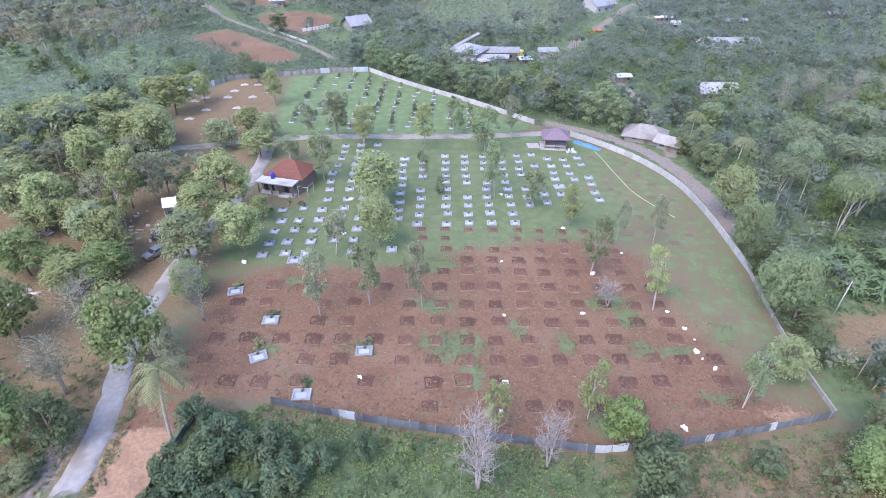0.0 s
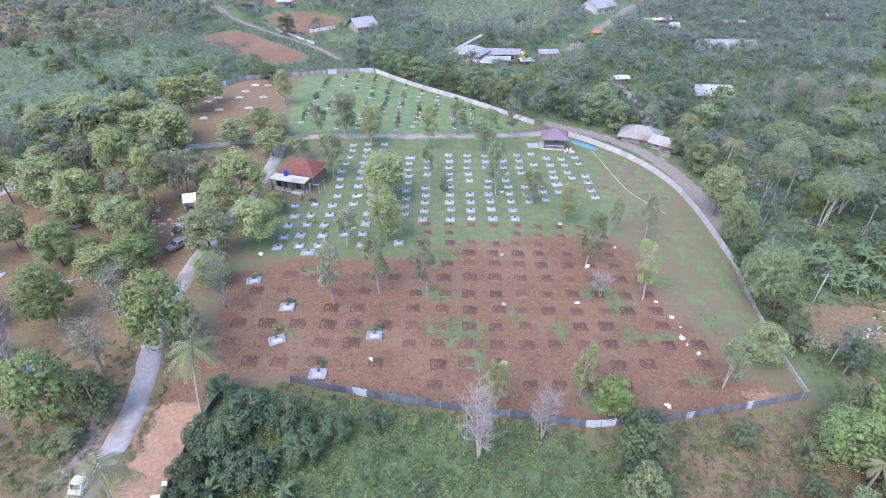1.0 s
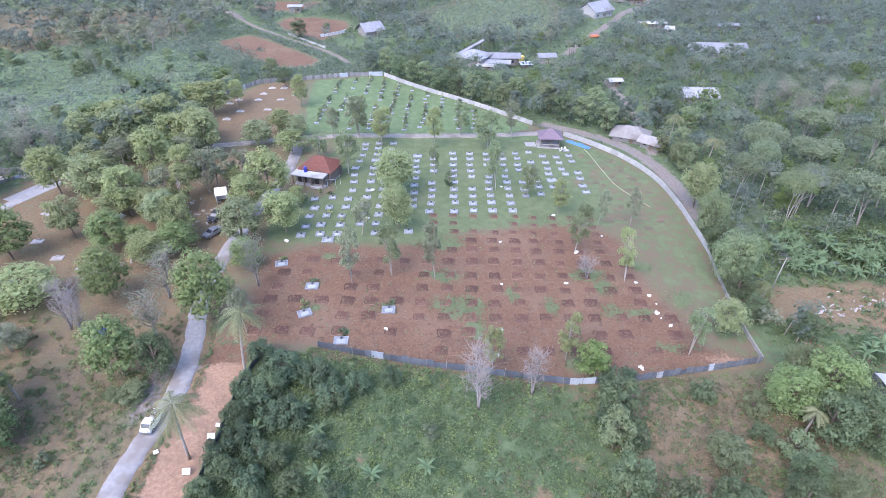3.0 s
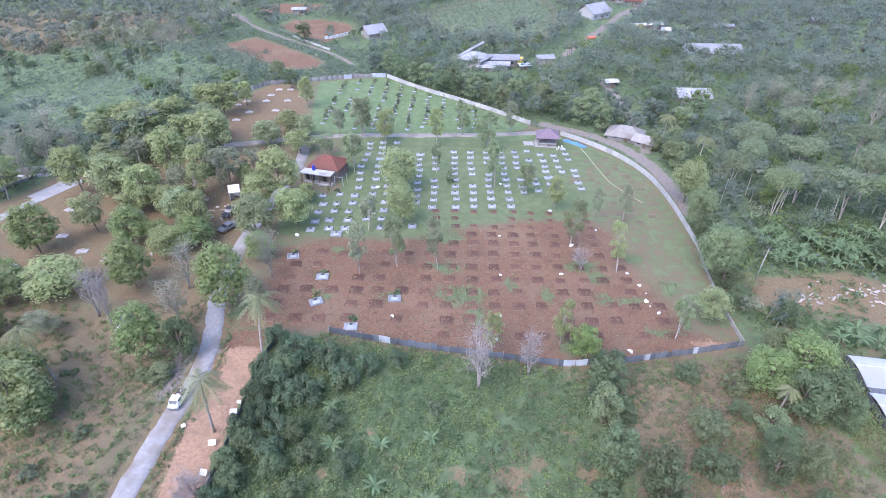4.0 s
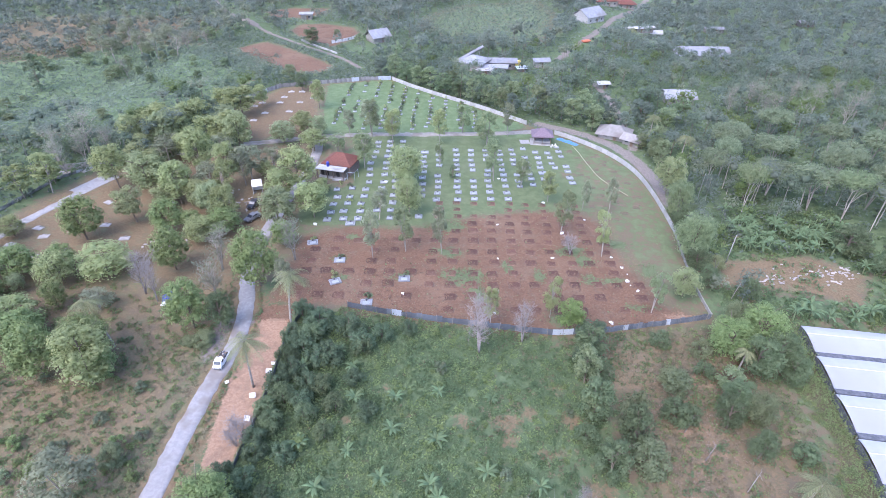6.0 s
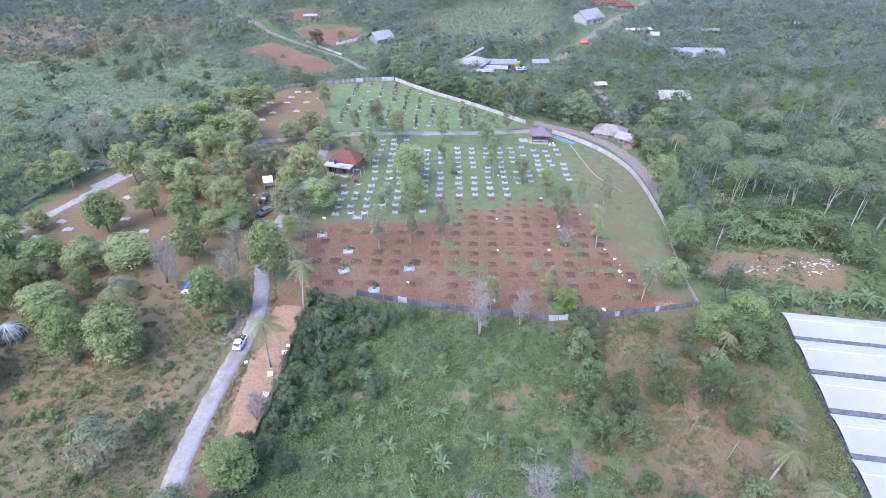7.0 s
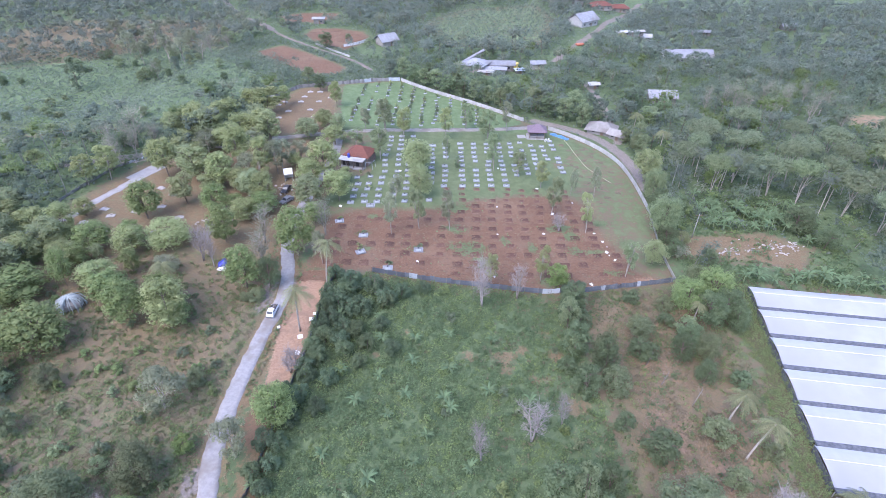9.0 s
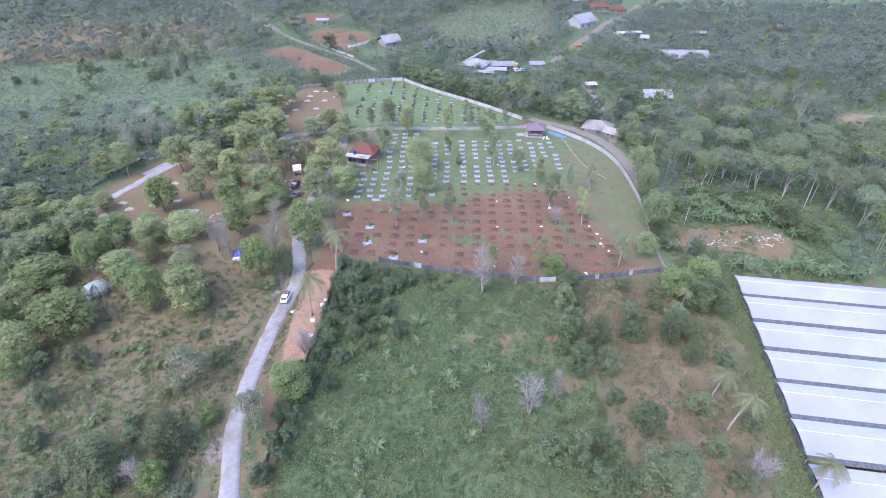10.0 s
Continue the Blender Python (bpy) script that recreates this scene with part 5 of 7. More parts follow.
# ---- woods, crops and undergrowth ----
def tufts(spots_xy, tall, wide, per, size, mat, name, label, category, mound=True):
    """Low growth over an area: many leafy mounds in one mesh."""
    n = len(spots_xy)
    x = np.repeat(spots_xy[:, 0], per)
    y = np.repeat(spots_xy[:, 1], per)
    h, w = np.repeat(tall, per), np.repeat(wide, per)
    d = rng.normal(size=(n * per, 3))
    d /= np.linalg.norm(d, axis=1, keepdims=True)
    d[:, 2] = np.abs(d[:, 2])
    r = (0.65 + 0.35 * rng.random(n * per))
    x, y = x + d[:, 0] * w / 2 * r, y + d[:, 1] * w / 2 * r
    at = np.c_[x, y, height(x, y) + d[:, 2] * h * r]
    ob = new(name, Shape().leaves(at, 0.6 * d + rng.normal(0, 0.5, (n * per, 3)) + (0, 0, 0.8), rng.uniform(0.6, 1.4, n * per) * np.repeat(size, per)).mesh(name, mat))
    return tagged(ob, label, category, "", "stuff")


def scatter(x0, x1, y0, y1, gap):
    gx, gy = np.meshgrid(np.arange(x0, x1, gap), np.arange(y0, y1, gap))
    p = np.c_[gx.ravel(), gy.ravel()] + rng.uniform(-0.5, 0.5, (gx.size, 2)) * gap
    return p


def bumps(x, y, s=1.0):
    return np.sin(x * 0.21 * s + 1.3) * np.cos(y * 0.17 * s - 0.4) + 0.6 * np.sin(x * 0.53 * s - y * 0.41 * s) + 0.4 * np.sin(x * 1.1 * s + y * 0.9 * s)


def varied(p, tall, wide, per, size, mats, name, label, category, grain=1.0):
    """Low growth in patches of several kinds."""
    k = bumps(p[:, 0] + 40, p[:, 1] - 17, grain) + rng.normal(0, 0.55, len(p))
    cuts = np.quantile(k, np.linspace(0, 1, len(mats) + 1))
    for i, mat in enumerate(mats):
        q = (k >= cuts[i]) & ((k < cuts[i + 1]) | (i == len(mats) - 1))
        tufts(p[q], tall[q], wide[q], per, np.full(q.sum(), size), mat, name, label, category)


p = scatter(-34, 52, -74, 47, 0.85)
keep = (inside(SCRUB_FIELD, p[:, 0], p[:, 1]) > 0.4) & (rng.random(len(p)) < np.clip(0.97 - 0.02 * np.clip(p[:, 0] - 2, 0, 40) + 0.12 * bumps(p[:, 0], p[:, 1]), 0.2, 1))
keep &= (p[:, 1] > -32) | (rng.random(len(p)) < 0.45)
keep &= spots(SCRUB_BARE, p[:, 0], p[:, 1]) < rng.uniform(0.3, 0.8, len(p))
p = p[keep]
lush = np.clip(0.45 + 0.35 * bumps(p[:, 0], p[:, 1], 1.5) + rng.normal(0, 0.25, len(p)) - 0.008 * p[:, 0], 0.1, 1.5)
varied(p, 0.3 + 0.9 * lush, 0.8 + 0.9 * lush, 15, 0.225, (SCRUBDARK, SCRUB, SCRUB, SCRUBPALE), "undergrowth", "dense green undergrowth covering the field below the fence", "undergrowth", 1.7)
p = scatter(-32, 44, -36, 44, 1.9)
p = p[(inside(SCRUB_FIELD, p[:, 0], p[:, 1]) > 1.0) & (rng.random(len(p)) < 0.62) & (spots(SCRUB_BARE, p[:, 0], p[:, 1]) < 0.6)]
big = rng.random(len(p)) ** 2.2
varied(p, 0.7 + 1.5 * big, 0.9 + 2.0 * big, 52, 0.19, (SCRUBDARK, SCRUB, SCRUBPALE, SCRUB), "weed_clumps", "tall leafy weed clumps standing out of the undergrowth", "weeds", 2.3)
p = scatter(4, 50, -36, 44, 1.5)
keep = (inside(SCRUB_FIELD, p[:, 0], p[:, 1]) > 1) & (bumps(p[:, 0] + 9, p[:, 1], 1.9) + rng.normal(0, 0.6, len(p)) > 0.35)
p = p[keep]
tufts(p, rng.uniform(0.3, 0.8, len(p)), rng.uniform(0.8, 1.8, len(p)), 14, np.full(len(p), 0.24), DRYGRASS, "dry_grass", "straw-coloured dry grass among the weeds", "grass")
p = scatter(-112, -44, -38, 56, 1.0)
open_land = (inside(WEST_FIELD, p[:, 0], p[:, 1]) > -1) & (near_line(MAIN_ROAD, p[:, 0], p[:, 1]) > 2.6)
keep = open_land & (bumps(p[:, 0], p[:, 1], 1.6) + rng.normal(0, 0.9, len(p)) - 0.03 * (p[:, 1] - 2) > 0.0)
p = p[keep]
varied(p, rng.uniform(0.15, 0.7, len(p)), rng.uniform(0.7, 1.7, len(p)), 15, 0.2, (SCRUB, SCRUB, SCRUBPALE, SCRUBPALE, DRYGRASS), "undergrowth", "scattered weeds and low scrub on brown earth", "undergrowth", 1.3)
p = scatter(-112, -44, -38, 50, 1.9)
p = p[(inside(WEST_FIELD, p[:, 0], p[:, 1]) > -1) & (near_line(MAIN_ROAD, p[:, 0], p[:, 1]) > 3.2) & (rng.random(len(p)) < 0.8)]
varied(p, rng.uniform(0.5, 1.1, len(p)), rng.uniform(0.9, 1.7, len(p)), 30, 0.2, (SCRUB, SCRUBPALE, SCRUBPALE), "weed_clumps", "knee-high green weed clumps dotted over brown earth", "weeds", 1.8)
p = scatter(-112, -44, -40, 40, 0.78)
p = p[(inside(WEST_FIELD, p[:, 0], p[:, 1]) > -1) & (near_line(MAIN_ROAD, p[:, 0], p[:, 1]) > 2.4) & (bumps(p[:, 0] + 5, p[:, 1] - 3, 1.3) + rng.normal(0, 0.5, len(p)) > -0.6 + 0.03 * (p[:, 1] + 2))]
varied(p, rng.uniform(0.1, 0.35, len(p)), rng.uniform(0.7, 1.5, len(p)), 11, 0.15, (SCRUBPALE, SCRUB, DRYGRASS), "grass", "rough grass spreading over the western slope", "grass", 1.6)
p = along(MAIN_ROAD, 0.8)
p = np.concatenate([p + (2.5, 0), p - (2.5, 0), p + (3.1, 0), p - (3.2, 0)]) + rng.normal(0, 0.3, (4 * len(p), 2))
p = p[(p[:, 1] < 62) & (near_line(MAIN_ROAD, p[:, 0], p[:, 1]) > 2.1) & (rng.random(len(p)) < 0.75)]
varied(p, rng.uniform(0.2, 0.6, len(p)), rng.uniform(0.5, 1.1, len(p)), 10, 0.2, (SCRUB, DRYGRASS), "verge_grass", "rough grass along the edges of the lane", "grass", 2)
p = along(MAIN_ROAD, 0.5) + (2.25, 0)
p = p[(p[:, 1] > 8) & (p[:, 1] < 44)] + rng.normal(0, 0.22, (len(p[(p[:, 1] > 8) & (p[:, 1] < 44)]), 2))
varied(p, rng.uniform(0.3, 0.7, len(p)), rng.uniform(0.5, 1.0, len(p)), 18, 0.14, (SCRUB, SCRUBPALE), "verge_grass", "green weeds in the ditch beside the lane", "grass", 2)
p = scatter(24, 60, -40, 44, 1.3)
keep = (inside(EAST_FIELD, p[:, 0], p[:, 1]) > 0) & (bumps(p[:, 0], p[:, 1], 1.4) + rng.normal(0, 0.7, len(p)) > -0.25)
p = p[keep]
varied(p, rng.uniform(0.3, 1.1, len(p)), rng.uniform(0.8, 2.0, len(p)), 18, 0.23, (SCRUBDARK, SCRUB, SCRUBPALE, DRYGRASS), "undergrowth", "scattered weeds on a bare eastern slope", "undergrowth", 1.3)
p = scatter(22, 58, -40, 44, 1.2)
p = p[(inside(EAST_FIELD, p[:, 0], p[:, 1]) > 0) & (bumps(p[:, 0] - 11, p[:, 1] + 5, 1.7) + 0.03 * (p[:, 1] - 20) + rng.normal(0, 0.6, len(p)) > 0.0)]
varied(p, rng.uniform(0.2, 0.6, len(p)), rng.uniform(0.7, 1.5, len(p)), 14, 0.2, (DRYGRASS, SCRUBPALE), "dry_grass", "straw-coloured grass and weeds on the eastern slope", "grass", 2)
p = scatter(27, 50, -14, 34, 0.85)
p = p[(spots([(38, 17, 6, 9), (36, 4, 5, 8), (41, -6, 4, 6), (33, 24, 4, 5)], p[:, 0], p[:, 1]) + 0.25 * bumps(p[:, 0], p[:, 1], 2.2) > 0.45)]
tufts(p, rng.uniform(0.08, 0.3, len(p)), rng.uniform(0.6, 1.3, len(p)), 14, np.full(len(p), 0.15), STRAWDRY, "dead_grass", "pinkish dead straw matted on the eastern slope", "grass")
p = scatter(44, 68, -40, 50, 0.9)
edge_x = 66.9 - (43.2 - p[:, 1]) * 0.193
off = edge_x - p[:, 0]
keep = (off > 0.2) & (off < 5.2 + 1.2 * bumps(p[:, 0], p[:, 1])) & (p[:, 1] < 44)
p, off = p[keep], off[keep]
varied(p, rng.uniform(0.6, 1.5, len(p)) + 1.1 * (off < 3.4), rng.uniform(1.1, 2.1, len(p)), 46, 0.15, (LEAFNEAR, SCRUBPALE, LEAFNEAR), "tall_grass", "tall bright grass and creepers beside the greenhouses", "grass", 1.2)
p = scatter(44, 66, -40, 44, 1.0)
off = 66.9 - (43.2 - p[:, 1]) * 0.193 - p[:, 0]
p = p[(off > 4.5) & (off < 11 + bumps(p[:, 0], p[:, 1])) & (rng.random(len(p)) < 0.7)]
varied(p, rng.uniform(0.15, 0.5, len(p)), rng.uniform(0.7, 1.5, len(p)), 16, 0.16, (SCRUB, SCRUBPALE), "grass", "short green grass below the greenhouse bank", "grass", 1.2)
p = scatter(23, 56, 22, 44, 0.9)
p = p[(inside(EAST_FIELD, p[:, 0], p[:, 1]) > 0) & (rng.random(len(p)) < 0.75) & (bumps(p[:, 0], p[:, 1], 1.8) > -0.9)]
varied(p, rng.uniform(0.2, 0.7, len(p)), rng.uniform(0.6, 1.5, len(p)), 15, 0.15, (SCRUBDARK, DRYGRASS, SCRUB), "creepers", "brown-green creeping weeds below the zinc fence", "weeds", 2.0)
p = scatter(55, 100, 44, 90, 1.2)
keep = (bumps(p[:, 0], p[:, 1], 1.2) + rng.normal(0, 0.6, len(p)) > np.where(inside(MUD, p[:, 0], p[:, 1]) > 0, 1.1, -0.6))
p = p[keep]
varied(p, rng.uniform(0.4, 1.3, len(p)), rng.uniform(1.0, 2.2, len(p)), 16, 0.3, (SCRUBDARK, SCRUB, SCRUBPALE), "undergrowth", "green weeds and creepers round the muddy bank", "undergrowth", 1.2)
p = scatter(-285, -74, 92, 285, 1.9)
keep = (inside(CROPS, p[:, 0], p[:, 1]) + 6 * bumps(p[:, 0], p[:, 1], 0.7) > -4) & (rng.random(len(p)) < 0.92)
p = p[keep]
hump = np.clip(0.7 + 0.35 * bumps(p[:, 0], p[:, 1], 1.1) + rng.normal(0, 0.3, len(p)), 0.2, 2)
varied(p, 0.5 + 0.9 * hump, 1.7 + 1.1 * hump, 9, 0.44, (CROPHAZED, WOODHAZED, CROPHAZEDPALE, CROPHAZED), "crop_plants", "field of low broad-leaved green crop plants", "crops", 0.6)
p = scatter(-30, 90, 250, 385, 2.6)
p = p[(inside(HILL_CROPS, p[:, 0], p[:, 1]) > -2) & (near_line(EAST_PATH, p[:, 0], p[:, 1]) > 4)]
varied(p, rng.uniform(0.8, 2.0, len(p)), rng.uniform(2.2, 3.6, len(p)), 11, 0.5, (CROPHAZED, CROPHAZED, CROPHAZEDPALE, WOODHAZED), "crop_plants", "pale green crop plants on the far hillside", "crops", 0.6)
p = scatter(-120, -32, 180, 266, 1.8)
keep = (inside(FIELD_EDGE, p[:, 0], p[:, 1]) > -2) & (inside(RED_FIELD_A, p[:, 0], p[:, 1]) < -1) & (near_line(FAR_PATH, p[:, 0], p[:, 1]) > 1.7) & (inside(CEMETERY, p[:, 0], p[:, 1]) < -1)
p = p[keep]
varied(p, rng.uniform(0.8, 1.8, len(p)), rng.uniform(1.4, 2.6, len(p)), 10, 0.5, (CROPHAZEDPALE, CROPHAZED), "crop_plants", "green crop plants behind the far lawn", "crops", 1)
for _ in range(70):
    x, y = rng.uniform(-33, 46), rng.uniform(-30, 40)
    if inside(SCRUB_FIELD, x, y) > 1.5 and (x > 14 or rng.random() < 0.35):
        w = rng.uniform(1.4, 3.6)
        low_shrub.plant(x, y, 0.5 + 0.75 * w, w, group="shrubs in the scrub")
for _ in range(60):
    x, y = rng.uniform(-105, -46), rng.uniform(-34, 44)
    if inside(WEST_FIELD, x, y) > 1 and near_line(MAIN_ROAD, x, y) > 4:
        w = rng.uniform(1.2, 3.6)
        low_shrub.plant(x, y, 0.5 + 0.6 * w, w, group="shrubs on the western slope")

# trees that stand out of the woods
WALL_TREES = [(-19, 188.5, 7, 8), (-14.5, 183.5, 6.5, 7.5), (-9, 180, 7, 8.5), (-3.5, 175.5, 7.5, 8), (2, 171.5, 6.5, 7), (7, 167.5, 7.5, 8.5), (12, 163.5, 6.5, 7.5), (17.5, 159.5, 7, 8), (21, 155.5, 6, 7.5), (-12, 188, 8, 9), (0, 181, 8, 9.5), (11, 172, 8, 9), (22, 163, 8, 9.5), (-58, 172, 6, 7), (-65, 181, 6.5, 7), (-24, 193, 7, 9), (-30, 194, 6, 7)]
TRACK_TREES = [(30, 158, 8, 10), (36, 152, 7.5, 10), (41, 147.5, 7, 9.5), (47.5, 143, 7, 9), (35, 163, 8, 9), (46, 154, 8, 10), (55, 148, 7, 9), (66, 150, 8, 9), (70, 162, 8.5, 9), (74, 172, 9, 9), (66, 131, 6.5, 7), (72, 141, 8, 9), (80, 150, 8, 10), (62, 116, 6.5, 8), (63.5, 124, 6, 7), (60.5, 128.5, 5, 5), (48.5, 146, 6, 7), (59, 142, 6, 7)]
for x, y, w, t in WALL_TREES + TRACK_TREES:
    border.plant(x, y, t + 0.8, w * 1.1, group="trees round the cemetery wall")
for x, y, w in [(108, 150, 6), (116, 158, 6.5), (124, 152, 6), (132, 160, 7), (138, 150, 6), (128, 168, 6), (118, 172, 6.5), (110, 164, 6), (140, 170, 6), (148, 160, 6), (100, 158, 5.5), (134, 178, 6), (150, 176, 6.5), (146, 142, 6)]:
    wispy.plant(x, y, rng.uniform(8, 12), w, group="thin grey trees in the woods", lean=6)

for _ in range(34):
    x, y = rng.uniform(-215, -108), rng.uniform(200, 262)
    if -0.9 * (x + 160) + 195 < y < 262 + 0.2 * (x + 160):
        (wispy if rng.random() < 0.35 else border).plant(x, y, rng.uniform(5, 9), rng.uniform(4, 7.5), group="trees on the far hill")
for x, y, w in [(-100, 128, 6), (-118, 140, 5), (-150, 160, 5), (-128, 118, 6), (-112, 112, 6.5), (-140, 120, 6), (-176, 172, 5), (-95, 160, 5), (-120, 180, 5), (-88, 178, 5), (-110, 200, 5)]:
    border.plant(x, y, 3.5 + rng.uniform(0, 2), w, group="trees on the far hill")

for x, y, w, t in [(-180.6, 253.1, 10.4, 13.8), (-164.2, 234.4, 10.5, 13.1), (-168.9, 260.4, 12.4, 17.2), (-153.9, 241.6, 11.2, 14.8), (-142.5, 234.0, 10.4, 13.0), (-200.8, 281.7, 11.9, 14.9), (-146.2, 257.1, 9.3, 12.4), (-187.7, 276.0, 9.8, 13.9)]:
    hazy.plant(x, y, t, w, group="grey trees on the far hill")
for _ in range(32):
    x, y = rng.uniform(-250, -92), rng.uniform(125, 250)
    if inside(CROPS, x, y) > 2:
        (shrub if rng.random() < 0.5 else border).plant(x, y, rng.uniform(2.0, 5.5), rng.uniform(3.0, 6.0), group="trees on the far hill")
for x, y, w, t in [(-68.1, 240.7, 9.0, 9.2), (-102.5, 286, 4.8, 5.1), (-93.7, 273, 5.3, 6.8), (-60, 262, 4, 3), (-46, 246, 5, 5)]:
    border.plant(x, y, t, w, group="trees beside the red fields")

HOMES = [(110, 297, 17), (112, 380, 14), (132, 400, 13), (76, 312, 9), (88, 176, 10), (135, 270, 18), (86, 316, 12), (-37, 248, 12), (-84, 297, 9), (14, 207, 16), (40, 219, 9), (53, 136, 9), (30, 138, 6), (140, 330, 12), (100, 345, 10), (64, 165, 5), (240, 330, 8), (-45, 236, 8), (168, 334, 8), (170, 156, 15)]


def woodland():
    p = scatter(-420, 420, -34, 428, 5.7)
    x, y = p[:, 0], p[:, 1]
    keep = np.abs(x + 4) < 0.68 * (y + 66) + 52
    for poly, gap in ((CEMETERY, -2.5), (GROVE_SOIL, -1), (WEST_FIELD, -1), (SCRUB_FIELD, -2.5), (EAST_FIELD, -2), (MUD, -2), (NURSERY, -1), (RED_FIELD_A, -2), (RED_FIELD_B, -4), (RED_FIELD_C, -3), (FIELD_EDGE, 0), (CROPS, -1), (CLAY_STRIP, -4), (LANE_BANK, -7), (HILL_CROPS, -2)):
        keep &= inside(poly, x, y) < gap
    for line, gap in ((MAIN_ROAD, 4), (WEST_ROAD, 4), (FAR_PATH, 5.0), (EAST_PATH, 8.0), (WALL_TRACK, 5.5), (HILL_TRACK, 3.5)):
        keep &= near_line(line, x, y) > gap
    for hx, hy, r in HOMES:
        keep &= ~((np.abs(x - hx) < r) & (y < hy + r * 0.6) & (y > hy - r * 1.25))
    keep &= ~((inside(BROWN_HILL, x, y) > 0) & (rng.random(len(p)) < 0.35))
    keep &= ~((x > 66) & (x < 98) & (y > 42) & (y < 84))
    keep &= rng.random(len(p)) < np.clip(0.9 + 0.12 * bumps(x, y, 0.4), 0.55, 1)
    return p[keep]


def wood_mesh(p, dense, size, tall, wide, name, label, mat, stems):
    """Many trees in one mesh: lobed crowns of small leaves round a core of larger sprays."""
    n, lobes = len(p), 9
    if n == 0:
        return None
    lift = np.where(tall > 8.5, 0.66, 0.42)
    a = rng.uniform(0, 6.28, (n, lobes))
    off = wide[:, None] * 0.3 * np.sqrt(rng.random((n, lobes)))
    cx, cy = p[:, :1] + off * np.cos(a), p[:, 1:] + off * np.sin(a)
    cz = height(cx, cy) + tall[:, None] * (lift[:, None] + (0.86 - lift[:, None]) * rng.random((n, lobes)))
    r = wide[:, None] * rng.uniform(0.15, 0.27, (n, lobes))
    s = Shape()
    core = np.stack([cx, cy, cz], -1)[:, :3]
    lumps(s, core.reshape(-1, 3), r[:, :3].ravel(), 0.85, 0.45)
    for count, grow, depth in ((int(dense * n), 0.76, (0.75, 1.08)), (int(dense * n * 0.22), 1.25, (0.5, 0.85))):
        k = rng.choice(n, count, p=wide ** 2 / (wide ** 2).sum())
        m = rng.integers(0, lobes, count)
        d = rng.normal(size=(count, 3))
        d /= np.linalg.norm(d, axis=1, keepdims=True)
        d[:, 2] = np.where(d[:, 2] < -0.25, -d[:, 2], d[:, 2])
        at = np.stack([cx[k, m], cy[k, m], cz[k, m]], 1) + d * (r[k, m] * rng.uniform(*depth, count))[:, None]
        s.leaves(at, d + rng.normal(0, 0.4, d.shape) + (0, 0, 0.3), rng.uniform(0.6, 1.4, count) * size * grow)
    ob = tagged(new(name, s.mesh(name, mat, True)), label, "woodland", "", "stuff")
    t = Shape()
    for i, ((x, y), h) in enumerate(zip(p, tall)):
        if h > 8.5 or (h > 4 and i % stems == 0):
            z, lx, ly = ground_at(x, y), rng.normal(0.0, 0.7), rng.normal(0.0, 0.7)
            w = 0.13 if h > 8.5 else 0.1
            t.tube([(x, y, z - 0.2), (x + lx * 0.5, y + ly * 0.5, z + h * 0.45), (x + lx, y + ly, z + h * 0.85)], [w, w * 0.8, w * 0.4], 3)
    part("trunk", t.mesh("trunk", BARK if "wall" in label else BARKDARK), ob)
    return ob


wood = woodland()
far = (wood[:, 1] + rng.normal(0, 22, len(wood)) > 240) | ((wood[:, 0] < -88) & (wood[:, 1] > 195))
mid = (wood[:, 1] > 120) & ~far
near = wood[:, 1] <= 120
# Leaf sets by distance; the far set has the stronger painted haze.
GREENS = ((-9, -0.7, WOODHAZEDDARK), (-0.7, 0.3, WOODHAZED), (0.3, 0.95, WOODHAZEDPALE), (0.95, 1.15, LEAFGREY), (1.15, 9, SCRUBPALE))
FAR_GREENS = ((-9, 0.0, FARHAZEDDARK), (0.0, 1.6, FARHAZED), (1.6, 9, LEAFGREY))
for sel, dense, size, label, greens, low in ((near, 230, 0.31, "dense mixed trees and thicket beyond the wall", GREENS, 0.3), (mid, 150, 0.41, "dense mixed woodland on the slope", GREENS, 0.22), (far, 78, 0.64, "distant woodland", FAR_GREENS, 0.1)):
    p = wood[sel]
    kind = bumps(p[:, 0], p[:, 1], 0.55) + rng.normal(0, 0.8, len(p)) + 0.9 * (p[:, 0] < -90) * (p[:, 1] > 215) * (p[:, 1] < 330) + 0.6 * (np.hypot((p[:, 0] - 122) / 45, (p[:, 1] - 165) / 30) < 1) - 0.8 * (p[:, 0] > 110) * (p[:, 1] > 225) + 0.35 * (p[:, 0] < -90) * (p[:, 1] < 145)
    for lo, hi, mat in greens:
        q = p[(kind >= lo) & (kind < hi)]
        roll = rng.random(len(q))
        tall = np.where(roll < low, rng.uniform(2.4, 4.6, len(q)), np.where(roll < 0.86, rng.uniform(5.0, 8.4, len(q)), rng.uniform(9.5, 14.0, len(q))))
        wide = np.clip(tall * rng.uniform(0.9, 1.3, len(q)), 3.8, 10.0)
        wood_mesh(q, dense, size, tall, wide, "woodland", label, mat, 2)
p = scatter(-250, 250, 60, 270, 2.7)
x, y = p[:, 0], p[:, 1]
keep = np.abs(x + 4) < 0.68 * (y + 66) + 46
for poly in (CEMETERY, GROVE_SOIL, WEST_FIELD, MUD, NURSERY, RED_FIELD_A, RED_FIELD_B, CROPS):
    keep &= inside(poly, x, y) < -2
for line, gap in ((FAR_PATH, 3), (EAST_PATH, 3.2), (WALL_TRACK, 3.6), (HILL_TRACK, 2.4)):
    keep &= near_line(line, x, y) > gap
for hx, hy, r in HOMES:
    keep &= ~((np.abs(x - hx) < r * 0.8) & (y < hy + r * 0.5) & (y > hy - r * 0.8))
p = p[keep]
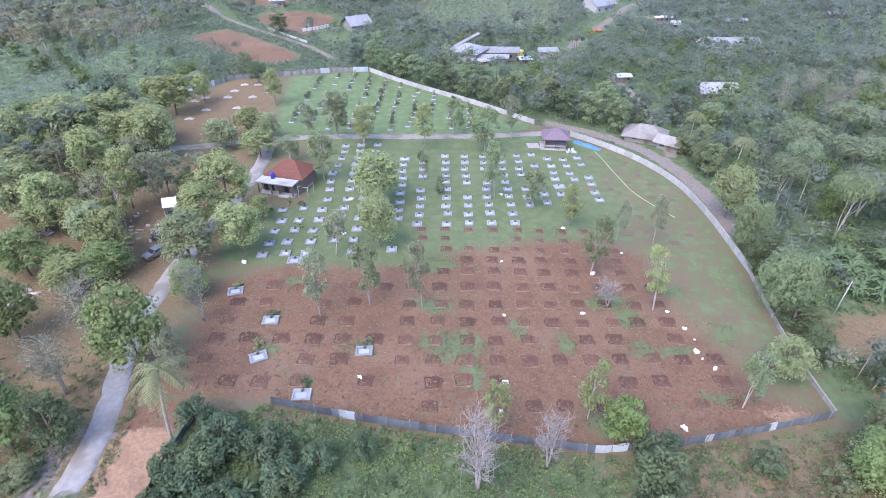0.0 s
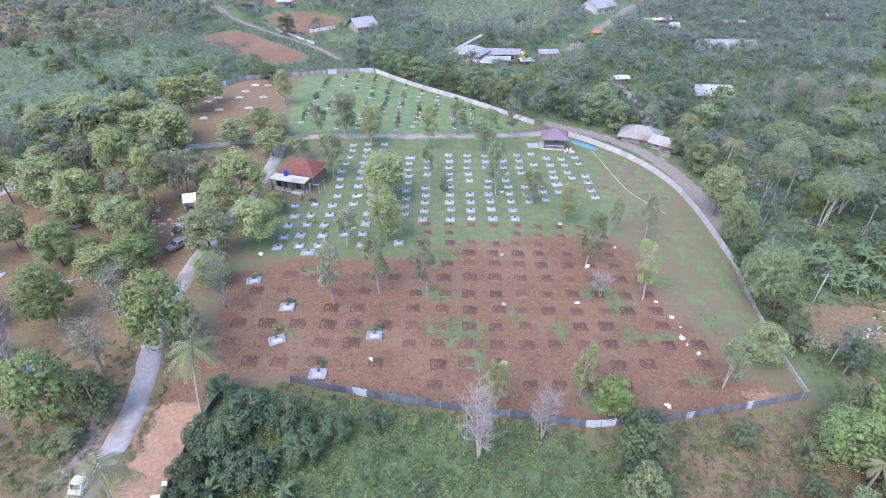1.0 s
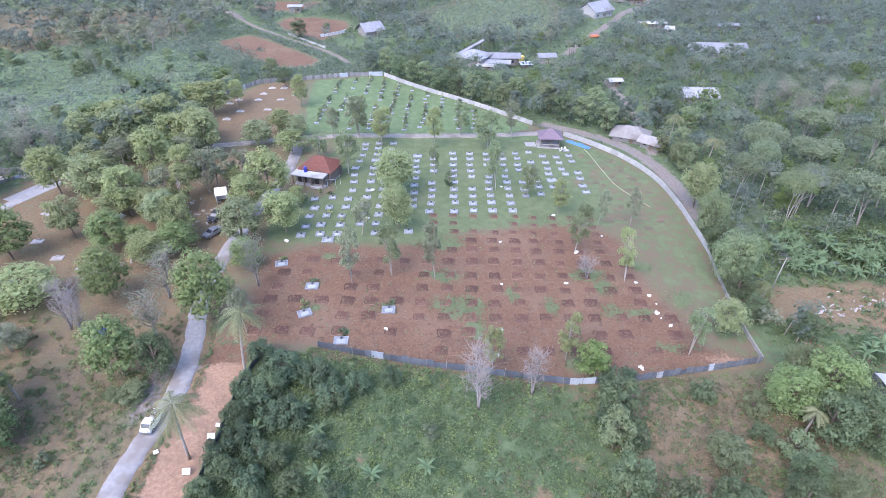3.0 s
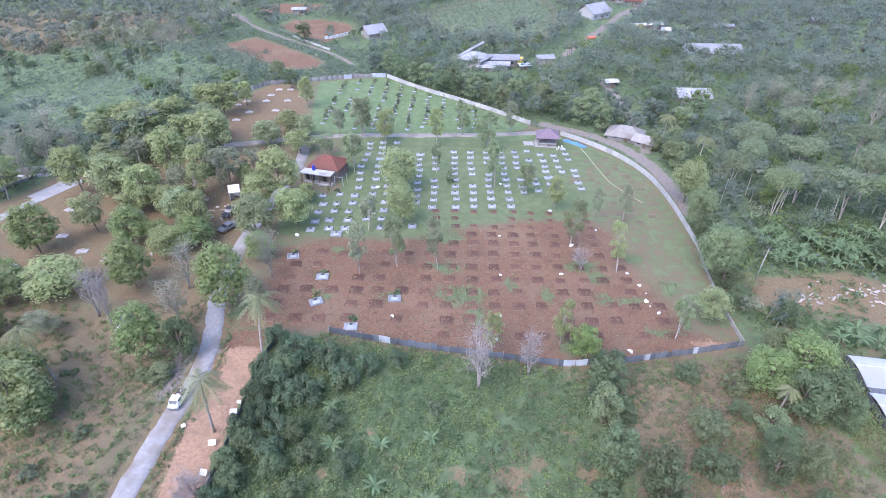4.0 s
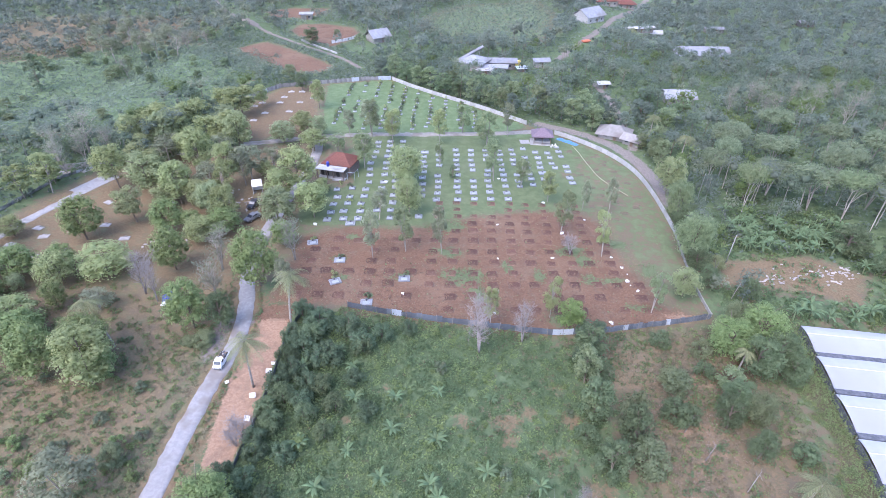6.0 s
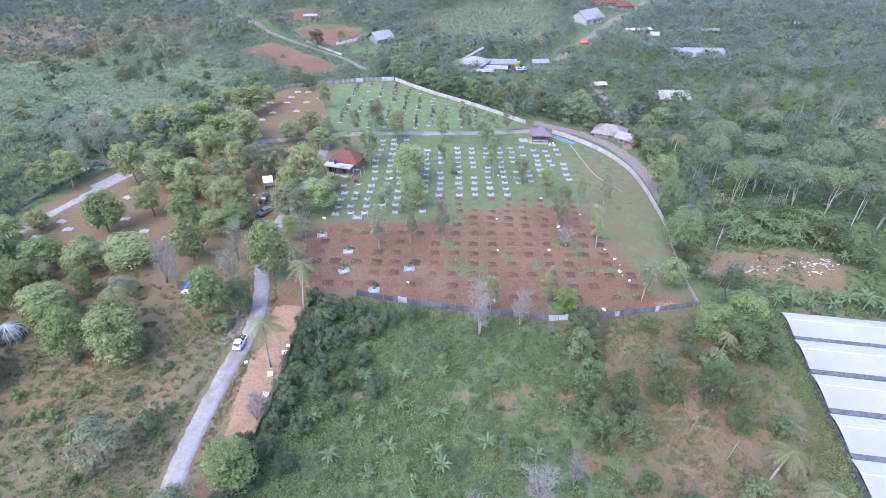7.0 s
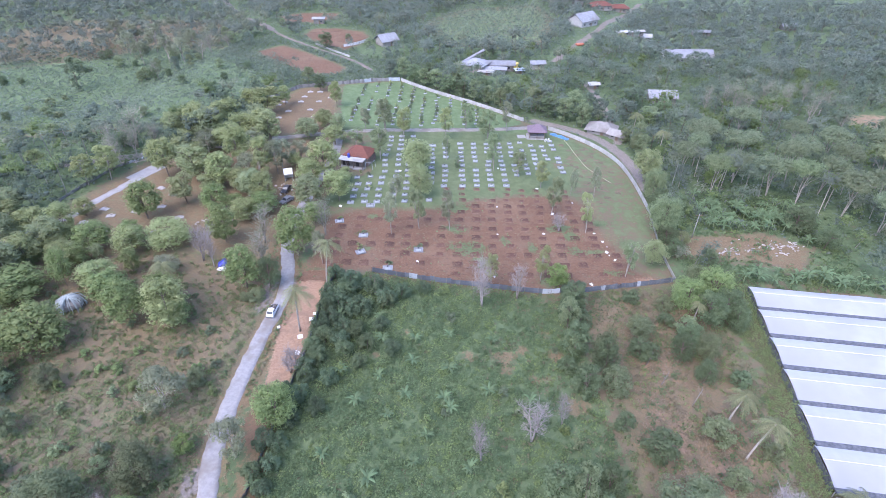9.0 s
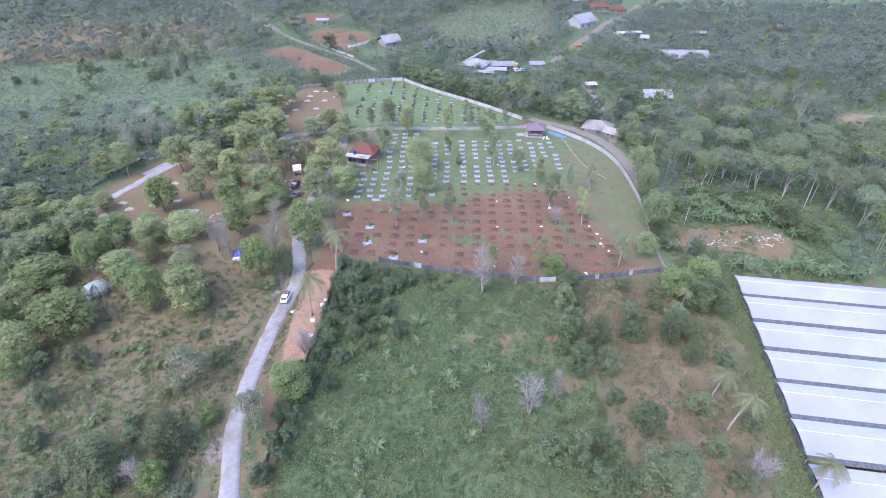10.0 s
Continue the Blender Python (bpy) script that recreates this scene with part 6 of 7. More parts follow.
q = scatter(-190, 190, 270, 420, 4.2)
q = q[(near_line(FAR_PATH, q[:, 0], q[:, 1]) > 4) & (near_line(EAST_PATH, q[:, 0], q[:, 1]) > 4) & (inside(RED_FIELD_B, q[:, 0], q[:, 1]) < -2) & (inside(RED_FIELD_C, q[:, 0], q[:, 1]) < -2) & (inside(HILL_CROPS, q[:, 0], q[:, 1]) < 0)]
varied(q, rng.uniform(0.8, 3.0, len(q)), rng.uniform(3.0, 5.2, len(q)), 10, 0.62, (FARHAZEDDARK, FARHAZED, FARHAZED, CROPHAZED), "thicket", "low thicket on the far hillside", "undergrowth", 0.5)
varied(p, rng.uniform(0.8, 2.6, len(p)), rng.uniform(2.0, 3.6, len(p)), 7, 0.58, (WOODHAZEDDARK, WOODHAZED, WOODHAZEDPALE, SCRUB), "thicket", "low green thicket under the trees", "undergrowth", 0.5)
# straw, dead stalks and weeds over the red soil
p = scatter(-37, 50, 44, 92, 0.95)
d = inside(SOIL, p[:, 0], p[:, 1])
p = p[(d > -1.5) & (rng.random(len(p)) < 0.55)]
tufts(p, rng.uniform(0.03, 0.16, len(p)), rng.uniform(0.3, 1.2, len(p)), 5, rng.uniform(0.07, 0.16, len(p)), DRYGRASS, "dead_stalks", "pale dead stalks and straw strewn over red soil", "straw")
p = scatter(-37, 50, 44, 92, 0.7)
g = spots(WEED_PATCHES, p[:, 0], p[:, 1])
p = p[rng.random(len(p)) < np.clip(g * 1.1, 0.03, 0.9)]
tufts(p, rng.uniform(0.05, 0.25, len(p)), rng.uniform(0.4, 1.0, len(p)), 8, rng.uniform(0.1, 0.2, len(p)), SCRUB, "weeds", "low green weeds creeping over red soil", "weeds")
# woods and weeds to the south, behind the start of the lane
p = scatter(-110, 110, -110, -36, 6.6)
p = p[(near_line(MAIN_ROAD, p[:, 0], p[:, 1]) > 5) & (inside(NURSERY, p[:, 0], p[:, 1]) < -2) & (inside(SCRUB_FIELD, p[:, 0], p[:, 1]) < -1) & (rng.random(len(p)) < 0.8)]
wood_mesh(p, 60, 0.55, rng.uniform(2.5, 8, len(p)), rng.uniform(3.5, 7, len(p)), "woodland", "scattered trees and scrub south of the field", WOODHAZED, 2)
p = scatter(-110, 60, -100, -36, 2.6)
p = p[(near_line(MAIN_ROAD, p[:, 0], p[:, 1]) > 2.8) & (inside(SCRUB_FIELD, p[:, 0], p[:, 1]) < 0)]
varied(p, rng.uniform(0.4, 1.3, len(p)), rng.uniform(1.4, 2.8, len(p)), 9, 0.36, (SCRUBDARK, SCRUB, SCRUBPALE), "undergrowth", "rough green undergrowth south of the field", "undergrowth", 1.0)


# ---- graves ----
def grave(label, wide=1.85, deep=1.75):
    ob = new("grave")
    tagged(ob, label, "grave")
    slab = Shape()
    for cx, cy, w, h in ((0, -deep * 0.44, wide, deep * 0.12), (0, deep * 0.44, wide, deep * 0.12), (-wide * 0.45, 0, wide * 0.1, deep * 0.76), (wide * 0.45, 0, wide * 0.1, deep * 0.76)):
        slab.box((cx, cy, -0.1), (w, h, 0.34), bevel=0.03)
    part("kerb", slab.mesh("kerb", MARBLE), ob, "grey-white stone kerb")
    part("bed", Shape().box((0, 0, -0.1), (wide * 0.8, deep * 0.76, 0.24), bevel=0.02).mesh("bed", GRAVEBED), ob, "grey stone bed")
    part("plaque", Shape().box((0, -deep * 0.1, 0.13), (wide * 0.56, deep * 0.4, 0.09), tilt=0.2, bevel=0.015).mesh("plaque", PLATE), ob)
    part("vase", Shape().tube([(0, deep * 0.27, 0.12), (0, deep * 0.27, 0.42), (0, deep * 0.27, 0.66)], [0.15, 0.23, 0.17], 8).mesh("vase", DARKSTONE, True), ob, "dark stone vase")
    return ob


graves = [grave("grey-white stone grave with a plaque and dark vase"), grave("grey-white stone grave with a plaque and dark vase", 1.65, 1.6), grave("broad grey-white stone grave with a plaque and vase", 2.4, 1.9)]
flat = new("grave")
tagged(flat, "flat pale stone grave slab with a low headstone", "grave")
part("slab", Shape().box((0, 0, -0.1), (2.3, 1.5, 0.24), bevel=0.04).mesh("slab", PALESTONE), flat)
part("headstone", Shape().box((0.1, 0.5, 0.12), (0.8, 0.22, 0.3), bevel=0.04).mesh("headstone", PALESTONE), flat)
graves.append(flat)
laid = set()


def lay(x, y, kind=None, group="graves on the lawn", turn=None, size=1.0):
    i = int(rng.choice(3, p=(0.55, 0.4, 0.05))) if kind is None else kind
    m = pose(x, y, ground_at(x, y), 0, 0, rng.normal(0, 4) if turn is None else turn) @ Matrix.Diagonal((size, size, size, 1))
    if i in laid:
        ob = copy_thing(graves[i], m)
    else:
        ob = graves[i]
        ob.matrix_basis = m
        laid.add(i)
    ob["group"] = group


for x, first, last in ((-31.5, 78.5, 95), (-27.8, 79.2, 96), (-24.1, 79.6, 127), (-20.0, 80.4, 129), (-16.3, 80.7, 129)):
    for y in np.arange(first, last, 3.9):
        if rng.random() < 0.9:
            lay(x + rng.normal(0, 0.2), y + rng.normal(0, 0.25))
for x, first, last in ((-9.0, 81.8, 122), (-4.8, 90.4, 124), (0.6, 91, 124.5), (5.2, 91.4, 126), (9.6, 91.9, 126.5), (14.1, 92.3, 127), (18.0, 96.2, 127), (21.8, 101.0, 128), (25.8, 105, 126), (29.6, 112, 126), (33.4, 102.8, 128)):
    for y in np.arange(first, last, 3.5):
        if rng.random() < 0.9 and not (x == -9.0 and 84 < y < 92):
            lay(x + rng.normal(0, 0.15) - 0.03 * max(0.0, y - 110) * (x > 25), y + rng.normal(0, 0.2))
lay(-25.7, 77.4, 2)
for x, y, turn in [(-33.0, 68.4, 12), (-25.7, 61.7, 4), (-25.4, 54.1, 25), (-11.1, 55.9, 3), (-18.1, 47.7, 2)]:
    lay(x, y, 2, "graves in the red soil", turn)
for x, y in [(-97.7, 71.3), (-94.3, 67.8), (-99.7, 64.3), (-88.8, 70.3), (-87.8, 84.0), (-82.7, 80.3), (-83.1, 73.3), (-75.9, 67.8), (-109.4, 99.8), (-103.4, 100.8), (-80.9, 113.0), (-86, 62), (-79, 60), (-92, 60), (-72, 84), (-66, 64), (-62, 88)]:
    lay(x, y, 3, "graves in the grove", rng.uniform(-30, 10))
for x, y in [(-76.7, 164.7), (-69.8, 158.2), (-71.6, 154.7), (-63.5, 158.8), (-63.4, 164.7), (-62.2, 171.0), (-56.4, 159.5), (-73.0, 171.2), (-58.2, 171.4), (-52.5, 164.5), (-58, 150), (-66, 148), (-55, 143), (-68, 141)]:
    lay(x, y, 3, "graves on the western soil")
topiary = stand([tree("small clipped dark shrub beside a grave", "shrub", 1.5, 1.3, 0.05, m, BARKDARK, 110, 0.26, 1, 5, name="grave_shrub", thick=0.04, count=2) for m in (LEAFDARK, LEAF)], [(1.5, 1.3)] * 2)
for k, x in enumerate(np.arange(-41.0, 12, 5.35)):
    for y in np.arange(137.0 + (k % 2), 187, 3.6):
        d = float(inside(FAR_LAWN, x, y))
        if d > 2.4 and rng.random() < 0.86:
            lay(x + rng.normal(0, 0.25) + 0.02 * (y - 137), y, 1, "graves on the far lawn", size=0.8)
            if rng.random() < 0.85:
                topiary.plant(x + 0.25 + rng.normal(0, 0.25) + 0.02 * (y - 137), y + 1.7 + rng.normal(0, 0.2), rng.uniform(1.4, 2.4), rng.uniform(1.2, 1.9), group="shrubs beside the graves")
for x, y in [(-33.0, 69.9), (-25.7, 63.2), (-25.9, 56.0), (-11.0, 57.6), (-18.1, 49.4), (-24, 85), (-20.5, 86.5), (-27.5, 88), (-31, 97), (-28.5, 96.5), (-34, 94)]:
    topiary.plant(x, y, rng.uniform(1.0, 1.7), rng.uniform(1.2, 1.9), group="shrubs beside the graves")


def plot_mesh(bed_mat, rim_mat):
    """A shallow dug plot: a bed of dark soil with rounded corners in a low, crumbled rim."""
    n = 13
    gx, gy = np.meshgrid(np.linspace(-1, 1, n), np.linspace(-1, 1, n))
    e = (np.abs(gx) ** 5 + np.abs(gy) ** 5) ** 0.2
    pull = 1.0 / np.maximum(e, 1.0)
    e = np.minimum(e, 1.0)
    wave = 0.05 * np.sin(3 * np.arctan2(gy, gx) + rng.uniform(0, 6)) + 0.04 * np.sin(5 * np.arctan2(gy, gx) + rng.uniform(0, 6))
    z = np.where(e > 0.96, -0.12, np.where(e > 0.72, 0.13, 0.03)) + rng.normal(0, 0.03, (n, n))
    x = gx * pull * 1.42 * (1 + wave * e) + rng.normal(0, 0.04, (n, n))
    y = gy * pull * 1.32 * (1 + wave * e) + rng.normal(0, 0.04, (n, n))
    i = np.arange(n - 1)[None] + n * np.arange(n - 1)[:, None]
    me = Shape().add(np.c_[x.ravel(), y.ravel(), z.ravel()], np.stack([i, i + 1, i + n + 1, i + n], -1)).mesh("grave_plot", bed_mat)
    me.materials.append(rim_mat)
    edge = (e[:-1, :-1] + e[1:, 1:] + e[1:, :-1] + e[:-1, 1:]) / 4 + rng.normal(0, 0.03, (n - 1, n - 1))
    me.polygons.foreach_set("material_index", (edge > 0.84).astype(np.int32).ravel())
    return me


plots = [plot_mesh(PIT, PIT_RIM) for _ in range(9)]
old_plots = [plot_mesh(OLDSOIL, OLDSOIL) for _ in range(3)]
for k in range(-8, 10):
    for row, y0 in enumerate((46.6, 50.6, 54.7, 58.8, 62.7, 67.0, 71.3, 75.5, 79.1, 82.4, 85.8, 89.0)):
        y = y0 + 0.035 * (4.45 * k - 2) + rng.normal(0, 0.15)
        x = -0.9 + 4.45 * k + 0.054 * (y - 63) + rng.normal(0, 0.18)
        green = row >= 9
        if (float(inside(SOIL, x, y)) < 1.8 and not (green and -6 < x < 34 and y < 90)) or rng.random() < (0.3 if row < 2 else 0.07):
            continue
        if min(abs(x - gx) + abs(y - gy) for gx, gy in ((-33.0, 68.4), (-25.7, 61.7), (-25.4, 54.1), (-11.1, 55.9), (-18.1, 47.7))) < 3:
            continue
        ob = single("grave_plot", plots[rng.integers(9)], x, y, "empty dug grave plot of dark red soil", "grave plot", "dug grave plots", rng.normal(0, 4))
        f = rng.uniform(0.76, 1.02) * (0.8 if green else 1.0)
        ob.scale = (f, f, 0.6 if green else 1.0)
for x, y in [(36, 124), (38, 120), (40, 117), (43, 121), (45, 116), (47, 111), (42, 112), (37, 113), (38.5, 107), (45, 105), (49, 104), (41, 100), (46, 98), (50, 96), (39, 95), (43, 93), (48, 90), (36, 90), (44, 87), (41, 84)]:
    ob = single("grave_plot", old_plots[rng.integers(3)], x, y, "grass-grown grave plot with bare brown soil", "grave plot", "overgrown grave plots", rng.normal(-8, 8))
    ob.scale = (rng.uniform(0.6, 1.0), 0.55, 0.5)

for x, y in scatter(34, 53, 84, 128, 3.3):
    if inside(LAWN, x, y) > 2 and near_line(EAST_WALL, x, y) > 2.5 and rng.random() < 0.4:
        ob = single("grave_plot", old_plots[rng.integers(3)], x, y, "grass-grown grave plot with bare brown soil", "grave plot", "overgrown grave plots", rng.normal(-8, 8))
        ob.scale = (rng.uniform(0.45, 0.8), 0.5, 0.5)

# clods and broken earth over the rough front of the red soil
s = Shape()
for _ in range(1500):
    x, y = rng.uniform(-36, 48), 44 + 16 * rng.random() ** 1.5
    if inside(SOIL, x, y) > 1.2:
        d = rng.uniform(0.08, 0.3)
        s.box((x, y, ground_at(x, y) - 0.06), (d * rng.uniform(1, 2.2), d, d * 0.7), rng.uniform(0, 3), d * 0.3)
tagged(new("soil_clods", s.mesh("soil_clods", PIT_RIM)), "loose clods of broken red soil", "soil", "", "stuff")


def sack():
    """A crumpled sheet or sack: an uneven, creased heap."""
    pts, quads = ball(3)
    r = 1 + rng.normal(0, 0.2, len(pts))
    v = pts * r[:, None] * (0.62, 0.46, 0.3) + (0, 0, 0.16)
    v[:, 2] = np.maximum(v[:, 2], -0.04)
    return Shape().add(v, quads).mesh("sack", WHITE)


sacks = [sack() for _ in range(5)]
# The one at (30, 44) stands in for a white board on a pole.
for x, y, k in [(25.9, 76.2, 1.5), (32.8, 83.0, 0.9), (10.3, 78.9, 0.8), (9.5, 64.6, 0.9), (21.9, 65.5, 1.1), (35.6, 66.5, 1.0), (37.0, 62.6, 1.1), (36.9, 57.6, 1.4), (38.2, 54.3, 1.1), (30.0, 44.0, 1.4), (-11.1, 51.0, 1.0), (7.4, 46.0, 0.9), (-34.0, 76.3, 1.5), (-18.6, 86.6, 1.6), (-19.0, 99.5, 1.6), (23.5, 91, 1.2), (12.5, 104, 1.1), (37.6, 60.2, 0.5), (37.2, 56.2, 0.6)]:
    ob = single("sack", sacks[rng.integers(5)], x, y, "crumpled white plastic sack lying on the ground", "sack", "white sacks", rng.uniform(0, 180))
    ob.scale = (k * 0.56, k * 0.56, k * 0.6)
pole = thing("lamp_post", 7.6, 46.2, "thin white lamp post standing in the red soil", "lamp post")
part("pole", Shape().tube([(0, 0, -0.2), (0.03, 0, 2.5), (0, 0, 5.2)], [0.06, 0.05, 0.05], 6).mesh("pole", POSTGREY, True), pole)
part("lamp_head", Shape().box((0, 0, 5.15), (0.75, 0.55, 0.3), bevel=0.08).mesh("lamp_head", WHITE), pole, "white lamp head")


def board(label):
    ob = new("sign_board")
    tagged(ob, label, "sign board")
    part("panel", Shape().box((0, 0, 0.45), (1.25, 0.06, 1.0), tilt=-0.9, bevel=0.015).mesh("panel", WHITE), ob)
    for sx in (-0.45, 0.45):
        part("stake", Shape().box((sx, 0.12, -0.2), (0.07, 0.07, 0.85), bevel=0.01).mesh("stake", TIMBER), ob)
    return ob


for i, (x, y, turn) in enumerate([(-33.4, 22.9, 8), (-33.0, 18.4, -10), (-32.2, 28.2, 5), (-32.1, 30.3, -6), (-38.4, 25.8, 30)]):
    sign = board("blank white board leaning back on short stakes")
    sign.matrix_basis = pose(x, y, ground_at(x, y), 0, 0, turn)
    sign.scale = (0.8, 0.8, 0.8) if i < 3 else (0.5, 0.5, 0.5)
    sign["group"] = "white boards on the clay strip"


# ---- buildings ----
def hip_roof(s, w, d, z, rise, over=0.5, ridge=0.35, thick=0.14):
    w, d = w / 2 + over, d / 2 + over
    if w >= d:
        top = [(-w + d * (1 - ridge * 0.2), 0), (w - d * (1 - ridge * 0.2), 0)]
    else:
        top = [(0, -d + w), (0, d - w)]
    e = [(-w, -d, z), (w, -d, z), (w, d, z), (-w, d, z)]
    low = [(x, y, q - thick) for x, y, q in e]
    t = [(*top[0], z + rise), (*top[1], z + rise)]
    v = low + e + t
    return s.add(v, [(0, 1, 5, 4), (1, 2, 6, 5), (2, 3, 7, 6), (3, 0, 4, 7), (3, 2, 1, 0), (4, 5, 9, 8), (6, 7, 8, 9), (5, 6, 9, 9), (7, 4, 8, 8)] if w >= d else [(0, 1, 5, 4), (1, 2, 6, 5), (2, 3, 7, 6), (3, 0, 4, 7), (3, 2, 1, 0), (5, 6, 9, 8), (7, 4, 8, 9), (4, 5, 8, 8), (6, 7, 9, 9)])


def gable_roof(s, w, d, z, rise, over=0.5, thick=0.12):
    w, d = w / 2 + over, d / 2 + over
    prof = [(-d, z), (-d * 0.5, z + rise * 0.52), (0, z + rise), (d * 0.5, z + rise * 0.52), (d, z)]
    v = [(x, y, q) for x in (-w, w) for y, q in prof] + [(x, y, q - thick) for x in (-w, w) for y, q in prof]
    f = [(i, i + 1, 6 + i, 5 + i) for i in range(4)] + [(11 + i, 10 + i, 15 + i, 16 + i) for i in range(4)]
    f += [(i, 10 + i, 11 + i, i + 1) for i in range(4)] + [(5 + i + 1, 15 + i + 1, 15 + i, 5 + i) for i in range(4)]
    f += [(0, 5, 15, 10), (4, 14, 19, 9)]
    return s.add(v, f)


def house(x, y, turn, w, d, tall, rise, roof_mat, label, hip=False, wall_mat=None, windows=2, name="house"):
    ob = thing(name, x, y, label, "house", turn=turn)
    part("wall", Shape().box((0, 0, -0.4), (w, d, tall + 0.4), bevel=0.03).mesh("wall", wall_mat or PLASTER), ob)
    r = hip_roof(Shape(), w, d, tall, rise, 1.0) if hip else gable_roof(Shape(), w, d, tall, rise, 1.0)
    part("roof", r.mesh("roof", roof_mat), ob)
    if not hip:
        foot, peak = tall + 0.3 * rise / d, tall + rise - 0.2
        for e in (-w / 2 + 0.06, w / 2 - 0.06):
            tri = [(q, y, z) for q in (e - 0.05, e + 0.05) for y, z in ((-d / 2 + 0.1, foot - 0.3), (d / 2 - 0.1, foot - 0.3), (0, peak))]
            part("gable", Shape().add(tri, [(0, 1, 2, 2), (3, 5, 4, 4), (0, 3, 4, 1), (1, 4, 5, 2), (2, 5, 3, 0)]).mesh("gable", wall_mat or PLASTER), ob)
    part("door", Shape().box((w * 0.08, -d / 2 - 0.02, 0), (0.95, 0.1, 2.05), bevel=0.01).mesh("door", TIMBER), ob)
    for k in range(windows):
        wx = -w / 2 + (k + 0.5) * w / windows
        if abs(wx - w * 0.08) < 1.1:
            wx += 1.5
        win = part("window", Shape().box((wx, -d / 2 - 0.02, 0.95), (1.2, 0.1, 1.1), bevel=0.02).mesh("window", PLASTER), ob)
        part("pane", Shape().box((wx, -d / 2 - 0.045, 1.02), (1.02, 0.1, 0.95), bevel=0.01).mesh("pane", GLASS), win)
    return ob


house(88, 175, -3, 10.5, 7.5, 2.6, 2.3, ROOFGREY, "small house under a grey metal roof among trees")
house(135, 272, -3, 28, 12, 2.8, 3.4, ROOFGREY, "long shed with a blue-grey metal roof in the woods", windows=4)
house(83, 318, 38, 15, 12, 3.4, 4.2, ROOFGREY, "white-walled house with a steep grey gable roof", windows=3, wall_mat=WALLWHITE)
house(-37.5, 252, 36, 9, 8, 2.6, 3.2, ROOFGREY, "house with a weathered grey gable roof", windows=1)
house(-83, 297, 4, 6, 4, 3.0, 0.8, ROOFGREY, "small pale blue-white house beside a red field", windows=1)
house(9.5, 211.5, 62, 10, 10.5, 3.4, 2.4, ROOFGREY, "workshop hall under a broad weathered grey roof", True, windows=2)
house(21, 214.5, -3, 14, 6.5, 2.9, 1.3, ROOFGREY, "workshop wing under a grey metal roof", windows=3)
house(18.5, 207.8, -8, 10, 4.2, 2.3, 0.6, ROOFGREY, "low lean-to in front of the workshop", windows=2)
house(14.2, 204.4, -14, 6, 2.6, 1.7, 0.5, WALLWHITE, "low white-roofed annex of the workshop", windows=1)
house(30.5, 209.2, 10, 3.4, 2.8, 1.8, 0.5, ZINCPALE, "small pale store beside the workshop", windows=1)
house(40.3, 218.5, 5, 6, 5, 2.8, 1.0, ROOFGREY, "small pale shed with a white roof", windows=1)
house(109, 301, 8, 17, 3.5, 2.4, 0.7, WALLWHITE, "long low white-roofed shed", windows=4)
house(121, 305, -12, 5.5, 5, 2.2, 1.6, WALLWHITE, "small white gabled shelter", windows=1)
house(108, 379, 10, 15, 9, 3.2, 2.6, TILE, "house with a red tiled roof on the far lane", True, windows=3)
house(129, 402, -6, 14, 8, 3.2, 2.4, TILE, "house with a red tiled roof on the far lane", True)
house(91, 377, 6, 7, 6, 5.5, 1.6, ROOFGREY, "tall narrow pale house at the far lane")
house(236, 352, 0, 9, 6, 2.6, 1.4, ROOFGREY, "small pale house far off in the woods")
house(168, 334, 0, 11, 5, 2.4, 1.0, ROOFGREY, "low shed roof showing among trees")
house(54, 138.3, -24, 9.5, 7.0, 1.7, 2.4, ROOFDUST, "barn with a dusty grey hipped roof beside the wall", True)
house(58.9, 132.6, -40, 5.4, 4.6, 1.9, 1.4, ROOFDUST, "lean-to barn with a dusty grey roof")
house(62, 190, 8, 3.6, 3, 2.2, 0.7, WALLWHITE, "small white-roofed shed in the woods", windows=1)
chute = thing("conveyor", 8, 216, "long grey inclined conveyor rising behind the workshop", "conveyor", turn=35)
part("belt", Shape().tube([(-7, 0, 3.0), (0, 0, 5.0), (7, 0, 7.0)], [0.7, 0.7, 0.7], 4).mesh("belt", ROOFGREY), chute)
for k in (-5, 0, 5):
    part("leg", Shape().tube([(k, 0, -0.2), (k, 0, 2), (k, 0, 4.6 + k * 0.28)], [0.12, 0.12, 0.12], 4).mesh("leg", POSTGREY), chute)
single("yellow_sheet", Shape().box((0, 0, 0), (3.4, 2.2, 2.6), bevel=0.3).mesh("yellow_sheet", YELLOW), 29.4, 217.2, "yellow plastic sheet covering stacked goods", "sheet")
panel_wall("wall_field", [(-59.6, 244), (-52, 251.1), (-48.5, 259)], "low white wall beside the red field", 1.3, 2.0, WHITE)
panel_wall("wall_track", [(-75, 246.7), (-68.5, 239.5), (-61.3, 232.3), (-53.6, 224.5)], "low white wall along the field track", 0.9, 2.4)
panel_wall("wall_west", [(-127, 94.8), (-121.6, 96.5), (-112.6, 100.1), (-106.2, 102.2), (-99.7, 104.2)], "grey stained wall behind the western path", 1.6, 2.4, WALLSTAINED)
single("tarpaulin", Shape().box((0, 0, 0), (4.6, 2.4, 1.3), bevel=0.5).mesh("tarpaulin", ORANGE), 71, 265.5, "orange tarpaulin over goods beside the far lane", "tarpaulin", turn=20)


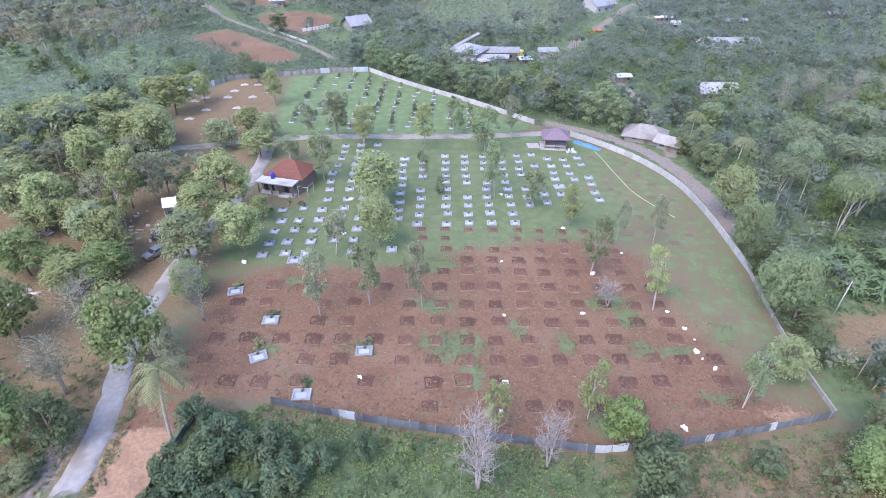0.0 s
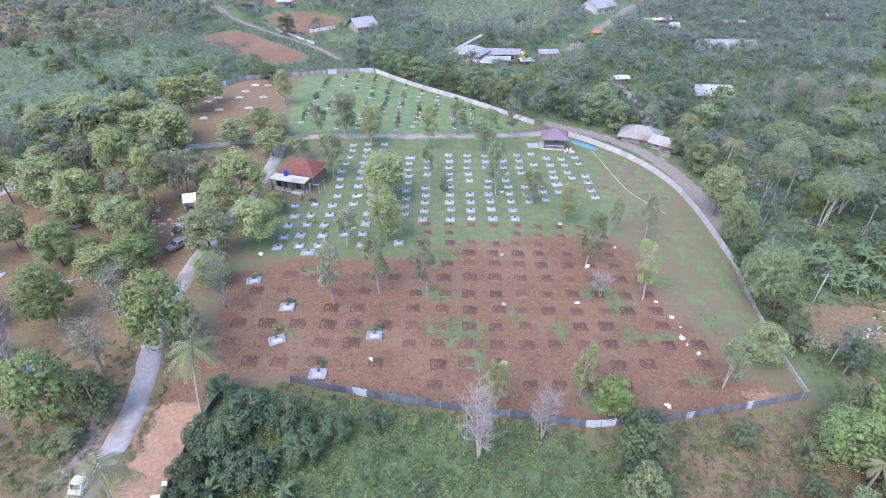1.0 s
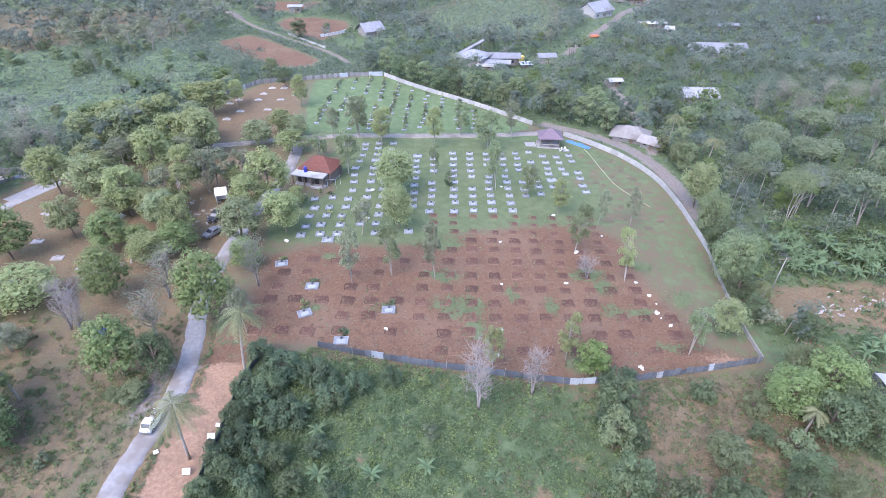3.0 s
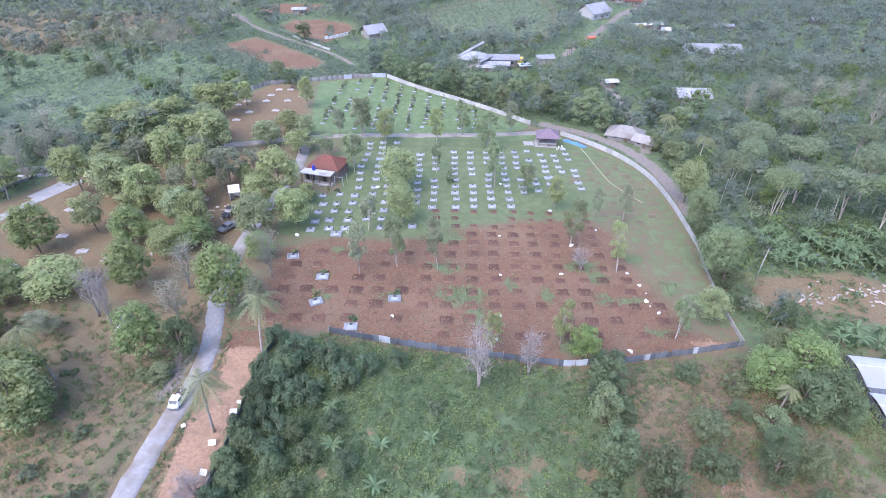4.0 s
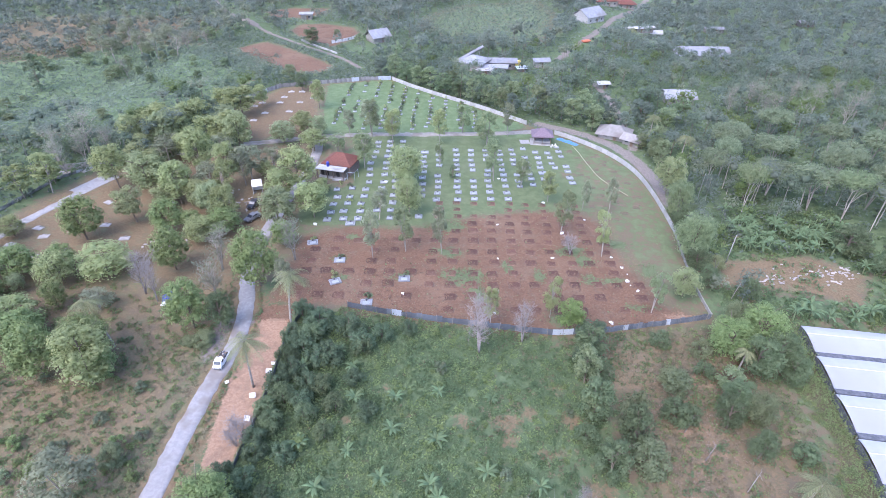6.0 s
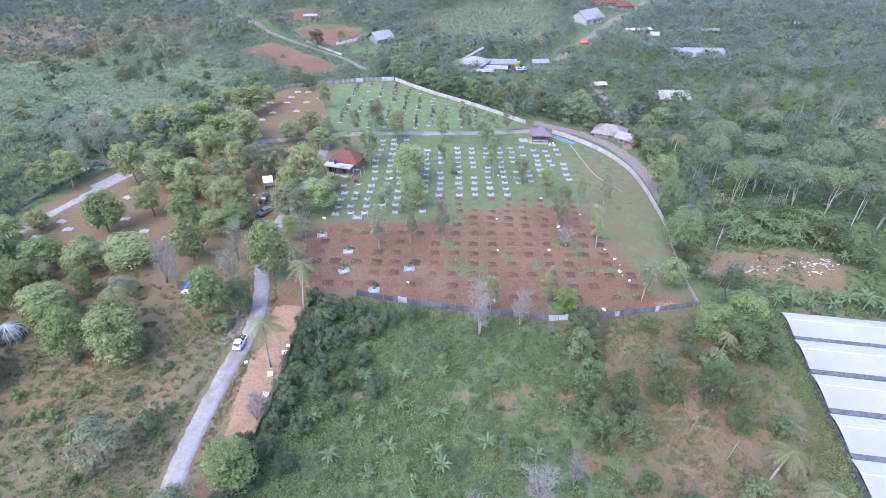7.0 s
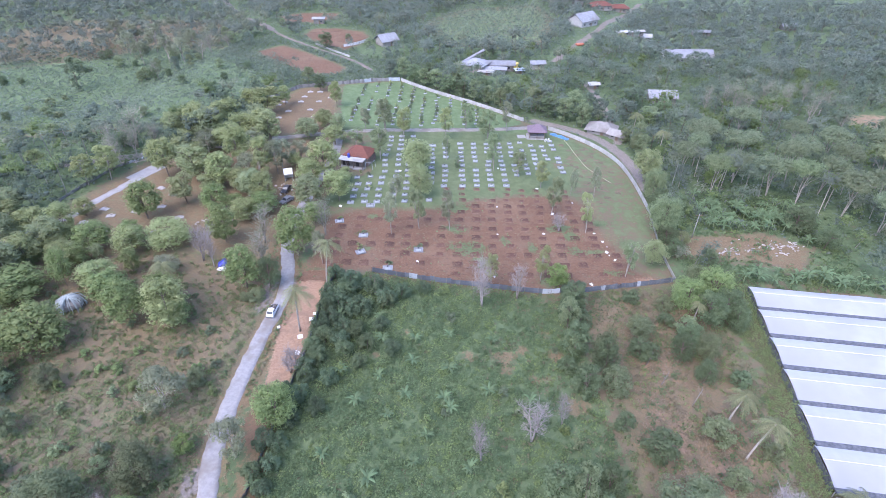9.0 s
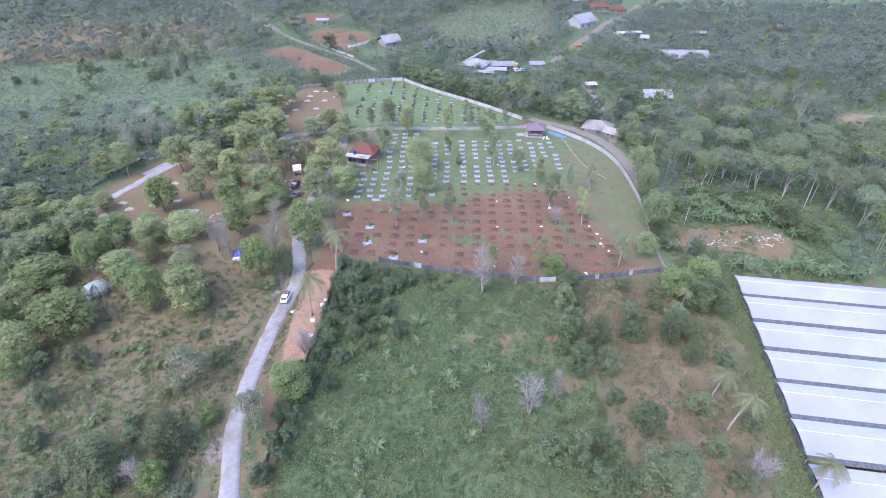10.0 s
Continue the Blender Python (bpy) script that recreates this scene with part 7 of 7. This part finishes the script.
def washhouse():
    ob = thing("washhouse", -33.1, 104.6, "brown washhouse with a red hipped roof and white flat porch", "building", turn=-16)
    part("wall", Shape().box((0.3, 1.8, -0.3), (8.0, 6.4, 3.3), bevel=0.03).mesh("wall", DARKWALL), ob)
    part("roof", hip_roof(Shape(), 8.0, 6.4, 3.0, 2.4, 0.6).mesh("roof", TILE), ob).location = (0.3, 1.8, 0)
    part("porch_roof", Shape().box((-0.3, -3.0, 2.6), (8.6, 3.6, 0.28), bevel=0.05).mesh("porch_roof", WALLWHITE), ob, "stained white flat roof")
    part("porch_wall", Shape().box((-0.3, -2.2, -0.3), (8.0, 1.6, 2.9), bevel=0.03).mesh("porch_wall", PLASTER), ob)
    part("step", Shape().box((-0.3, -3.6, -0.2), (8.4, 1.9, 0.38), bevel=0.03).mesh("step", PAVING), ob)
    # Doorways are solid near-black slabs; the shade inside is their colour.
    for x in (-3.3, -1.9, 1.4):
        part("door", Shape().box((x, -3.02, 0.18), (0.95, 0.1, 2.1), bevel=0.01).mesh("door", OPENING), ob, "doorway with its dark inside painted on")
    for x in (-4.2, -1.2, 0.6, 3.6):
        part("post", Shape().box((x, -4.45, 0.1), (0.22, 0.22, 2.5), bevel=0.02).mesh("post", DARKWALL), ob)
    tank = part("water_tank", Shape().tube([(-1.6, -2.6, 2.86), (-1.6, -2.6, 3.0), (-1.6, -2.6, 4.0), (-1.6, -2.6, 4.2)], [0.4, 0.44, 0.44, 0.3], 8).mesh("water_tank", DEEPBLUE, True), ob, "dark blue plastic water tank")
    part("lid", Shape().tube([(-1.6, -2.6, 4.18), (-1.6, -2.6, 4.3)], [0.26, 0.24], 8).mesh("lid", DEEPBLUE), tank)
    part("bench", Shape().box((1.8, -4.9, 0), (2.4, 0.6, 0.5), bevel=0.05).mesh("bench", WALLWHITE), ob)
    for x, y in ((4.5, -3.6), (6.6, -3.4), (6.6, -1.0)):
        part("pipe_post", Shape().tube([(x, y, -0.1), (x, y, 1.2), (x, y, 2.3)], [0.05] * 3, 6).mesh("pipe_post", ZINCPALE), ob)
    part("pipe_rail", Shape().tube([(4.5, -3.6, 2.28), (6.6, -3.4, 2.28), (6.6, -1.0, 2.28)], [0.05] * 3, 6).mesh("pipe_rail", ZINCPALE), ob)


washhouse()


def pavilion():
    ob = thing("pavilion", 28.6, 131.5, "open pavilion with a purple-brown hipped roof and white rail", "pavilion", turn=-4)
    part("floor", Shape().box((-0.5, -0.3, -0.2), (6.4, 5.6, 0.45), bevel=0.03).mesh("floor", PAVING), ob)
    part("roof", hip_roof(Shape(), 5.6, 5.0, 2.9, 1.9, 0.7).mesh("roof", ROOFPURPLE), ob)
    for x in (-2.6, 0, 2.6):
        for y in (-2.3, 2.3):
            part("post", Shape().box((x, y, 0.2), (0.2, 0.2, 2.75), bevel=0.02).mesh("post", TIMBER), ob)
    part("back_wall", Shape().box((0, 2.3, 0.2), (5.0, 0.12, 1.1), bevel=0.02).mesh("back_wall", DARKWALL), ob)
    for x, w in ((-1.3, 2.3), (1.3, 2.3)):
        part("rail", Shape().box((x, -2.35, 0.75), (w, 0.08, 0.35), bevel=0.02).mesh("rail", WALLWHITE), ob, "white rail")
    part("side_rail", Shape().box((-2.6, 0, 0.75), (0.08, 4.2, 0.35), bevel=0.02).mesh("side_rail", WALLWHITE), ob, "white rail")
    setting("pavement", ribbon([(21.5, 131), (24.6, 131.2)], 3.2, 0.08, rag=0.02).mesh("pavement", PAVING), "pale paved apron beside the pavilion")


pavilion()


def plastic_chair(x, y, turn):
    ob = thing("plastic_chair", x, y, "white plastic garden chair beside the pavilion", "chair", "chairs at the pavilion", turn)
    part("seat", Shape().box((0, 0, 0.4), (0.5, 0.48, 0.06), bevel=0.02).mesh("seat", WHITE), ob)
    part("backrest", Shape().box((0, 0.23, 0.46), (0.48, 0.06, 0.42), bevel=0.02).mesh("backrest", WHITE), ob)
    for sx in (-0.2, 0.2):
        for sy in (-0.2, 0.2):
            part("leg", Shape().box((sx, sy, -0.02), (0.05, 0.05, 0.43), bevel=0.01).mesh("leg", WHITE), ob)


for x, y, turn in ((31.6, 127.6, 20), (32.5, 128.1, -30), (31.0, 126.7, 75), (32.9, 127.0, 140)):
    plastic_chair(x, y, turn)


def railing():
    ob = thing("railing", 0, 0, "dark metal railing across the gateway in the wall", "railing", z=0)
    line = np.array([(25.6, 146.0), (28.0, 143.9), (30.2, 141.8), (32.0, 140.2)])
    for q in (0.35, 0.8, 1.2):
        part("rail", Shape().tube(np.c_[line, height(line[:, 0], line[:, 1]) + q], [0.04] * 4, 6).mesh("rail", DARKSTONE), ob)
    for x, y in along(line, 1.1):
        part("post", Shape().tube([(x, y, ground_at(x, y) - 0.1), (x, y, ground_at(x, y) + 0.6), (x, y, ground_at(x, y) + 1.3)], [0.05] * 3, 6).mesh("post", DARKSTONE), ob)


railing()


def drape(w, d, folds, lift, mat, name):
    nx, ny = 15, 6
    gx, gy = np.meshgrid(np.linspace(-w / 2, w / 2, nx), np.linspace(-d / 2, d / 2, ny))
    e = 1 - np.maximum(np.abs(gx) / (w / 2), np.abs(gy) / (d / 2)) ** 4
    z = lift * e * (0.7 + 0.3 * np.sin(gx * folds)) + rng.normal(0, 0.03, gx.shape) * e
    i = np.arange(nx - 1)[None] + nx * np.arange(ny - 1)[:, None]
    v = np.c_[gx.ravel() + rng.normal(0, 0.05, gx.size), gy.ravel() + rng.normal(0, 0.04, gx.size), z.ravel()]
    q = v - (0, 0, 0.03)
    f = np.stack([i, i + 1, i + nx + 1, i + nx], -1).reshape(-1, 4)
    return Shape().add(v, f).add(q, f[:, ::-1]).mesh(name, mat, True)


single("tarpaulin", drape(8.0, 1.7, 1.8, 0.7, BLUE, "tarpaulin"), 37.0, 132.2, "long blue tarpaulin over goods along the wall", "tarpaulin", turn=-42)
single("tarpaulin", drape(2.2, 2.0, 2.0, 1.5, DEEPBLUE, "tarpaulin"), -57.4, 47.6, "deep blue tarpaulin tent beside a tree", "tarpaulin", turn=20)
single("tarpaulin", drape(2.0, 1.3, 3.0, 0.7, WHITE, "tarpaulin"), -57.0, 45.6, "crumpled white sheet beside the blue tent", "tarpaulin", turn=-10)
hose_line = smooth_line([(38.3, 128.9), (39.4, 123), (39.9, 118), (40.8, 113), (41.6, 107.5), (44.0, 102.5), (47.5, 96.5)])
p = along(hose_line, 0.8)
single("hose", Shape().tube(np.c_[p, height(p[:, 0], p[:, 1]) + 0.08], np.full(len(p), 0.08), 6).mesh("hose", YELLOWHOSE, True), 0, 0, "long yellowed hose lying across the lawn", "hose", z=0)


# ---- greenhouses ----
def greenhouse(x, y, turn, length, width, mat):
    ob = thing("greenhouse", x, y, "long greenhouse with a low white plastic roof", "greenhouse", "greenhouses", turn)
    n = 9
    t = np.linspace(0, 1, n)
    yy = -width * t
    zz = 1.7 + 0.5 * np.where(t < 0.36, np.sin(t / 0.36 * math.pi / 2), np.cos((t - 0.36) / 0.64 * math.pi / 2) ** 0.8)
    bays = 12
    for k in range(bays):
        a, b = length * k / bays, length * (k + 1) / bays - 0.02
        sag = rng.normal(0, 0.03, n)
        v = [(q, yy[i], zz[i] + (sag[i] if 0 < j < 2 else 0)) for j, q in enumerate((a, (a + b) / 2, b)) for i in range(n)]
        f = [(j * n + i + 1, j * n + i, (j + 1) * n + i, (j + 1) * n + i + 1) for j in range(2) for i in range(n - 1)]
        u = [(vx, vy, vz - 0.04) for vx, vy, vz in v]
        part("roof_sheet", Shape().add(v, f).add(u, [g[::-1] for g in f]).mesh("roof_sheet", mat, True), ob)
    part("ridge", Shape().tube([(0, yy[3], zz[3] + 0.03), (length / 2, yy[3], zz[3] + 0.03), (length, yy[3], zz[3] + 0.03)], [0.055] * 3, 4).mesh("ridge", WHITE), ob, "white ridge strip")
    part("gutter", Shape().box((length / 2, -width - 0.5, 1.4), (length, 1.1, 0.34), bevel=0.05).mesh("gutter", NETTING), ob, "dark gutter")
    part("end_net", Shape().box((0.0, -width / 2, 0), (0.1, width, 1.68), bevel=0.02).mesh("end_net", NETTING), ob, "dark shade netting")
    for q in np.arange(0, length, 6.0):
        part("post", Shape().box((q + 0.1, -width - 0.45, -0.2), (0.14, 0.14, 1.65), bevel=0.02).mesh("post", POSTGREY), ob)
    return ob


corner = np.array((66.3, 43.2))
for k, gap in enumerate((0, 8.3, 17.4, 26.4, 35.2, 44.0, 53.4, 62.4)):
    q = corner + gap * np.array((-0.19, -0.982))
    greenhouse(q[0], q[1], -8.5, 66, 7.7 if k else 7.1, FILM)


# ---- vehicles and odds and ends ----
def wheel(x, y, r=0.31):
    tyre = Shape().tube([(x - 0.1, y, r), (x - 0.07, y, r), (x + 0.07, y, r), (x + 0.1, y, r)], [r * 0.86, r, r, r * 0.86], 8).mesh("tyre", RUBBER)
    rim = Shape().tube([(x - 0.11, y, r), (x + 0.11, y, r)], [r * 0.55, r * 0.55], 8).mesh("rim", CHROME)
    return tyre, rim


def vehicle(name, x, y, turn, label, category, paint, prof, wide, glass, bed=None):
    ob = thing(name, x, y, label, category, turn=turn, z=ground_at(x, y) + 0.09)
    lows = [0.35] * len(prof)
    v = []
    for sx, k in ((-wide / 2, 1.0), (-wide / 2 * 0.94, 1.0), (wide / 2 * 0.94, 1.0), (wide / 2, 1.0)):
        for (py, pz), lz in zip(prof, lows):
            inner = abs(sx) < wide / 2 - 0.01
            v.append((sx * (0.88 if pz > 1.15 else 1.0), py, pz if inner else pz - 0.07))
    n = len(prof)
    base = len(v)
    for sx in (-wide / 2, wide / 2):
        for py, _ in prof:
            v.append((sx, py, 0.35))
    f = []
    for j in range(3):
        f += [(j * n + i, j * n + i + 1, (j + 1) * n + i + 1, (j + 1) * n + i) for i in range(n - 1)]
    f += [(base + i, base + i + 1, i + 1, i) for i in range(n - 1)]
    f += [(3 * n + i, 3 * n + i + 1, base + n + i + 1, base + n + i) for i in range(n - 1)]
    f += [(base, 0, 3 * n, base + n), (0, n, 2 * n, 3 * n), (base + n - 1, base + 2 * n - 1, 4 * n - 1, n - 1), (n - 1, 4 * n - 1, 3 * n - 1, 2 * n - 1)]
    f += [(base + i, base + n + i, base + n + i + 1, base + i + 1) for i in range(n - 1)]
    part("body", Shape().add(v, f).mesh("body", paint), ob)
    for kind, c, size, tilt in glass:
        part(kind, Shape().box(c, size, tilt=tilt, bevel=0.03).mesh(kind, GLASS), ob, "dark glass")
    if bed:
        part("bed", Shape().box(*bed, bevel=0.03).mesh("bed", OPENING), ob, "dark loaded cargo bed")
    ys = (prof[0][0] + 0.75, prof[-1][0] - 0.75)
    for wx in (-wide / 2 + 0.06, wide / 2 - 0.06):
        for wy in ys:
            tyre, rim = wheel(wx, wy)
            w = part("wheel", tyre, ob)
            part("rim", rim, w)
    for hx in (-wide * 0.34, wide * 0.34):
        part("headlight", Shape().box((hx, prof[0][0] - 0.02, 0.62), (0.28, 0.08, 0.2), bevel=0.03).mesh("headlight", PLATE), ob)
    part("bumper", Shape().box((0, prof[0][0] - 0.06, 0.36), (wide * 0.96, 0.16, 0.2), bevel=0.05).mesh("bumper", NETTING), ob)
    return ob


truck = vehicle("pickup_truck", -40.9, 30.5, -4, "small white pickup truck with a loaded open bed", "pickup truck", PAINTWHITE,
        [(-2.1, 0.55), (-2.1, 1.0), (-1.75, 1.1), (-1.35, 1.75), (-0.2, 1.8), (-0.1, 1.05), (1.0, 1.05), (2.1, 1.05), (2.1, 0.6)], 1.65,
        [("windscreen", (0, -1.72, 1.14), (1.3, 0.06, 0.66), -0.52), ("side_window", (-0.77, -0.8, 1.22), (0.06, 0.8, 0.4), 0.0), ("side_window", (0.77, -0.8, 1.22), (0.06, 0.8, 0.4), 0.0), ("rear_window", (0, -0.16, 1.25), (1.2, 0.06, 0.4), 0.0)], ((0, 1.0, 1.02), (1.45, 1.95, 0.12)))
truck.scale = (0.88, 0.88, 0.88)
for k in range(7):
    part("cargo", Shape().box((rng.uniform(-0.5, 0.5), rng.uniform(0.3, 1.7), 1.1), (rng.uniform(0.2, 0.5), rng.uniform(0.3, 0.6), rng.uniform(0.1, 0.3)), rng.uniform(0, 1.5), 0.04).mesh("cargo", (RUBBLE, TIMBER, NETTING)[k % 3]), truck)
for x, y, turn, paint, label in ((-51.0, 84.0, -12, PAINTBLACK, "black parked car beside the building site"), (-49.4, 77.6, -30, ROOFGREY, "dusty grey parked car beside the building site")):
    vehicle("car", x, y, turn, label, "car", paint,
            [(-2.1, 0.5), (-2.1, 0.8), (-1.0, 0.95), (-0.4, 1.42), (0.9, 1.45), (1.6, 1.0), (2.1, 0.95), (2.1, 0.5)], 1.7,
            [("windscreen", (0, -0.98, 0.98), (1.3, 0.06, 0.68), -0.9), ("side_window", (-0.77, 0.2, 1.02), (0.06, 1.2, 0.3), 0.0), ("side_window", (0.77, 0.2, 1.02), (0.06, 1.2, 0.3), 0.0)])
tent = thing("marquee", -52.0, 91.4, "small white canvas marquee at the building site", "tent", turn=15)
part("canopy", gable_roof(Shape(), 2.4, 2.6, 2.3, 1.4, 0.1, 0.05).mesh("canopy", WHITE), tent)
part("back_sheet", Shape().box((0, 1.25, 0), (2.4, 0.06, 2.3), bevel=0.02).mesh("back_sheet", WHITE), tent)
part("side_sheet", Shape().box((-1.2, 0, 0), (0.06, 2.5, 2.3), bevel=0.02).mesh("side_sheet", WHITE), tent)
for x in (-1.15, 1.15):
    for y in (-1.25, 1.25):
        part("pole", Shape().tube([(x, y, -0.1), (x, y, 1), (x, y, 2.3)], [0.04] * 3, 6).mesh("pole", CHROME), tent)
blocks = [Shape().box((0, 0, -0.05), (1.0, 0.5, 0.3), bevel=0.06).mesh("block", RUBBLE), Shape().box((0, 0, -0.05), (0.5, 0.45, 0.35), bevel=0.08).mesh("block", RUBBLE)]
for k in range(46):
    x, y = rng.normal(-54.5, 2.6), rng.normal(86, 4.5)
    single("stone_block", blocks[k % 2], x, y, "pale broken stone block on red earth", "stone", "blocks at the building site", rng.uniform(0, 180)).scale = (rng.uniform(0.5, 1.6), rng.uniform(0.4, 1.1), rng.uniform(0.5, 1.2))
for k in range(26):
    x, y = rng.normal(-66, 2.5), rng.normal(66.5, 1.2)
    single("stone_block", blocks[k % 2], x, y, "pale broken stone block on brown earth", "stone", "blocks in the grove", rng.uniform(0, 180)).scale = (rng.uniform(0.5, 1.4), rng.uniform(0.4, 1.0), rng.uniform(0.5, 1.0))
for k in range(80):
    x = rng.uniform(64, 91)
    y = 61.5 + 0.2 * (x - 78) + rng.normal(0, 1.6)
    single("stone_block", blocks[k % 2], x, y, "pale stone on the muddy bank", "stone", "stones on the mud bank", rng.normal(8, 25)).scale = (rng.uniform(0.4, 1.6), rng.uniform(0.4, 0.9), rng.uniform(0.4, 0.9))


def slat_hut():
    ob = thing("hut", -83.4, 30.5, "ragged round-roofed hut of pale grey bamboo slats", "hut", turn=30)
    # Added filler block: its grey keeps the gaps between slats from going dark.
    part("inside", Shape().box((0, 0.4, -0.1), (3.6, 3.4, 2.2), bevel=0.6).mesh("inside", ROOFDUST), ob, "grey filler block behind the slats")
    for k in range(62):
        a = 2 * math.pi * k / 62 + rng.normal(0, 0.16)
        if -2.1 < a - 2 * math.pi * (a > math.pi) < -1.0 and k % 2:
            continue
        low = 0.0 if k % 3 else 0.7
        reach = rng.uniform(1.9, 3.1)
        q = np.linspace(0, 1, 7)
        rad = reach * np.sin(q * math.pi / 2) ** 0.9
        pts = np.c_[rad * np.cos(a), 0.85 * rad * np.sin(a) + 0.3, 3.0 - (3.0 - low) * (1 - np.cos(q * math.pi / 2)) ** 1.1 + rng.normal(0, 0.12, 7)]
        part("slat", Shape().tube(pts, np.full(7, 0.1), 4).mesh("slat", THATCH), ob)
    for h, r in ((2.55, 1.3), (1.9, 2.1), (1.2, 2.45)):
        a = np.linspace(-0.9, 4.1, 18)
        part("hoop", Shape().tube(np.c_[r * np.cos(a), 0.85 * r * np.sin(a) + 0.3, np.full(18, h) + rng.normal(0, 0.05, 18)], np.full(18, 0.07), 4).mesh("hoop", THATCH), ob)
    for x, y in ((-1.6, -1.6), (0.2, -2.0), (1.8, -1.4)):
        part("post", Shape().tube([(x, y, -0.2), (x * 1.02, y, 0.9), (x * 0.95, y * 0.9, 1.9)], [0.09, 0.08, 0.07], 6).mesh("post", THATCH), ob)


slat_hut()
masts = []
for x, y, t in ((66.5, 96.0, 7.5), (61.8, 66.0, 7.5)):
    mast = thing("utility_pole", x, y, "leaning grey utility pole among trees", "pole", "utility poles")
    part("pole", Shape().tube([(0, 0, -0.3), (0.1, 0, t / 2), (0.25, 0, t)], [0.12, 0.1, 0.08], 8).mesh("pole", POSTGREY, True), mast)
    part("crossarm", Shape().box((0.24, 0, t - 0.5), (1.8, 0.1, 0.12), bevel=0.02).mesh("crossarm", TIMBER), mast)
    masts.append((x + 0.24, y, ground_at(x, y) + t - 0.38))
for off in (-0.8, -0.4, 0.0, 0.4, 0.8):
    t = np.linspace(0, 1, 14)
    (ax, ay, az), (bx, by, bz) = masts
    line = np.c_[ax + off + (bx - ax) * t, ay + (by - ay) * t, az + (bz - az) * t - 1.6 * t * (1 - t) * 4 * 0.35]
    single("cable", Shape().tube(line, np.full(14, 0.025), 4).mesh("cable", NETTING), 0, 0, "thin dark sagging cable between poles", "cable", "overhead cables", z=0)
# bare leaning stems and poles on the eastern slope
for x, y, lx, ly, t in [(56, 60, 1.5, 1.5, 3.5), (57.5, 53, 2.2, 2.0, 3.2), (37, 14, 1.2, 0.8, 3.0), (41, 9, 1.6, 1.2, 3.4), (35.5, 19, 1.4, 1.0, 2.6)]:
    stem = Shape().tube([(0, 0, -0.1), (lx * 0.5, ly * 0.5, t * 0.5), (lx, ly, t)], [0.09, 0.07, 0.03], 6)
    for k in range(5):
        q = np.array((lx, ly, t)) * rng.uniform(0.4, 0.9)
        stem.tube([q, q + rng.normal(0, 0.5, 3) + (0, 0, 0.4)], [0.04, 0.015], 4)
    single("dead_stem", stem.mesh("dead_stem", TWIG, True), x, y, "bare leaning dead stem on the slope", "dead tree", "dead stems")
